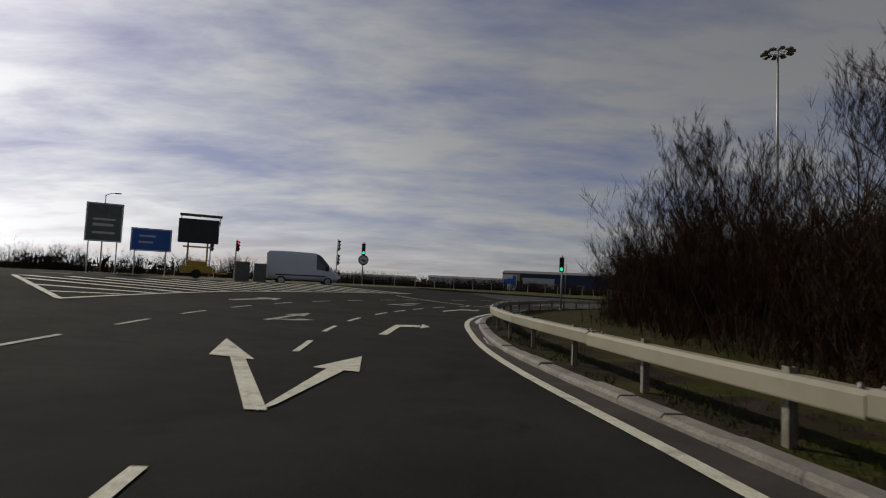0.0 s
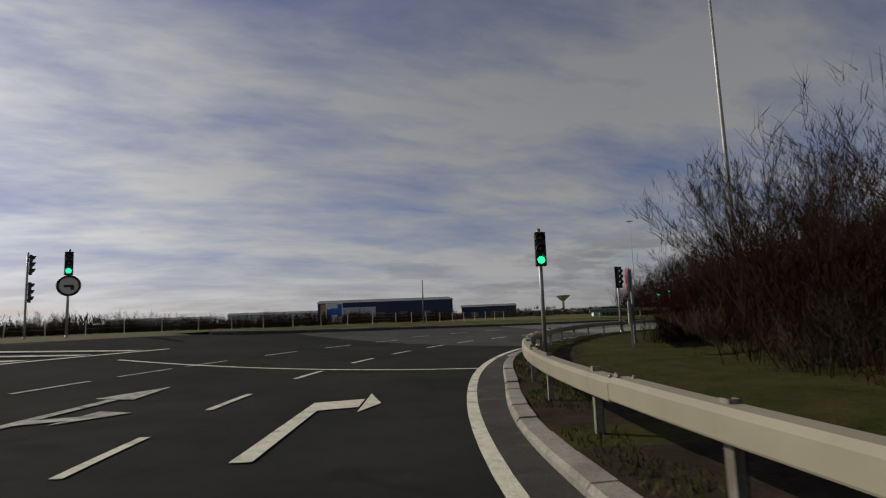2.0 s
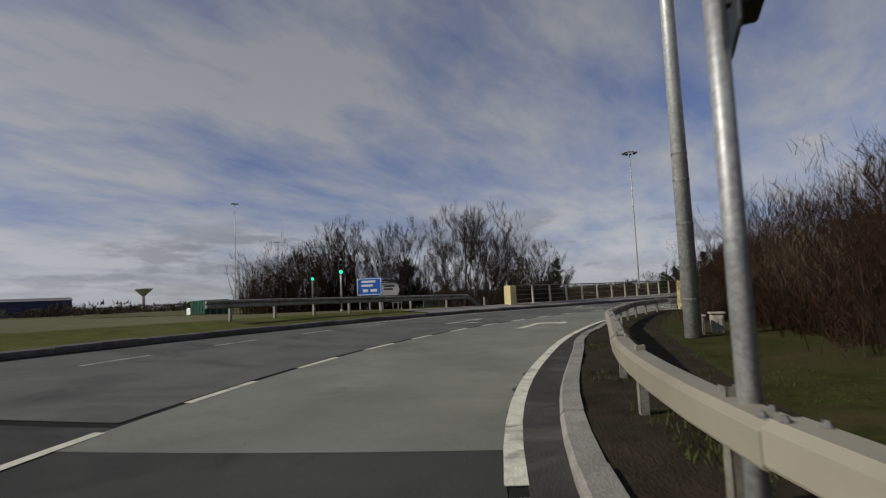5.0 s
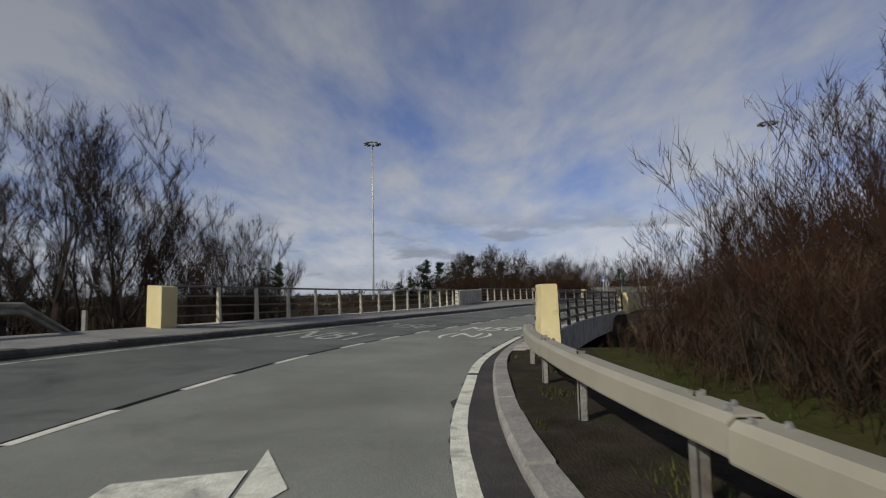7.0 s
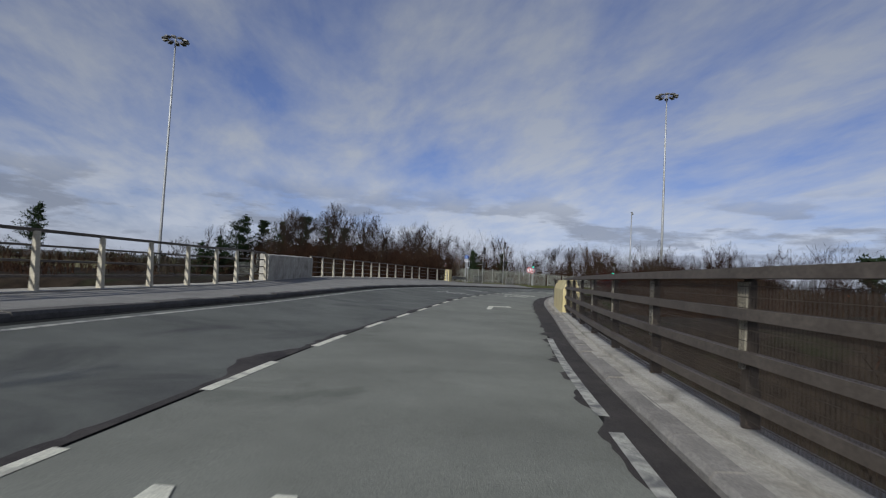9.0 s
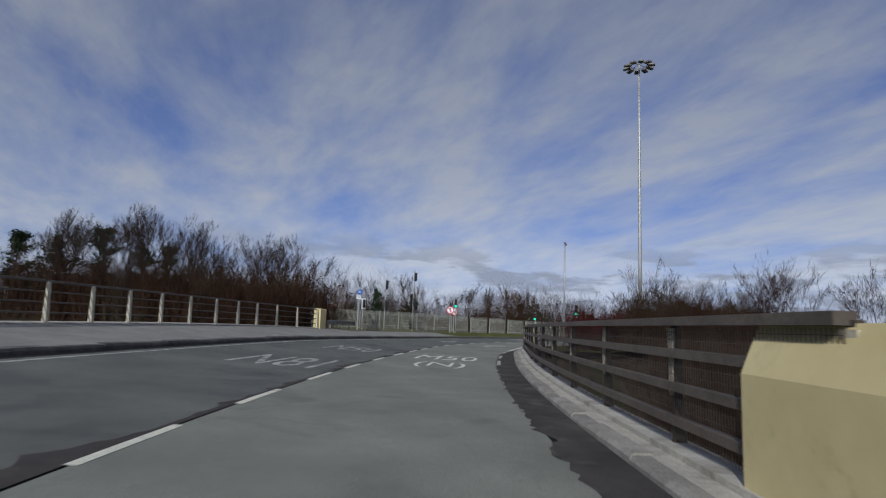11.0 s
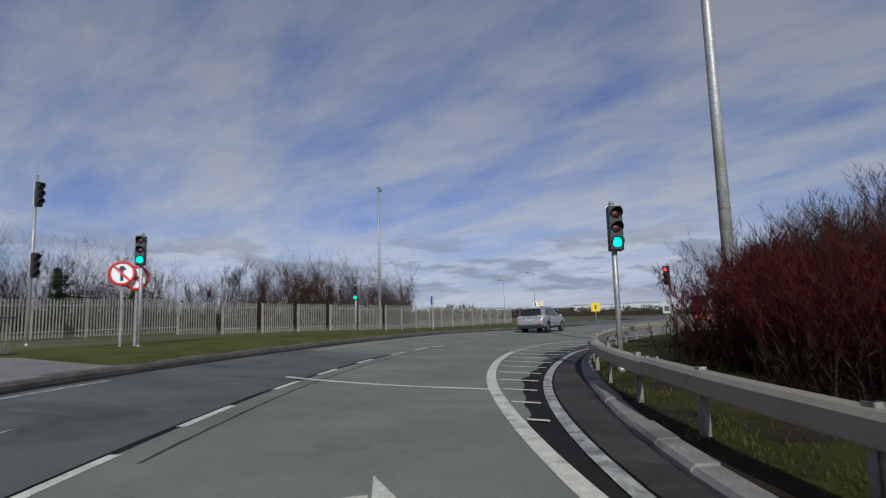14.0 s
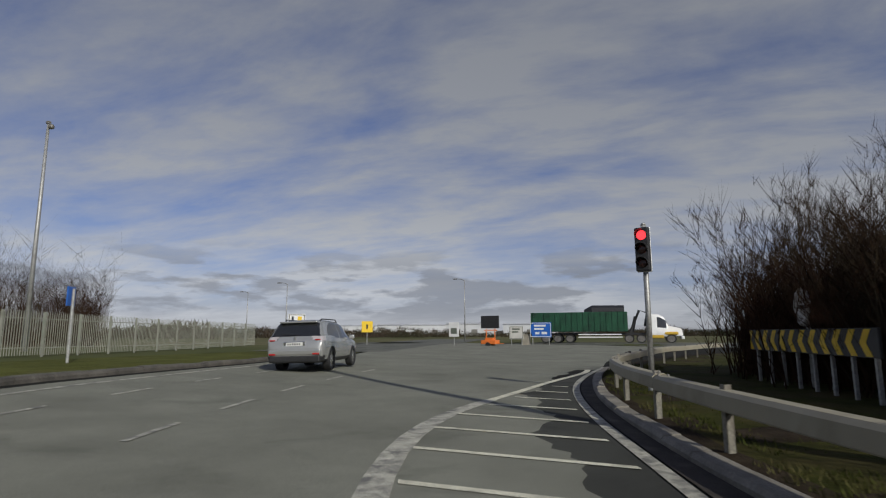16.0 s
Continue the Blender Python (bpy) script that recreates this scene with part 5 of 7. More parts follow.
def signal(name, label, p, face, height, state, size=1.0, board=False, heads=1, back_white=False, pole_h=None, gap=1.55):
    """Pole with heads of three lamps. face: degrees the lenses turn from -y."""
    base = thing(name, label, "traffic light", pose(p.x, p.y, p.z, 0, 0, face), "traffic signals")
    bm = bmesh.new()
    ph = pole_h or height + 0.55 * size
    tube(bm, [(0, 0.02, -0.3), (0, 0.02, ph)], [0.057, 0.057], 10)
    tube(bm, [(0, 0.02, ph), (0, 0.02, ph + 0.05)], [0.062, 0.03], 10)
    tube(bm, [(0, 0.02, -0.05), (0, 0.02, 0.12)], [0.09, 0.075], 10)
    part("pole", bm, M["pole"], base, smooth=True)
    for h in range(heads):
        z0 = height - gap * h
        bm = bmesh.new()
        rbox(bm, -0.15 * size, -0.2, z0 - 0.47 * size, 0.15 * size, -0.06, z0 + 0.47 * size, 0.03)
        box(bm, -0.03, -0.08, z0 - 0.40 * size, 0.03, 0.0, z0 - 0.34 * size)
        box(bm, -0.03, -0.08, z0 + 0.34 * size, 0.03, 0.0, z0 + 0.40 * size)
        head = part("head", bm, M["black"], base, "black signal head")
        if board:
            bm = bmesh.new()
            rbox(bm, -0.26 * size, -0.075, z0 - 0.60 * size, 0.26 * size, -0.055, z0 + 0.60 * size, 0.009, 1)
            part("backing_board", bm, M["white"] if back_white else M["black"], base)
        if back_white:
            bm = bmesh.new()
            rbox(bm, -0.155 * size, -0.062, z0 - 0.48 * size, 0.155 * size, -0.045, z0 + 0.48 * size, 0.008, 1)
            part("rear_cover", bm, M["white"], base, "pale rear cover")
        for k, nm in enumerate(("red", "amber", "green")):
            z = z0 + (0.30 - 0.30 * k) * size
            bm = bmesh.new()
            bmesh.ops.create_uvsphere(bm, u_segments=16, v_segments=6, radius=0.105 * size, matrix=Matrix.Translation((0, -0.2, z)) @ Matrix.Diagonal((1, 0.3, 1, 1)))
            lit = (state == nm)
            part("lens", bm, M["go"] if lit and nm == "green" else M["stop"] if lit else M["lamp_off"], head, "lit %s lens" % nm if lit else "", True)
            bm = bmesh.new()
            hood(bm, 0.12 * size, -0.2, z)
            part("visor", bm, M["black"], head)
    return base


def spot(x, y, dz=0.0):
    return Vector((x, y, ground_z(x, y) + dz))


signal("traffic_light", "slim traffic light showing green behind the barrier", at(38.7, 2.25, 0.1), heading(30), 2.95, "green")
signal("traffic_light", "tall unlit traffic light seen from behind the barrier", at(57.1, 0.78, 0.1), heading(58) + 70, 3.05, "none", board=True)
signal("traffic_light", "traffic light showing green above a round sign", spot(-12.9, 52.2), 8, 3.4, "green", 1.15)
signal("traffic_light", "traffic light with two heads seen side on", spot(-16.4, 59.5), 100, 4.1, "none", 1.2, heads=2)
signal("traffic_light", "traffic light showing red across the side road", spot(-24, 50), 60, 3.0, "red")
signal("traffic_light", "traffic light showing red across the side road", spot(-27, 52), 60, 3.0, "red")
signal("traffic_light", "traffic light showing green on the outer verge", spot(39.5, 69.8), -50, 2.8, "green", 1.0)
signal("traffic_light", "traffic light showing green on the outer verge", spot(43.0, 75.2), -45, 2.7, "green", 1.0)
signal("traffic_light", "traffic light showing green with a pale rear board", at(170.0, 3.2, 0.1), heading(160), 2.95, "green", 1.0, back_white=True)
signal("traffic_light", "traffic light showing red with a pale rear board", at(188.9, 4.6, 0.1), heading(180) - 38, 2.95, "red", 1.0, back_white=True)
signal("traffic_light", "traffic light showing green above two round signs", spot(125.0, 14.5), -125, 3.1, "green", 1.0, back_white=True)
signal("traffic_light", "tall signal pole with two heads facing the side road", spot(134.0, 15.55), -60, 6.3, "none", 1.1, heads=2, back_white=True, pole_h=7.1, gap=3.0)
signal("traffic_light", "traffic light on a tall pole beside the footpath", spot(138.0, 17.6), -60, 5.4, "none", 1.2, heads=2, gap=2.4)
signal("traffic_light", "small traffic light showing green by the fence", spot(135.5, -2.7), -140, 2.7, "green", 1.0)
signal("traffic_light", "traffic light with a pale backing board", spot(135.3, 21.2), -80, 2.9, "none", 1.0, board=True, back_white=True)
signal("traffic_light", "traffic light with a pale backing board", spot(137, 24.5), -80, 2.3, "red", 1.0, board=True, back_white=True)


# ---- lighting masts ----
def high_mast(x, y, top, label):
    z0 = ground_z(x, y)
    base = thing("lighting_mast", label, "lighting mast", pose(x, y, z0), "tall lighting masts")
    h = top - z0
    bm = bmesh.new()
    tube(bm, [(0, 0, -0.3), (0, 0, h * 0.33), (0, 0, h * 0.66), (0, 0, h)], [0.19, 0.155, 0.12, 0.08], 14)
    part("mast", bm, M["mast"], base, smooth=True)
    for z in (0.9, 2.6, 3.6, 4.2):
        bm = bmesh.new()
        r = 0.19 - 0.11 * z / h + 0.007
        tube(bm, [(0, 0, z), (0, 0, z + 0.05)], [r, r], 14)
        part("band", bm, M["steel_dark"], base, "dark strap")
    bm = bmesh.new()
    for k in range(24):
        a, b = 2 * math.pi * k / 24, 2 * math.pi * (k + 1) / 24
        tube(bm, [(0.75 * math.cos(a), 0.75 * math.sin(a), h - 0.1), (0.75 * math.cos(b), 0.75 * math.sin(b), h - 0.1)], [0.03, 0.03], 5, False)
    for k in range(4):
        a = math.pi * k / 2
        tube(bm, [(0, 0, h - 0.05), (0.75 * math.cos(a), 0.75 * math.sin(a), h - 0.1)], [0.03, 0.03], 5)
    part("ring", bm, M["steel_dark"], base)
    lamp = bmesh.new()
    rbox(lamp, 0.78, -0.22, -0.09, 1.45, 0.22, 0.10, 0.05)
    me = mesh("luminaire", lamp, M["steel_dark"])
    for k in range(10):
        ob = new("luminaire", me)
        ob.parent = base
        ob.matrix_basis = pose(0, 0, h - 0.12, 0, 8, 36 * k)
    return base


high_mast(24.7, 48.4, 24.6, "tall grey steel mast with a ring of floodlights")
high_mast(110.7, 3.4, 26.6, "tall grey steel mast with a ring of floodlights")
high_mast(118.0, 63.4, 26.6, "slim far lighting mast with a ring of floodlights")
high_mast(160, 214, 40, "slim far lighting mast with a ring of floodlights")
high_mast(231, 262, 34, "slim far lighting mast with a ring of floodlights")


def street_pole(x, y, h, r, label, arm=0.0, cam_head=False, name="street_lamp"):
    base = thing(name, label, "pole", pose(x, y, ground_z(x, y)), "slim poles")
    bm = bmesh.new()
    tube(bm, [(0, 0, -0.2), (0, 0, h * 0.5), (0, 0, h)], [r, r * 0.8, r * 0.55], 8)
    part("pole", bm, M["pole"] if cam_head or arm else M["steel_dark"], base, smooth=True)
    if arm:
        bm = bmesh.new()
        tube(bm, [(0, 0, h - 0.1), (arm * 0.5, 0, h + 0.15), (arm, 0, h + 0.2)], [0.05, 0.045, 0.04], 6)
        rbox(bm, arm, -0.14, h + 0.12, arm + 0.7, 0.14, h + 0.26, 0.04)
        part("lamp_head", bm, M["steel_dark"], base)
    if cam_head:
        bm = bmesh.new()
        rbox(bm, -0.14, -0.14, h, 0.14, 0.14, h + 0.25, 0.04)
        bmesh.ops.create_uvsphere(bm, u_segments=10, v_segments=8, radius=0.22, matrix=Matrix.Translation((-0.35, 0, h - 0.25)))
        tube(bm, [(0, 0, h - 0.05), (-0.35, 0, h - 0.05)], [0.04, 0.04], 6)
        part("camera_dome", bm, M["steel_dark"], base)
    return base


street_pole(159.6, -26.1, 18.0, 0.19, "tall white pole with a dome camera on top", 0, True, "camera_pole")
street_pole(12.55, 74.95, 4.3, 0.09, "dark slim post on the verge", 0, False, "post")
street_pole(138.5, -78, 9.5, 0.1, "slim street lamp beyond the junction", 1.2)
street_pole(168, -75, 9.5, 0.1, "slim street lamp beyond the junction", 1.2)
street_pole(190, -95, 10, 0.1, "slim street lamp beyond the junction", 1.2)
street_pole(-48, 72, 10, 0.1, "slim street lamp beyond the side road", 1.2)
street_pole(96, 95, 9, 0.1, "slim street lamp beyond the bridge", 1.2)


# ---- signs ----
def sign_board(name, label, category, x, y, z0, w, h, face, material, border=None, posts=2, depth=0.04, marks=(), post_h=None, disc=False, arrow=0, slash=None):
    """Board whose face looks along -y turned by face; z0 is its lower edge over the ground."""
    g = max(ground_z(x, y), 0.35 if x < 60 else 0.0)
    foot = min(-0.2, ground_z(x, y) - g - 0.2)
    base = thing(name, label, category, pose(x, y, g, 0, 0, face), "road signs")
    bm = bmesh.new()
    if disc:
        tube(bm, [(0, 0, z0 + h / 2), (0, -depth, z0 + h / 2)], [w / 2, w / 2], 28)
    elif arrow:
        t = w / 2
        pts = [(-t, z0), (t - 0.3, z0), (t, z0 + h / 2), (t - 0.3, z0 + h), (-t, z0 + h)] if arrow > 0 else [(t, z0), (t, z0 + h), (-t + 0.3, z0 + h), (-t, z0 + h / 2), (-t + 0.3, z0)]
        a = [bm.verts.new((p, -depth, q)) for p, q in pts]
        b = [bm.verts.new((p, 0, q)) for p, q in pts]
        bm.faces.new(a), bm.faces.new(b[::-1])
        quads(bm, a, b)
    else:
        rbox(bm, -w / 2, -depth, z0, w / 2, 0, z0 + h, 0.015, 1)
    part("panel", bm, M[material], base)
    if border:
        bm = bmesh.new()
        if disc:
            ring_pts = [(math.cos(k * math.pi / 14) * w * 0.45, -depth - 0.004, z0 + h / 2 + math.sin(k * math.pi / 14) * w * 0.45) for k in range(29)]
            tube(bm, ring_pts, [w * 0.06] * 29, 5, False)
        else:
            t = 0.05
            for q in ((-w / 2 + t, z0 + t, w / 2 - t, z0 + 2 * t), (-w / 2 + t, z0 + h - 2 * t, w / 2 - t, z0 + h - t), (-w / 2 + t, z0 + t, -w / 2 + 2 * t, z0 + h - t), (w / 2 - 2 * t, z0 + t, w / 2 - t, z0 + h - t)):
                box(bm, q[0], -depth - 0.006, q[1], q[2], -depth + 0.001, q[3])
        part("border", bm, M[border], base)
    if slash:
        bm = bmesh.new()
        k = Matrix.Translation((0, 0, z0 + h / 2)) @ Matrix.Rotation(radians(45), 4, "Y")
        box(bm, -w * 0.43, -depth - 0.012, -w * 0.045, w * 0.43, -depth - 0.004, w * 0.045, k)
        part("slash", bm, M[slash], base)
    for mat_, rects in marks:
        bm = bmesh.new()
        for a, b, c, d in rects:
            box(bm, -w / 2 + a * w, -depth - 0.007, z0 + b * h, -w / 2 + c * w, -depth + 0.001, z0 + d * h)
        part("lettering", bm, M[mat_], base, "illegible bars of lettering")
    for k in range(posts):
        bm = bmesh.new()
        px = 0 if posts == 1 else -w * 0.38 + w * 0.76 * k / (posts - 1)
        tube(bm, [(px, 0.045, foot), (px, 0.045, post_h or z0 + h * 0.9)], [0.045, 0.045], 8)
        part("post", bm, M["pole"], base)
    return base


BARS = [(0.2, 0.72, 0.75, 0.84), (0.2, 0.5, 0.65, 0.62), (0.25, 0.2, 0.45, 0.36), (0.55, 0.2, 0.8, 0.36)]
sign_board("direction_sign", "blue motorway direction sign with white bars", "road sign", 44.4, 71.1, 1.0, 1.85, 1.3, -62, "blue_sign", "white", 3, marks=(("white", BARS),), arrow=-1)
sign_board("direction_sign", "white direction sign with dark bars", "road sign", 45.9, 70.3, 1.1, 1.5, 1.0, -55, "sign_grey", "black", 2, marks=(("black", BARS[:2]),), arrow=1)
sign_board("direction_sign", "small white sign under a direction sign", "road sign", 46.35, 70.0, 0.62, 0.8, 0.42, -55, "sign_grey", "black", 2)
sign_board("direction_sign", "large grey direction sign seen against the light", "road sign", -32.1, 43.5, 2.5, 2.5, 3.0, 24, "cabinet", "white", 2, marks=(("sign_grey", [(0.2, 0.55, 0.8, 0.6), (0.2, 0.4, 0.75, 0.47), (0.2, 0.2, 0.8, 0.26)]),))
sign_board("direction_sign", "dark blue direction sign seen against the light", "road sign", -28.2, 43.0, 1.9, 2.8, 1.75, 24, "blue_sign", "white", 2, marks=(("sign_grey", [(0.2, 0.62, 0.6, 0.7), (0.2, 0.35, 0.55, 0.43)]),))
sign_board("direction_sign", "blue motorway direction sign beyond the junction", "road sign", 124.3, -55.7, 0.9, 2.4, 1.6, 170, "blue_sign", "white", 2, marks=(("white", BARS),), arrow=-1)
sign_board("direction_sign", "pale green and white direction sign", "road sign", 126.9, -55.4, 0.7, 1.6, 1.4, 170, "sign_grey", "cabinet", 2, marks=(("cabinet", BARS[:2]),))
sign_board("notice_sign", "white notice on a single post", "road sign", 132.6, -50.5, 1.0, 1.2, 1.5, 165, "white", None, 1, marks=(("cabinet", [(0.2, 0.2, 0.8, 0.6)]),))
sign_board("notice_sign", "white sign with black and yellow marks", "road sign", 139.6, -31.5, 2.0, 1.25, 0.75, 205, "white", "black", 1, marks=(("black", [(0.2, 0.25, 0.32, 0.75)]), ("yellow", [(0.55, 0.25, 0.8, 0.75)])))
sign_board("warning_sign", "yellow warning sign on a post", "road sign", 142.6, -50.9, 1.4, 1.2, 1.2, 200, "yellow", None, 1, marks=(("black", [(0.42, 0.3, 0.58, 0.7)]),))
sign_board("pedestrian_sign", "small blue sign on a post", "road sign", 133.0, -7.5, 1.9, 0.6, 0.6, 120, "blue_sign", None, 1, marks=(("white", [(0.35, 0.25, 0.6, 0.7)]),))
sign_board("cycle_sign", "round blue sign above a white plate", "road sign", 129.2, 23.6, 3.6, 0.55, 0.55, -105, "blue_sign", None, 1, disc=True, post_h=4.2, marks=(("white", [(0.25, 0.35, 0.45, 0.55), (0.55, 0.35, 0.75, 0.55), (0.4, 0.5, 0.6, 0.65)]),))
sign_board("plate_sign", "white plate on a post", "road sign", 129.2, 23.65, 3.15, 0.45, 0.36, -105, "white", None, 1, marks=(("cabinet", [(0.2, 0.4, 0.8, 0.7)]),))
sign_board("no_entry_ahead_sign", "round white sign with a red border and arrow", "road sign", 125.57, 14.86, 2.0, 0.8, 0.8, -125, "white", "red", 1, disc=True, marks=(("black", [(0.44, 0.2, 0.56, 0.7), (0.36, 0.62, 0.64, 0.72), (0.42, 0.72, 0.58, 0.8)]),), slash="red")
sign_board("no_turn_sign", "round white sign with a red border and slash", "road sign", 125.5, 14.45, 1.86, 0.8, 0.8, -125, "white", "red", 1, disc=True, marks=(("black", [(0.3, 0.42, 0.7, 0.54), (0.62, 0.25, 0.7, 0.5)]),), slash="red")
sign_board("turn_sign", "round sign under the signal head", "road sign", -12.85, 52.05, 1.9, 0.95, 0.95, 8, "sign_grey", "black", 0, disc=True, marks=(("black", [(0.3, 0.42, 0.72, 0.54), (0.58, 0.3, 0.72, 0.5)]),))
sign_board("turn_sign", "round white sign with red border and black arrow", "road sign", 6.94, 37.92, 1.62, 0.84, 0.84, -138, "white", "red", 1, disc=True, marks=(("black", [(0.2, 0.45, 0.8, 0.55), (0.2, 0.38, 0.36, 0.62)]),))
p = at(189.2, 7.9)
sign_board("turn_sign", "round white sign seen at a slant", "road sign", p.x, p.y, 1.35, 0.8, 0.8, heading(189) - 100, "white", "sign_grey", 1, disc=True, marks=(("black", [(0.2, 0.45, 0.8, 0.55)]),))
sign_board("hoarding", "blue and white advertising board across the road", "hoarding", 12.5, 121.0, 0.4, 3.0, 3.4, 0, "white", None, 2, marks=(("blue_sign", [(0.05, 0.05, 0.3, 0.7), (0.3, 0.4, 0.7, 0.75), (0.7, 0.3, 0.95, 0.95)]),))


def chevron_board(label, s0, s1, o0, o1, z0, z1, n, flip, ground="sign_grey"):
    a, b = at(s0, o0, 0.16), at(s1, o1, 0.16)
    d = b - a
    w = math.hypot(d.x, d.y)
    m = Matrix.Translation(a) @ pose(0, 0, 0, 0, 0, math.degrees(math.atan2(d.y, d.x)))
    base = thing("chevron_board", label, "road sign", m, "chevron boards")
    half = w / 2
    for k in range(2):
        bm = bmesh.new()
        rbox(bm, k * half + 0.012, -0.02, z0, (k + 1) * half - 0.012, 0.03, z1, 0.01, 1)
        part("panel", bm, M[ground], base)
    # chevrons stand 5 mm proud on both faces
    cw = w / n
    zm = (z0 + z1) / 2
    for k in range(n):
        x, t, q = k * cw + cw * 0.12, cw * 0.42, cw * 0.36 * (-1 if flip else 1)
        bm = bmesh.new()
        pts = [(x, z0 + 0.02), (x + t, z0 + 0.02), (x + t + q, zm), (x + t, z1 - 0.02), (x, z1 - 0.02), (x + q, zm)]
        pts = [(min(max(u, 0.03), w - 0.03), v) for u, v in pts]
        rows = [[bm.verts.new((u, y, v)) for u, v in pts] for y in (-0.026, 0.036)]
        quads(bm, rows[0], rows[1])
        for lo in rows:
            bm.faces.new((lo[0], lo[1], lo[2], lo[5])), bm.faces.new((lo[5], lo[2], lo[3], lo[4]))
        part("chevron", bm, M["yellow"], base)
    for k in range(8):
        bm = bmesh.new()
        x = 0.25 + (w - 0.5) * k / 7
        box(bm, x - 0.03, 0.032, -0.25, x + 0.03, 0.09, z1 - 0.05)
        part("post", bm, M["pole"], base)
    return base


chevron_board("long yellow and grey chevron board on eight posts", 47.5, 41.0, 4.05, 4.55, 0.72, 1.42, 12, True)
chevron_board("shaded yellow and black chevron board on posts", 191.5, 185.6, 7.6, 7.2, 0.72, 1.2, 12, True, "black")


# ---- message trailers, cabinets ----
def message_trailer(label, x, y, face, body, k, solar):
    g = ground_z(x, y)
    base = thing("message_trailer", label, "message sign", pose(x, y, g, 0, 0, face) @ Matrix.Diagonal((k, k, k, 1)), "message signs")
    bm = bmesh.new()
    rbox(bm, -1.25, -0.12, 2.35, 1.25, 0.1, 3.95, 0.04)
    part("display", bm, M["black"], base, "dark blank display panel")
    bm = bmesh.new()
    for x0 in (-0.6, 0.6):
        tube(bm, [(x0, 0.12, 0.5), (x0, 0.12, 3.7)], [0.06, 0.06], 8)
        tube(bm, [(x0, 0.12, 0.9), (x0 * 0.4, -0.5, 0.6)], [0.04, 0.04], 6)
    box(bm, -0.9, 0.05, 2.05, 0.9, 0.16, 2.15)
    part("lifting_frame", bm, M[body], base)
    if solar:
        bm = bmesh.new()
        box(bm, -1.2, -0.5, 4.18, 1.4, 0.7, 4.25)
        for x0 in (-1.1, 1.3):
            tube(bm, [(x0, 0.12, 3.6), (x0, 0.12, 4.2)], [0.03, 0.03], 6)
        part("solar_panel", bm, M["steel_dark"], base, "dark flat panel on top")
    bm = bmesh.new()
    rbox(bm, -1.0, -0.75, 0.35, 1.0, 0.75, 0.85, 0.06)
    rbox(bm, -0.55, -0.5, 0.85, 0.55, 0.5, 1.15, 0.05)
    tube(bm, [(0.9, 0, 0.45), (1.9, 0, 0.4)], [0.05, 0.04], 6)
    part("trailer_body", bm, M[body], base)
    for y0 in (-0.8, 0.8):
        bm = bmesh.new()
        tube(bm, [(0, y0 - 0.1, 0.3), (0, y0 + 0.1, 0.3)], [0.3, 0.3], 16)
        part("wheel", bm, M["rubber"], base)
    return base


message_trailer("yellow message sign trailer with a dark blank display", -24.2, 41.8, 22, "ochre", 1.12, True)
message_trailer("orange message sign trailer with a dark blank display", 129.2, -52.5, 168, "orange", 0.82, False)


def cabinet(label, x, y, w, d, h, face, material):
    base = thing("street_cabinet", label, "cabinet", pose(x, y, ground_z(x, y) - 0.02, 0, 0, face), "street cabinets")
    bm = bmesh.new()
    rbox(bm, -w / 2, -d / 2, 0, w / 2, d / 2, h, 0.03)
    part("body", bm, M[material], base)
    bm = bmesh.new()
    rbox(bm, -w / 2 + 0.05, -d / 2 - 0.015, 0.12, -0.006, -d / 2 + 0.002, h - 0.08, 0.006, 1)
    rbox(bm, 0.006, -d / 2 - 0.015, 0.12, w / 2 - 0.05, -d / 2 + 0.002, h - 0.08, 0.006, 1)
    part("door", bm, M[material], base)
    bm = bmesh.new()
    rbox(bm, -w / 2 - 0.03, -d / 2 - 0.03, h, w / 2 + 0.03, d / 2 + 0.03, h + 0.05, 0.012, 1)
    part("lid", bm, M[material], base)


cabinet("dark green street cabinet beside the kerb", -21.5, 44.0, 1.1, 0.6, 1.6, 20, "cabinet")
cabinet("dark green street cabinet beside the kerb", -20.0, 43.6, 0.9, 0.6, 1.5, 20, "cabinet")
cabinet("stained pale utility cabinet at the mast's foot", 25.55, 48.35, 0.27, 0.24, 0.50, heading(66), "cabinet_grey")
cabinet("stained pale utility cabinet at the mast's foot", 25.95, 47.95, 0.28, 0.24, 0.54, heading(66), "cabinet_grey")
cabinet("pale utility cabinet near the signs", 126.0, -56.5, 0.8, 0.5, 1.3, 170, "cabinet_grey")


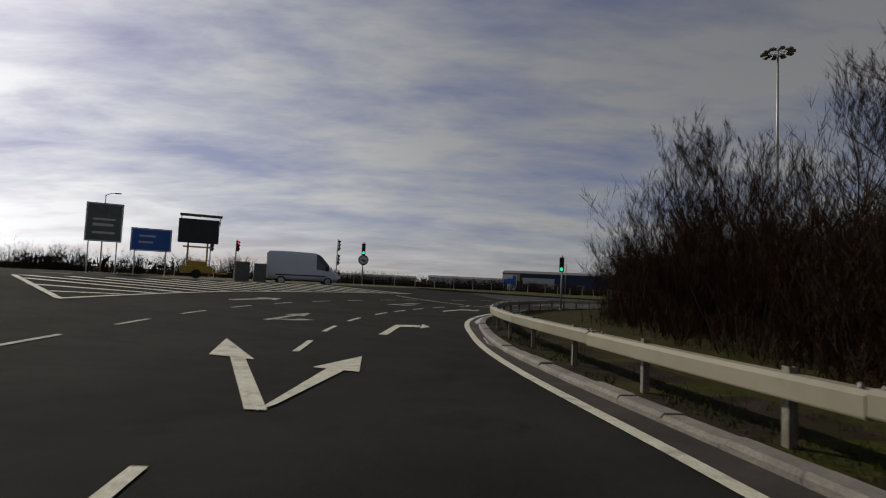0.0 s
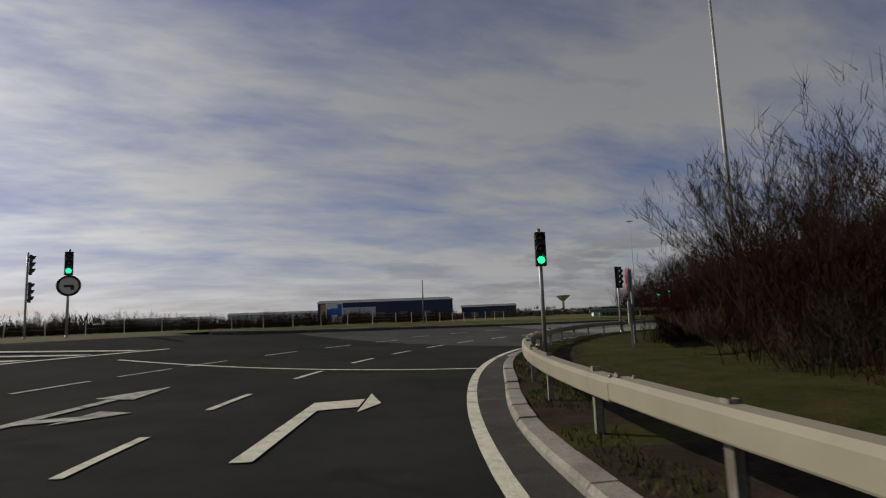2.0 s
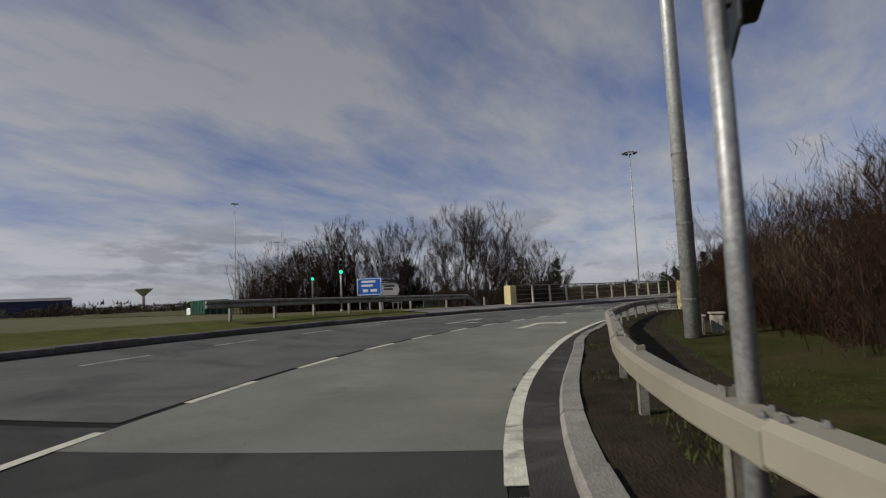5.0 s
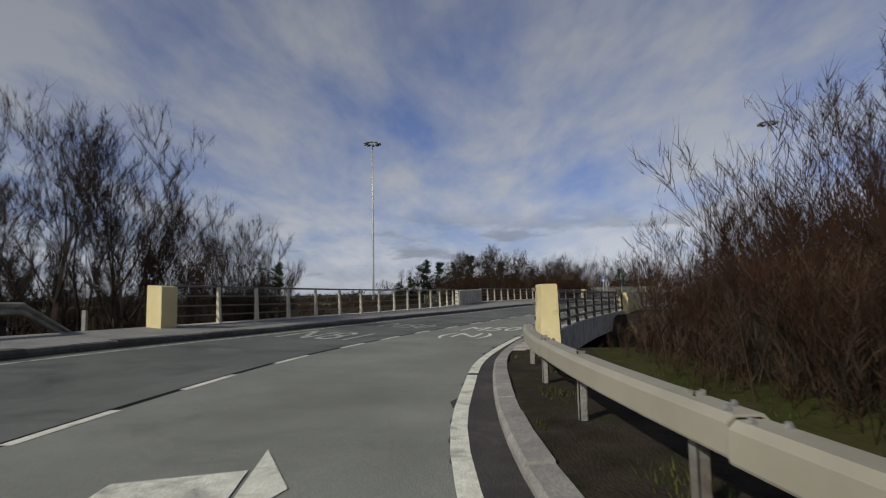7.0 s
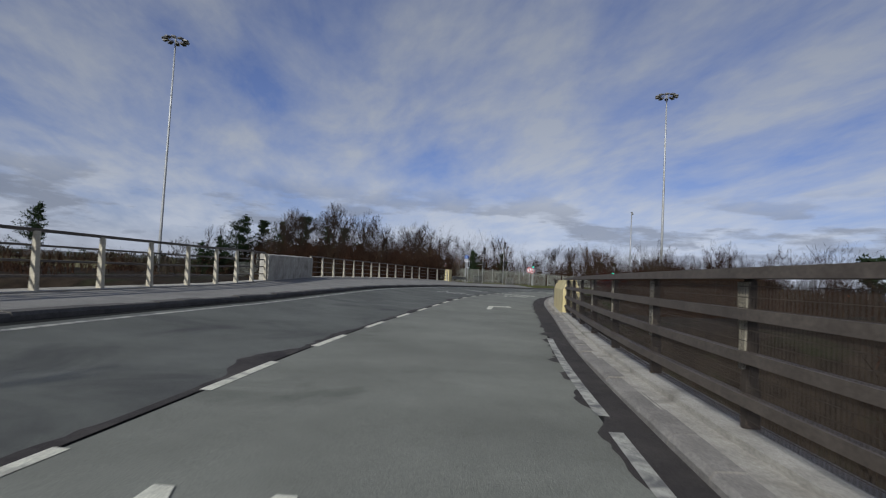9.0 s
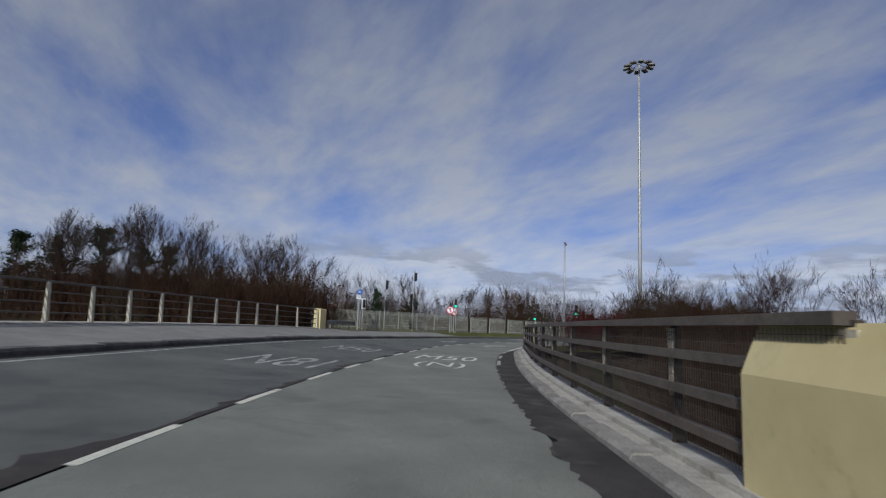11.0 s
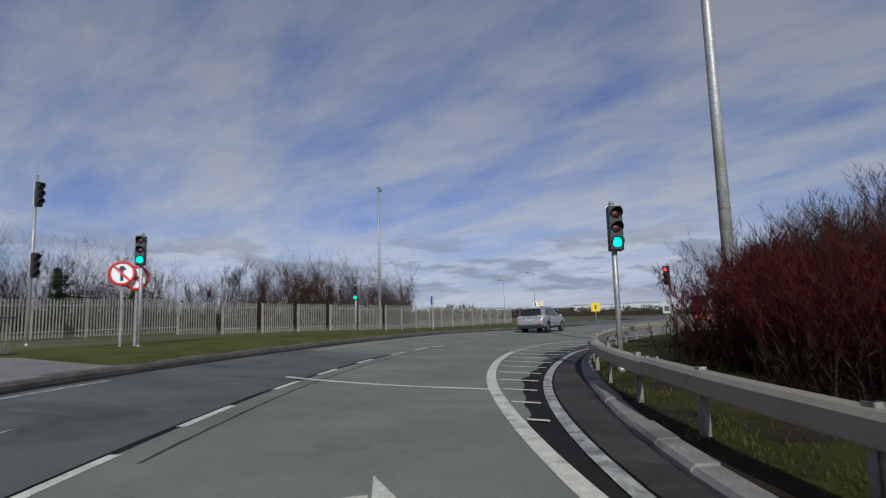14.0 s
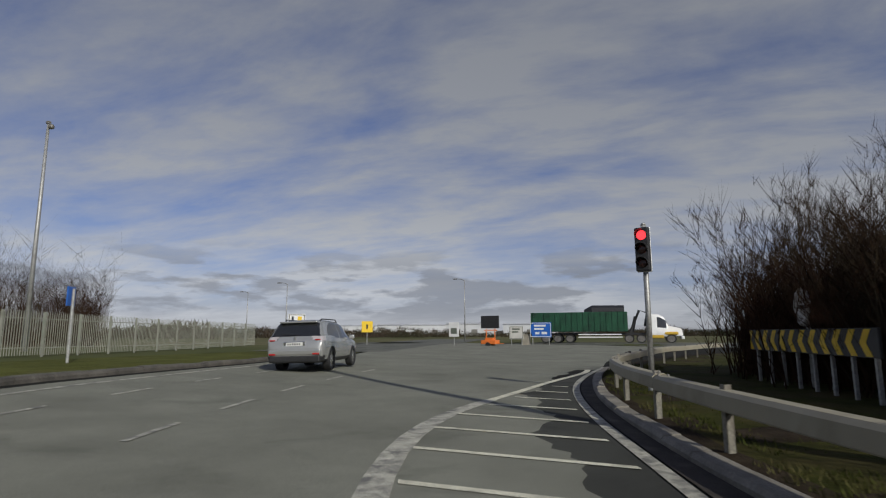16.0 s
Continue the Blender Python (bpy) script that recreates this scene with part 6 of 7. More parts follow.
# ---- palisade fence ----
def palisade(points):
    base = thing("palisade_fence", "grey galvanised steel palisade fence round a yard", "fence")
    pale = bmesh.new()
    n = 16
    for k in range(n):
        x = 2.7 * k / n + 0.05
        v0 = [pale.verts.new(q) for q in ((x, 0, 0.1), (x + 0.035, -0.02, 0.1), (x + 0.07, 0, 0.1))]
        v1 = [pale.verts.new(q) for q in ((x, 0, 2.25), (x + 0.035, -0.02, 2.4), (x + 0.07, 0, 2.25))]
        pale.faces.new((v0[0], v0[1], v1[1], v1[0])), pale.faces.new((v0[1], v0[2], v1[2], v1[1]))
    pm = mesh("pale_panel", pale, M["palisade"])
    rms = []
    for z in (0.45, 1.95):
        rail = bmesh.new()
        box(rail, 0, 0.01, z, 2.75, 0.05, z + 0.05)
        rms.append(mesh("rail", rail, M["palisade"]))
    post = bmesh.new()
    box(post, -0.05, 0.02, -0.3, 0.05, 0.12, 2.35)
    qm = mesh("post", post, M["palisade"])
    for a, b in zip(points, points[1:]):
        a, b = Vector(a), Vector(b)
        k = max(1, int((b - a).length / 2.75))
        ang = math.degrees(math.atan2((b - a).y, (b - a).x))
        for i in range(k):
            p = a.lerp(b, i / k)
            for nm, me in (("pale_panel", pm), ("rail", rms[0]), ("rail", rms[1]), ("post", qm)):
                ob = new(nm, me)
                ob.parent = base
                ob.matrix_basis = pose(p.x, p.y, ground_z(p.x, p.y), 0, 0, ang)
                if nm == "pale_panel":
                    tagged(ob, kind="stuff")


palisade([(120, 62), (141, 36), (145, 5), (145, -14), (154, -47)])


def field_fence(points, label):
    base = thing("wire_fence", label, "fence")
    post = bmesh.new()
    tube(post, [(0, 0, -0.2), (0, 0, 1.15)], [0.045, 0.04], 6)
    pm = mesh("post", post, M["rail_post"])
    for a, b in zip(points, points[1:]):
        a, b = Vector(a), Vector(b)
        k = int((b - a).length / 2.6)
        bm = bmesh.new()
        for i in range(k):
            p, q = a.lerp(b, i / k), a.lerp(b, (i + 1) / k)
            ob = new("post", pm)
            ob.parent = base
            ob.matrix_basis = pose(p.x, p.y, ground_z(p.x, p.y), rngp.uniform(-3, 3), rngp.uniform(-3, 3), 0)
            for z in (0.5, 0.8, 1.08):
                tube(bm, [(p.x, p.y, ground_z(p.x, p.y) + z), (q.x, q.y, ground_z(q.x, q.y) + z)], [0.008, 0.008], 3, False)
        part("wire", bm, M["steel_dark"], base)


field_fence([(-40, 75), (-8, 72), (10, 76), (32, 92)], "weathered post and wire fence before the fields")


def guard_rail(label, a, b, h=1.05):
    a, b = Vector(a), Vector(b)
    d = b - a
    g = max(ground_z(a.x, a.y), 0.4)
    foot = min(-0.2, ground_z(b.x, b.y) - g - 0.3)
    base = thing("guard_rail", label, "railing", pose(a.x, a.y, g, 0, 0, math.degrees(math.atan2(d.y, d.x))), "pedestrian railings")
    w = d.length
    for z in (0.12, h):
        bm = bmesh.new()
        tube(bm, [(0, 0, z), (w, 0, z)], [0.03, 0.03], 6)
        part("rail", bm, M["steel_dark"], base)
    for k in range(int(w / 1.9) + 1):
        bm = bmesh.new()
        tube(bm, [(min(k * 1.9, w), 0, foot), (min(k * 1.9, w), 0, h)], [0.028, 0.028], 6)
        part("post", bm, M["steel_dark"], base)
    bm = bmesh.new()
    for k in range(int(w / 0.11)):
        tube(bm, [(0.11 * k, 0, 0.12), (0.11 * k, 0, h)], [0.011, 0.011], 4, False)
    tagged(part("infill", bm, M["steel_dark"], base), kind="stuff")


guard_rail("grey pedestrian guard rail at the crossing", (119.7, 25.7), (121.6, 23.8))
guard_rail("grey pedestrian guard rail at the crossing", (122.5, 19.8), (124.2, 17.8))
guard_rail("grey pedestrian guard rail at the crossing", (48.2, 68.8), (51.5, 68.2))


def simple_barrier(points, label):
    """Outer crash barrier on short posts."""
    base = thing("crash_barrier", label, "crash barrier", group="roadside barriers")
    for a, b in zip(points, points[1:]):
        bm = bmesh.new()
        za, zb = ground_z(*a) + 0.1, ground_z(*b) + 0.1
        n = Vector((b[1] - a[1], a[0] - b[0])).normalized()
        wave = ((0.0, 0.73), (0.07, 0.70), (0.07, 0.64), (0.01, 0.58), (0.07, 0.52), (0.07, 0.46), (0.0, 0.43), (-0.02, 0.46), (-0.02, 0.70))
        rows = [[bm.verts.new((p[0] + n.x * (o + 0.07), p[1] + n.y * (o + 0.07), z + h)) for o, h in wave] for p, z in ((a, za), (b, zb))]
        for i in range(len(wave)):
            bm.faces.new((rows[0][i - 1], rows[0][i], rows[1][i], rows[1][i - 1]))
        bm.faces.new(rows[0][::-1])
        bm.faces.new(rows[1])
        bmesh.ops.recalc_face_normals(bm, faces=bm.faces)
        # shade on the beam is put into its colour, darker than plain steel
        part("beam", bm, M["post_shaded_beam"], base)
        k = max(1, int((Vector(b) - Vector(a)).length / 2.4))
        for i in range(k):
            f = (i + 0.5) / k
            x, y = a[0] + (b[0] - a[0]) * f, a[1] + (b[1] - a[1]) * f
            bm = bmesh.new()
            box(bm, x - 0.05, y - 0.05, za - 0.3, x + 0.05, y + 0.05, za + 0.5)
            part("post", bm, M["post_shaded_beam"], base)


pts = [tuple(at(s, foot_o(s) - 0.5)[:2]) for s in (70, 74, 78, 82, 85.2, 88.2)]
simple_barrier(pts, "grey crash barrier behind the outer footpath")
pts = [tuple(at(156.3, foot_o(156.3))[:2]), (115.6, 29.6), (119.6, 26.9)]
simple_barrier(pts, "grey crash barrier behind the outer footpath")


# ---- vehicles ----
def section(hw, z0, zb, hr, zr):
    """Half section of a car body from the floor's middle, round the flank, to the roof's middle."""
    return [(0, z0), (hw * 0.80, z0), (hw * 0.94, z0 + 0.06), (hw * 0.99, z0 + 0.22), (hw, z0 + 0.40), (hw * 0.985, zb - 0.10), (hw * 0.955, zb),
            (hr + (hw * 0.955 - hr) * 0.62, zb + (zr - zb) * 0.40), (hr + (hw * 0.955 - hr) * 0.22, zb + (zr - zb) * 0.78), (hr * 0.94, zr - 0.045), (hr * 0.6, zr - 0.008), (0, zr)]


def loft(stations, rows, skip=()):
    ys = np.array([s[0] for s in stations])
    val = np.array([s[1:] for s in stations])
    fine = np.linspace(ys[0], ys[-1], rows)
    sm = np.array([[np.interp(y, ys, val[:, k]) for k in range(val.shape[1])] for y in fine])
    k = np.array([0.25, 0.5, 0.25])
    inner = sm.copy()
    for c in range(sm.shape[1]):
        inner[1:-1, c] = np.convolve(sm[:, c], k, mode="valid")
    return [(y, section(*v)) for y, v in zip(fine, inner)]


def shell(secs, want, push=0.0, ends=False):
    """Faces of the loft for which want(y, row) holds, mirrored; push moves them outwards."""
    bm = bmesh.new()
    vs = {}

    def vert(i, r, side):
        key = (i, r, side)
        if key not in vs:
            y, sec = secs[i]
            x, z = sec[r]
            vs[key] = bm.verts.new((side * (x + (push if x > 0.01 else 0)), y, z + (push if r > 8 else 0)))
        return vs[key]

    for i in range(len(secs) - 1):
        for r in range(len(secs[0][1]) - 1):
            if want((secs[i][0] + secs[i + 1][0]) / 2, r):
                for side in (1, -1):
                    bm.faces.new((vert(i, r, side), vert(i + 1, r, side), vert(i + 1, r + 1, side), vert(i, r + 1, side)))
    if ends:
        for i in (0, len(secs) - 1):
            for r in range(len(secs[0][1]) - 1):
                a, b, c, d = vert(i, r, 1), vert(i, r + 1, 1), vert(i, r + 1, -1), vert(i, r, -1)
                if r == 0 or r == len(secs[0][1]) - 2:
                    f = [q for n, q in enumerate((a, b, c, d)) if True]
                bm.faces.new((a, b, c, d))
    bmesh.ops.remove_doubles(bm, verts=bm.verts, dist=0.0005)
    return bm


def wheel(base, x, y, r, w, rim="chrome"):
    bm = bmesh.new()
    prof = [(r - 0.11, -w / 2), (r - 0.02, -w / 2), (r, -w / 2 + 0.03), (r, w / 2 - 0.03), (r - 0.02, w / 2), (r - 0.11, w / 2)]
    last = None
    for k in range(25):
        a = 2 * math.pi * k / 24
        row = [bm.verts.new((q, p * math.cos(a), p * math.sin(a))) for p, q in prof]
        if last:
            quads(bm, last, row)
        last = row
    bmesh.ops.remove_doubles(bm, verts=bm.verts, dist=0.001)
    tyre = part("wheel", bm, M["rubber"], base, smooth=False)
    tyre.matrix_basis = pose(x, y, r)
    bm = bmesh.new()
    side = 1 if x > 0 else -1
    tube(bm, [(side * (w / 2 - 0.06), 0, 0), (side * (w / 2 - 0.05), 0, 0)], [r - 0.11, r - 0.11], 20)
    for k in range(6):
        a = math.pi * 2 * k / 6
        m = Matrix.Translation((side * (w / 2 - 0.035), 0, 0)) @ Matrix.Rotation(a, 4, "X")
        box(bm, -0.012, -0.035, 0.03, 0.012, 0.035, r - 0.12, m)
    tube(bm, [(side * (w / 2 - 0.05), 0, 0), (side * (w / 2 - 0.01), 0, 0)], [0.06, 0.05], 12)
    part("rim", bm, M[rim], tyre, "alloy rim" if rim == "chrome" else "")


def suv(m):
    base = thing("car", "silver five-door SUV with dark tinted glass on the road", "car", m)
    stations = [(-2.42, 0.74, 0.50, 0.74, 0.60, 0.80), (-2.40, 0.86, 0.42, 0.82, 0.70, 0.90), (-2.36, 0.905, 0.34, 0.97, 0.77, 1.02), (-2.31, 0.92, 0.30, 1.05, 0.77, 1.11),
                (-2.22, 0.922, 0.29, 1.08, 0.76, 1.22), (-2.08, 0.922, 0.28, 1.09, 0.72, 1.43), (-1.96, 0.922, 0.28, 1.09, 0.68, 1.60), (-1.80, 0.922, 0.28, 1.085, 0.66, 1.655),
                (-0.9, 0.922, 0.27, 1.06, 0.64, 1.69), (0.1, 0.92, 0.27, 1.03, 0.63, 1.665), (0.5, 0.915, 0.27, 1.015, 0.62, 1.60), (1.25, 0.905, 0.28, 0.99, 0.68, 1.10),
                (1.8, 0.885, 0.30, 0.92, 0.66, 0.99), (2.2, 0.80, 0.36, 0.80, 0.58, 0.86), (2.36, 0.62, 0.46, 0.66, 0.48, 0.70)]
    ys, val = np.array([s[0] for s in stations]), np.array([s[1:] for s in stations])
    fine = np.linspace(ys[0], ys[-1], 150)
    sm = np.array([np.interp(fine, ys, val[:, k]) for k in range(5)]).T
    for _ in range(2):
        sm[1:-1] = 0.25 * sm[:-2] + 0.5 * sm[1:-1] + 0.25 * sm[2:]

    def ribs(hw, z0, zb, hr, zr):
        """Half section, floor's middle to roof's middle, in small steps."""
        h, g, top = zb - z0, hw * 0.955, zr - zb
        pts = [(0, z0), (hw * 0.82, z0), (hw * 0.94, z0 + 0.08 * h), (hw * 0.99, z0 + 0.28 * h), (hw, z0 + 0.55 * h), (hw * 0.985, z0 + 0.86 * h), (g, zb),
               (hr + (g - hr) * 0.62, zb + top * 0.40), (hr + (g - hr) * 0.24, zb + top * 0.78), (hr * 0.92, zr - 0.08 * top), (hr * 0.6, zr - 0.015 * top), (0, zr)]
        k = np.arange(len(pts))
        q = np.arange(0, len(pts) - 0.99, 0.25)
        return np.interp(q, k, [p[0] for p in pts]), np.interp(q, k, [p[1] for p in pts])

    secs = [(y, *ribs(*v)) for y, v in zip(fine, sm)]
    arch_y = (-1.36, 1.36)

    def window_top(y):
        return float(np.interp(y, (-1.66, -1.6, -1.45, -1.2, -0.8, -0.2, 0.2, 0.55, 1.06), (1.14, 1.27, 1.41, 1.51, 1.565, 1.58, 1.545, 1.40, 1.03)))

    def kind_of(x, y, z):
        ax = abs(x)
        side = "r" if x > 0 else "l"
        for i, yw in enumerate(arch_y):
            if ax > 0.5 and math.hypot(y - yw, z - 0.36) < 0.425:
                return "wheel_arch", "%s%d" % (side, i)
        if y < -1.93 and z > 1.125 and ax < np.interp(z, (1.12, 1.58), (0.80, 0.655)) and z < 1.62:
            return "rear_window", ""
        if 0.5 < y < 1.2 and z > 1.05 and ax < np.interp(z, (1.05, 1.58), (0.72, 0.56)):
            return "windscreen", ""
        if ax > 0.55 and -1.66 < y < 1.04 and np.interp(y, (-1.66, 1.04), (1.115, 1.03)) < z < window_top(y) and not -0.38 < y < -0.30:
            return "side_window", side
        if y < -2.0 and ax > np.interp(z, (0.95, 1.13), (0.66, 0.52)) and 0.965 < z < 1.115 - 0.10 * max(0, -2.0 - y - 0.3):
            return "tail_lamp", side
        if z < 0.40 or (y < -2.1 and z < 0.50) or (y > 2.0 and z < 0.5):
            return "cladding", ""
        return "body", ""

    faces = collections.defaultdict(list)
    nr = len(secs[0][1])
    for i in range(len(secs) - 1):
        for r in range(nr - 1):
            for side in (1, -1):
                cell = [(i, r), (i + 1, r), (i + 1, r + 1), (i, r + 1)]
                c = np.mean([(side * secs[a][1][b], secs[a][0], secs[a][2][b]) for a, b in cell], axis=0)
                faces[kind_of(*c)].append((side, cell))
    for i in (0, len(secs) - 1):
        for r in range(nr - 1):
            for side in (1, -1):
                faces[("cladding", "") if secs[i][2][r] < 0.50 else ("body", "")].append((side, [(i, r), (i, r + 1), None]))

    def skin(cells, push):
        bm = bmesh.new()
        vs = {}

        def vert(side, key):
            a, b = key
            x, y, z = secs[a][1][b], secs[a][0], secs[a][2][b]
            tag = (side if x > 0.001 else 0, a, b)
            if tag not in vs:
                n = Vector((x / 0.92, y / 2.4 if abs(y) > 1.9 else 0, (z - 0.9) / 0.9)).normalized()
                vs[tag] = bm.verts.new((side * (x + push * n.x), y + push * n.y, z + push * n.z))
            return vs[tag]
        for side, cell in cells:
            if cell[-1] is None:
                y, zm = secs[cell[0][0]][0], 0.62
                tag = ("mid", cell[0][0])
                if tag not in vs:
                    vs[tag] = bm.verts.new((0, y + math.copysign(0.012, y), zm))
                ring = [vert(side, cell[0]), vert(side, cell[1]), vs[tag]]
            else:
                ring = [vert(side, k) for k in cell]
            if len(set(ring)) == len(ring):
                try:
                    bm.faces.new(ring)
                except ValueError:
                    pass
        return bm

    looks = {"body": ("silver", "silver metallic paint", 0), "rear_window": ("glass", "dark tinted rear glass", 0.004), "windscreen": ("glass", "", 0.002), "side_window": ("glass", "dark tinted side glass", 0.002),
             "wheel_arch": ("black", "dark wheel arch", -0.05), "cladding": ("black", "dark grey lower cladding", 0), "tail_lamp": ("lamp_clear", "clear wrap-around tail lamp", 0.014)}
    lamps = []
    for (nm, _), cells in faces.items():
        mt, lab, push = looks[nm]
        ob = part(nm, skin(cells, push), M[mt], base, lab, True)
        if nm == "tail_lamp":
            lamps.append(ob)
    for sx, lamp in zip((1, -1), sorted(lamps, key=lambda o: -o.data.vertices[0].co.x)):
        bm = bmesh.new()
        rbox(bm, min(sx * 0.66, sx * 0.84), -2.385, 0.985, max(sx * 0.66, sx * 0.84), -2.30, 1.03, 0.015, 1)
        part("red_lens", bm, M["tail"], lamp, "red lens")
        bm = bmesh.new()
        rbox(bm, min(sx * 0.60, sx * 0.82), -2.462, 0.545, max(sx * 0.60, sx * 0.82), -2.40, 0.60, 0.012, 1)
        part("reflector", bm, M["tail"], base, "red bumper reflector")
        bm = bmesh.new()
        rbox(bm, min(sx * 0.90, sx * 1.10), 0.74, 0.99, max(sx * 0.90, sx * 1.10), 0.90, 1.15, 0.05)
        part("door_mirror", bm, M["silver"], base)
        bm = bmesh.new()
        tube(bm, [(sx * 0.59, -1.70, 1.61), (sx * 0.60, -1.5, 1.68), (sx * 0.60, 0.0, 1.68), (sx * 0.58, 0.25, 1.60)], [0.02] * 4, 6)
        part("roof_rail", bm, M["black"], base, "dark roof rail")
        for y in (-0.95, 0.05):
            bm = bmesh.new()
            rbox(bm, min(sx * 0.90, sx * 0.945), y - 0.11, 0.905, max(sx * 0.90, sx * 0.945), y + 0.11, 0.94, 0.012, 1)
            part("door_handle", bm, M["silver"], base)
        bm = bmesh.new()
        rbox(bm, min(sx * 0.905, sx * 0.935), -0.95, 0.60, max(sx * 0.905, sx * 0.935), 0.92, 0.64, 0.01, 1)
        part("side_moulding", bm, M["silver"], base)
    bm = bmesh.new()
    rbox(bm, -0.86, -2.445, 0.53, 0.86, -2.34, 0.72, 0.05, 3)
    part("bumper", bm, M["silver"], base, "silver rear bumper")
    bm = bmesh.new()
    rbox(bm, -0.83, -2.435, 0.31, 0.83, -2.15, 0.535, 0.05)
    part("rear_skirt", bm, M["black"], base, "dark grey rear skirt")
    bm = bmesh.new()
    rbox(bm, -0.36, -2.41, 0.80, 0.36, -2.33, 0.965, 0.02)
    part("plate_surround", bm, M["chrome"], base, "bright plate surround")
    bm = bmesh.new()
    rbox(bm, -0.27, -2.42, 0.825, 0.27, -2.40, 0.935, 0.006, 1)
    plate = part("number_plate", bm, M["plate"], base)
    bm = bmesh.new()
    for k in range(6):
        box(bm, -0.22 + 0.075 * k, -2.425, 0.85, -0.18 + 0.075 * k, -2.418, 0.91)
    part("plate_bars", bm, M["black"], plate)
    bm = bmesh.new()
    tube(bm, [(0, -2.375, 1.055), (0, -2.355, 1.055)], [0.045, 0.045], 16)
    part("badge", bm, M["chrome"], base)
    bm = bmesh.new()
    rbox(bm, -0.62, -2.09, 1.555, 0.62, -1.86, 1.605, 0.02)
    part("spoiler", bm, M["silver"], base)
    bm = bmesh.new()
    tube(bm, [(0.1, -2.30, 1.16), (-0.45, -2.28, 1.20)], [0.012, 0.008], 5)
    part("wiper", bm, M["black"], base)
    for x in (-0.80, 0.80):
        for y in arch_y:
            wheel(base, x, y, 0.37, 0.235)
    return base


p = spot(127.0, -12.3)
suv(pose(p.x, p.y, banked_z(*along(p.x, p.y)), 0, -1.5, -169))


def van(m):
    base = thing("van", "white high-roof panel van crossing the side road", "van", m)
    st = [(-2.9, 0.93, 0.45, 1.25, 0.80, 2.55), (-2.8, 1.0, 0.40, 1.28, 0.84, 2.66), (-1.0, 1.0, 0.38, 1.28, 0.85, 2.70), (0.9, 1.0, 0.38, 1.28, 0.83, 2.66), (1.35, 1.0, 0.38, 1.25, 0.78, 2.50),
          (1.95, 0.99, 0.38, 1.2, 0.74, 1.85), (2.35, 0.98, 0.38, 1.12, 0.76, 1.28), (2.8, 0.94, 0.40, 0.95, 0.74, 1.05), (3.0, 0.84, 0.48, 0.8, 0.66, 0.9)]
    secs = loft(st, 48)

    def glass(y, r):
        return (r in (6, 7, 8) and 1.05 < y < 1.95) or (r in (8, 9, 10) and 1.55 < y < 2.3)
    part("body", shell(secs, lambda y, r: not glass(y, r), 0, True), M["van_white"], base, "plain white bodywork", True)
    part("window", shell(secs, glass, -0.004), M["glass"], base, "dark cab windows", True)
    bm = bmesh.new()
    rbox(bm, -0.92, 2.75, 0.36, 0.92, 3.06, 0.62, 0.05)
    part("bumper", bm, M["black"], base)
    for x in (-0.9, 0.9):
        bm = bmesh.new()
        rbox(bm, x * 0.85 - 0.12, 2.6, 0.78, x * 0.85 + 0.12, 2.95, 0.98, 0.05)
        part("headlamp", bm, M["chrome"], base)
        bm = bmesh.new()
        rbox(bm, min(x * 1.1, x * 1.3), 1.85, 1.2, max(x * 1.1, x * 1.3), 2.0, 1.6, 0.04)
        part("door_mirror", bm, M["black"], base)
        bm = bmesh.new()
        rbox(bm, min(x * 1.1, x * 1.125), -2.2, 0.72, max(x * 1.1, x * 1.125), 1.8, 0.82, 0.01, 1)
        part("rubbing_strip", bm, M["black"], base)
        for y in (-1.75, 1.95):
            wheel(base, x, y, 0.34, 0.22)


p = spot(-17.2, 46.0)
van(pose(p.x, p.y, p.z, 0, 0, -72))


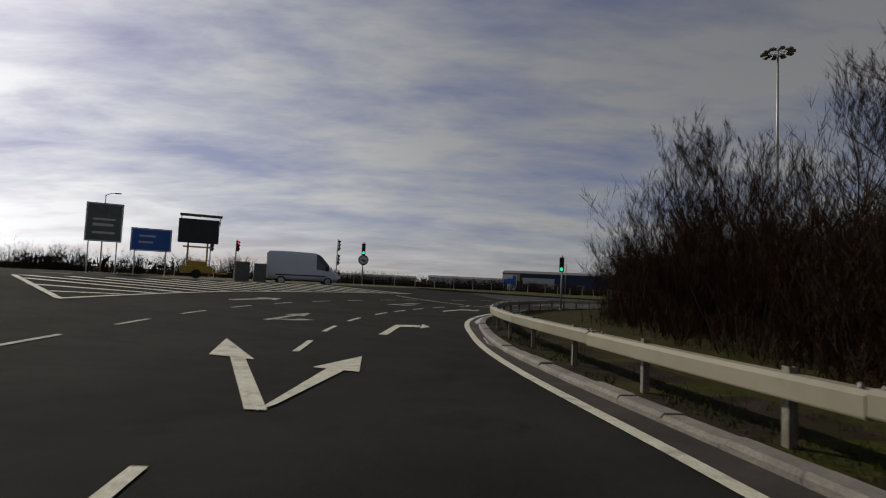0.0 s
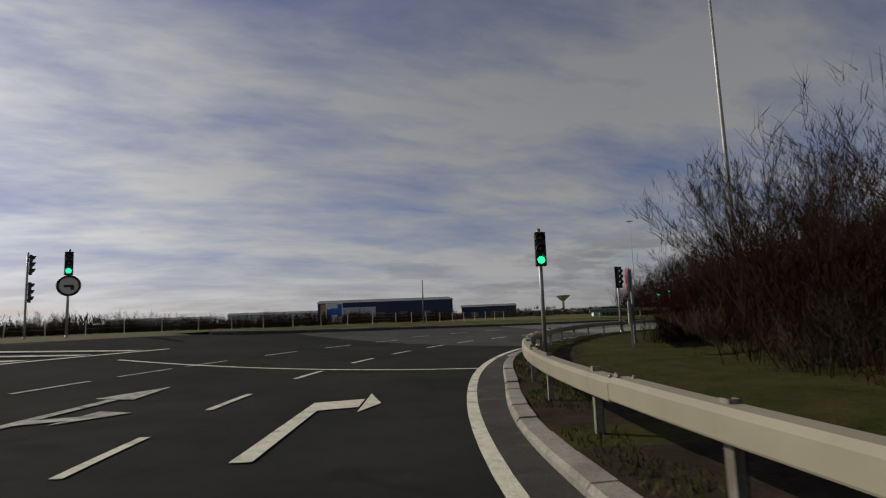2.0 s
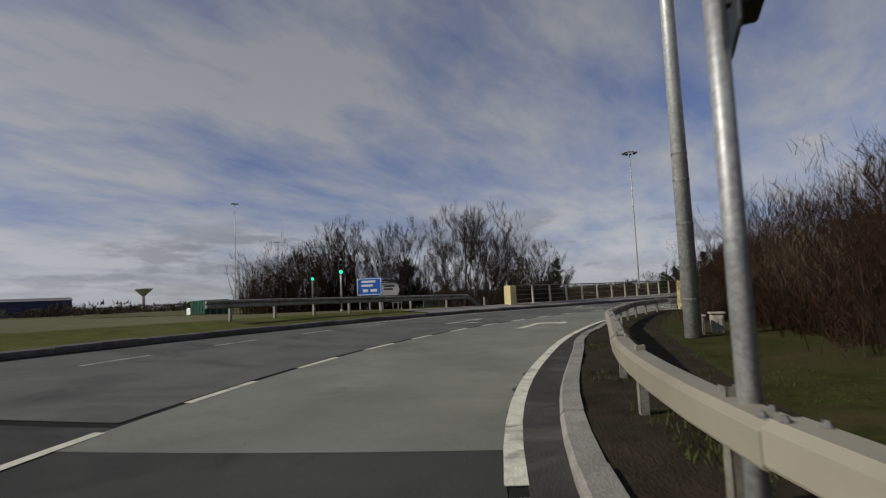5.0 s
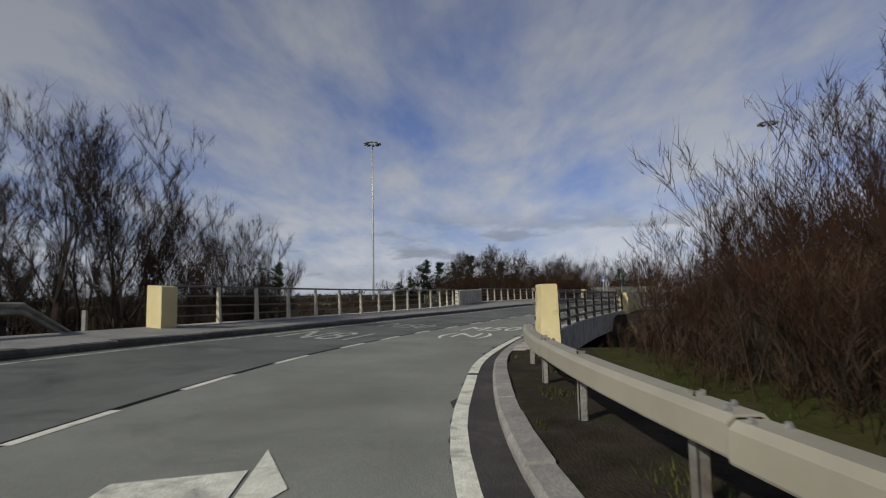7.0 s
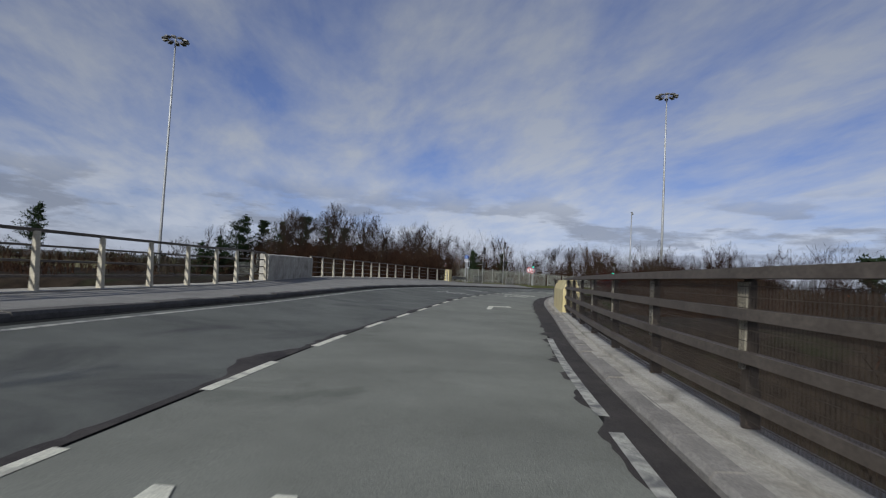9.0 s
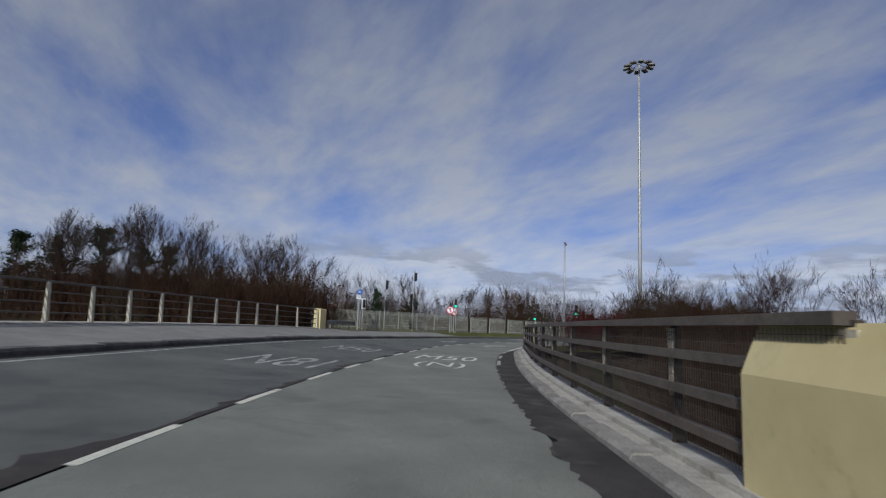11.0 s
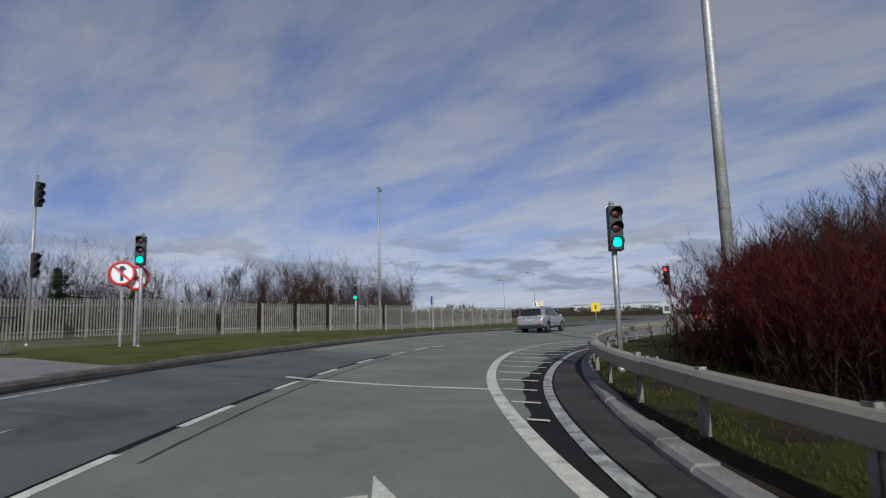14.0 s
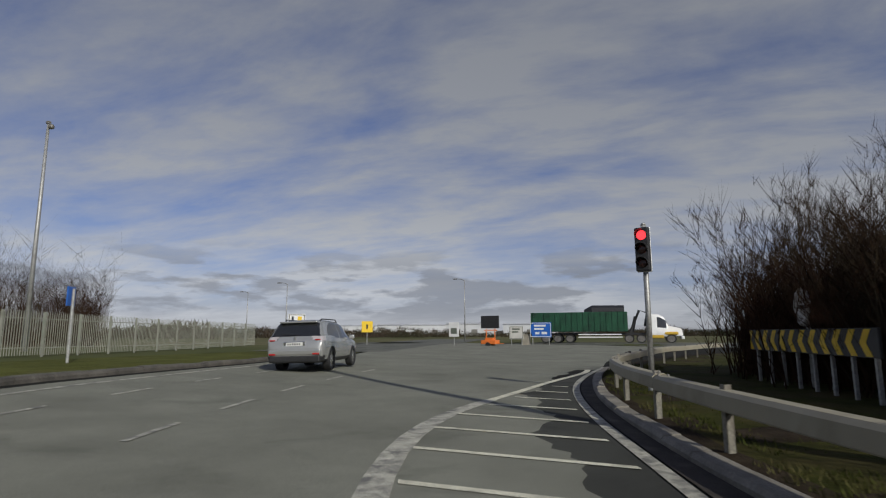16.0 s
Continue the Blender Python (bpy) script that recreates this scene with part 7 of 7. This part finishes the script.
def truck(m):
    base = thing("lorry", "articulated lorry with a green ribbed tipper trailer and white cab", "lorry", m)
    bm = bmesh.new()
    rbox(bm, -1.25, -8.0, 1.35, 1.25, 2.2, 3.75, 0.05)
    body = part("trailer_body", bm, M["green_box"], base, "green ribbed steel body")
    rib = bmesh.new()
    box(rib, -1.31, -0.05, 1.4, 1.31, 0.05, 3.7)
    rm = mesh("rib", rib, M["green_box"])
    for k in range(17):
        ob = new("rib", rm)
        ob.parent = body
        ob.matrix_basis = pose(0, -7.7 + k * 0.6, 0)
    bm = bmesh.new()
    tube(bm, [(0, -2.2, 3.6), (0, -1.4, 3.8), (0, 1.9, 3.8)], [0.5, 0.85, 0.8], 10)
    part("tarpaulin", bm, M["black"], base, "rolled dark tarpaulin")
    bm = bmesh.new()
    box(bm, -0.5, -7.8, 0.95, 0.5, 7.2, 1.2)
    part("chassis", bm, M["black"], base)
    bm = bmesh.new()
    tube(bm, [(0.3, 2.4, 1.2), (0.3, 3.4, 3.9), (0.3, 4.2, 3.6), (0.3, 3.9, 2.0)], [0.16, 0.14, 0.14, 0.12], 8)
    tube(bm, [(-0.4, 2.6, 1.2), (-0.4, 3.0, 3.2)], [0.2, 0.16], 8)
    part("crane_arm", bm, M["black"], base)
    # bonneted tractor: tall sleeper cab, sloping nose, ochre wings
    st = [(4.3, 1.2, 0.75, 1.8, 1.1, 3.1), (4.5, 1.22, 0.7, 1.8, 1.1, 3.45), (5.3, 1.22, 0.7, 1.8, 1.05, 3.4), (5.8, 1.2, 0.7, 1.75, 1.02, 3.05), (6.15, 1.15, 0.7, 1.7, 0.98, 2.2)]
    secs = loft(st, 22)

    def glass(y, r):
        return (r in (6, 7) and 5.1 < y < 5.95) or (r in (8, 9, 10) and y > 5.85)
    cab = part("cab", shell(secs, lambda y, r: not glass(y, r), 0, True), M["white"], base, "white sleeper cab", True)
    part("window", shell(secs, glass, -0.004), M["glass"], cab, "", True)
    bm = bmesh.new()
    v0 = [bm.verts.new(p) for p in ((-1.0, 6.1, 0.8), (1.0, 6.1, 0.8), (1.0, 6.1, 2.05), (-1.0, 6.1, 2.05))]
    v1 = [bm.verts.new(p) for p in ((-0.85, 7.55, 0.8), (0.85, 7.55, 0.8), (0.78, 7.45, 1.65), (-0.78, 7.45, 1.65))]
    quads(bm, v0, v1)
    bm.faces.new(v0[::-1]), bm.faces.new(v1)
    bmesh.ops.bevel(bm, geom=bm.edges[:], offset=0.07, segments=2, affect="EDGES")
    part("bonnet", bm, M["white"], base, "white sloping bonnet")
    bm = bmesh.new()
    rbox(bm, -0.6, 7.50, 0.85, 0.6, 7.60, 1.5, 0.03)
    part("grille", bm, M["steel_dark"], base)
    bm = bmesh.new()
    rbox(bm, -1.15, 7.35, 0.45, 1.15, 7.65, 0.8, 0.06)
    part("bumper", bm, M["white"], base)
    for x in (-1.05, 1.05):
        bm = bmesh.new()
        rbox(bm, x - 0.2, 5.75, 0.95, x + 0.2, 7.1, 1.3, 0.12)
        part("wing", bm, M["ochre"], base, "ochre front wing")
        bm = bmesh.new()
        tube(bm, [(x, 4.15, 0.9), (x, 4.15, 3.7)], [0.08, 0.08], 10)
        part("exhaust_stack", bm, M["steel_dark"], base)
        bm = bmesh.new()
        rbox(bm, x - 0.16, 4.4, 0.55, x + 0.16, 5.7, 1.0, 0.1)
        part("fuel_tank", bm, M["ochre"], base)
        bm = bmesh.new()
        for z in (0.62, 0.95):
            box(bm, x * 1.12 - 0.03, -2.9, z, x * 1.12 + 0.03, 1.6, z + 0.12)
        part("side_guard", bm, M["white"], base, "pale side guard rails")
    for x in (-1.0, 1.0):
        for y in (-6.4, -5.1, -3.8, 2.3, 3.5, 6.4):
            wheel(base, x, y, 0.5, 0.3, "steel_dark")


truck(pose(117.5, -67, ground_z(117.5, -67) + 0.06, 0, 0, 88) @ Matrix.Diagonal((1.1, 1.15, 1.0, 1)))


def container_lorry(m):
    base = thing("lorry", "green ribbed container on a lorry on the far side road", "lorry", m)
    bm = bmesh.new()
    rbox(bm, -1.25, -3.2, 1.0, 1.25, 3.0, 3.7, 0.05)
    body = part("container", bm, M["green_box"], base, "green ribbed steel container")
    for k in range(10):
        bm = bmesh.new()
        box(bm, -1.30, -3.0 + k * 0.65, 1.05, 1.30, -2.9 + k * 0.65, 3.65)
        part("rib", bm, M["green_box"], body)
    for x in (-0.7, 0.0, 0.7):
        bm = bmesh.new()
        box(bm, x - 0.05, -3.25, 1.05, x + 0.05, -3.19, 3.6)
        part("door_bar", bm, M["steel_dark"], body)
    bm = bmesh.new()
    box(bm, -0.5, -3.2, 0.7, 0.5, 5.2, 0.98)
    part("chassis", bm, M["black"], base)
    bm = bmesh.new()
    rbox(bm, -1.2, 3.3, 0.6, 1.2, 5.3, 2.9, 0.12)
    part("cab", bm, M["white"], base, "white cab")
    for x in (-1.0, 1.0):
        for y in (-2.2, -1.0, 4.2):
            wheel(base, x, y, 0.48, 0.3)


container_lorry(pose(54.5, 100.3, ground_z(54.5, 100.3), 0, 0, -25))


# ---- far buildings ----
def shed(name, label, x, y, w, d, h, face, walls, roof, bands=()):
    base = thing(name, label, "warehouse", pose(x, y, 0.9, 0, 0, face), "far warehouses")
    bm = bmesh.new()
    box(bm, -w / 2, -d / 2, -0.5, w / 2, d / 2, h)
    part("wall", bm, M[walls], base)
    bm = bmesh.new()
    v = [bm.verts.new(q) for q in ((-w / 2 - 0.4, -d / 2 - 0.4, h), (w / 2 + 0.4, -d / 2 - 0.4, h), (w / 2 + 0.4, 0, h + d * 0.06), (-w / 2 - 0.4, 0, h + d * 0.06), (w / 2 + 0.4, d / 2 + 0.4, h), (-w / 2 - 0.4, d / 2 + 0.4, h))]
    bm.faces.new((v[0], v[1], v[2], v[3])), bm.faces.new((v[3], v[2], v[4], v[5])), bm.faces.new((v[0], v[3], v[5])), bm.faces.new((v[1], v[4], v[2]))
    part("roof", bm, M[roof], base)
    for a, b, c, e, mt in bands:
        bm = bmesh.new()
        box(bm, -w / 2 + a * w, -d / 2 - 0.12, b * h, -w / 2 + c * w, -d / 2 + 0.01, e * h)
        part("cladding_panel", bm, M[mt], base)
    for k in range(max(2, int(w / 9))):
        bm = bmesh.new()
        x0 = -w / 2 + 4 + k * 9
        rbox(bm, x0, -d / 2 - 0.16, 0, min(x0 + 3.2, w / 2), -d / 2 - 0.13 + 0.1, min(3.4, h * 0.5), 0.02, 1)
        part("loading_door", bm, M["steel_dark"], base)


def place(t_az, dist, ox=0.0, oy=15.0):
    return ox + dist * math.sin(radians(t_az)), oy + dist * math.cos(radians(t_az))


x, y = place(14.0, 235)
shed("warehouse", "long dark blue warehouse with a pale end", x, y, 52, 24, 7.5, -14, "shed_blue", "steel_dark", ((0.02, 0.1, 0.14, 0.95, "shed_tan"), (0.16, 0.15, 0.42, 0.75, "shed_white")))
x, y = place(3.5, 240)
shed("warehouse", "pale low warehouse on the horizon", x, y, 34, 18, 4.2, -4, "shed_white", "steel_dark")
x, y = place(24.5, 260)
shed("warehouse", "dark low warehouse on the horizon", x, y, 24, 18, 4.5, -24, "shed_blue", "steel_dark")
x, y = place(-6, 280)
shed("warehouse", "pale low warehouse on the horizon", x, y, 40, 18, 4.0, 6, "shed_white", "steel_dark")
for az, d, w in ((160, 330, 40), (166, 300, 26), (172, 320, 30), (154, 360, 36)):
    x, y = place(az, d, 116, 5)
    shed("warehouse", "pale warehouse far beyond the junction", x, y, w, 16, 5.5, -az, "shed_white", "shed_white")
bm = bmesh.new()
tube(bm, [(0, 0, 0), (0, 0, 8.5)], [1.2, 0.9], 16)
tube(bm, [(0, 0, 8.5), (0, 0, 12.5), (0, 0, 13)], [0.9, 5.2, 5.2], 20)
x, y = place(33.5, 420, 0, 25)
ob = new("water_tower", mesh("water_tower", bm, M["concrete"], False))
ob.matrix_world = pose(x, y, 1.2)
tagged(ob, "funnel-shaped concrete water tower on the skyline", "water tower")


# ---- kerbs, stone by stone ----
def kerbs(name, a, b, o_of, label, sign, h, material):
    base = thing(name, label, "kerb", kind="structure")
    base.name = name
    n = int((b - a) / 0.92)
    for k in range(n):
        s0, s1 = a + (b - a) * k / n + 0.006, a + (b - a) * (k + 1) / n - 0.006
        dz = 0.012 * math.sin(k * 1.7) + 0.006 * math.sin(k * 4.1)
        bm = bmesh.new()
        rows = []
        for s in (s0, s1):
            o = o_of(s)
            rows.append([bm.verts.new(at(s, o + sign * x, z + (dz if z > 0 else 0))) for x, z in ((0.0, -0.2), (0.0, h * 0.55), (0.035, h), (0.24, h + 0.006), (0.24, -0.2))])
        quads(bm, rows[0], rows[1])
        bm.faces.new(rows[0][::-1]), bm.faces.new(rows[1])
        part("kerbstone", bm, M[material], base)


kerbs("kerb_inner", 2, 200, kerb_o, "weathered concrete kerb round the island", 1, 0.10, "kerb")
kerbs("kerb_outer", 44, 206, left_o, "dark kerb along the outer side", -1, 0.13, "kerb_dark")
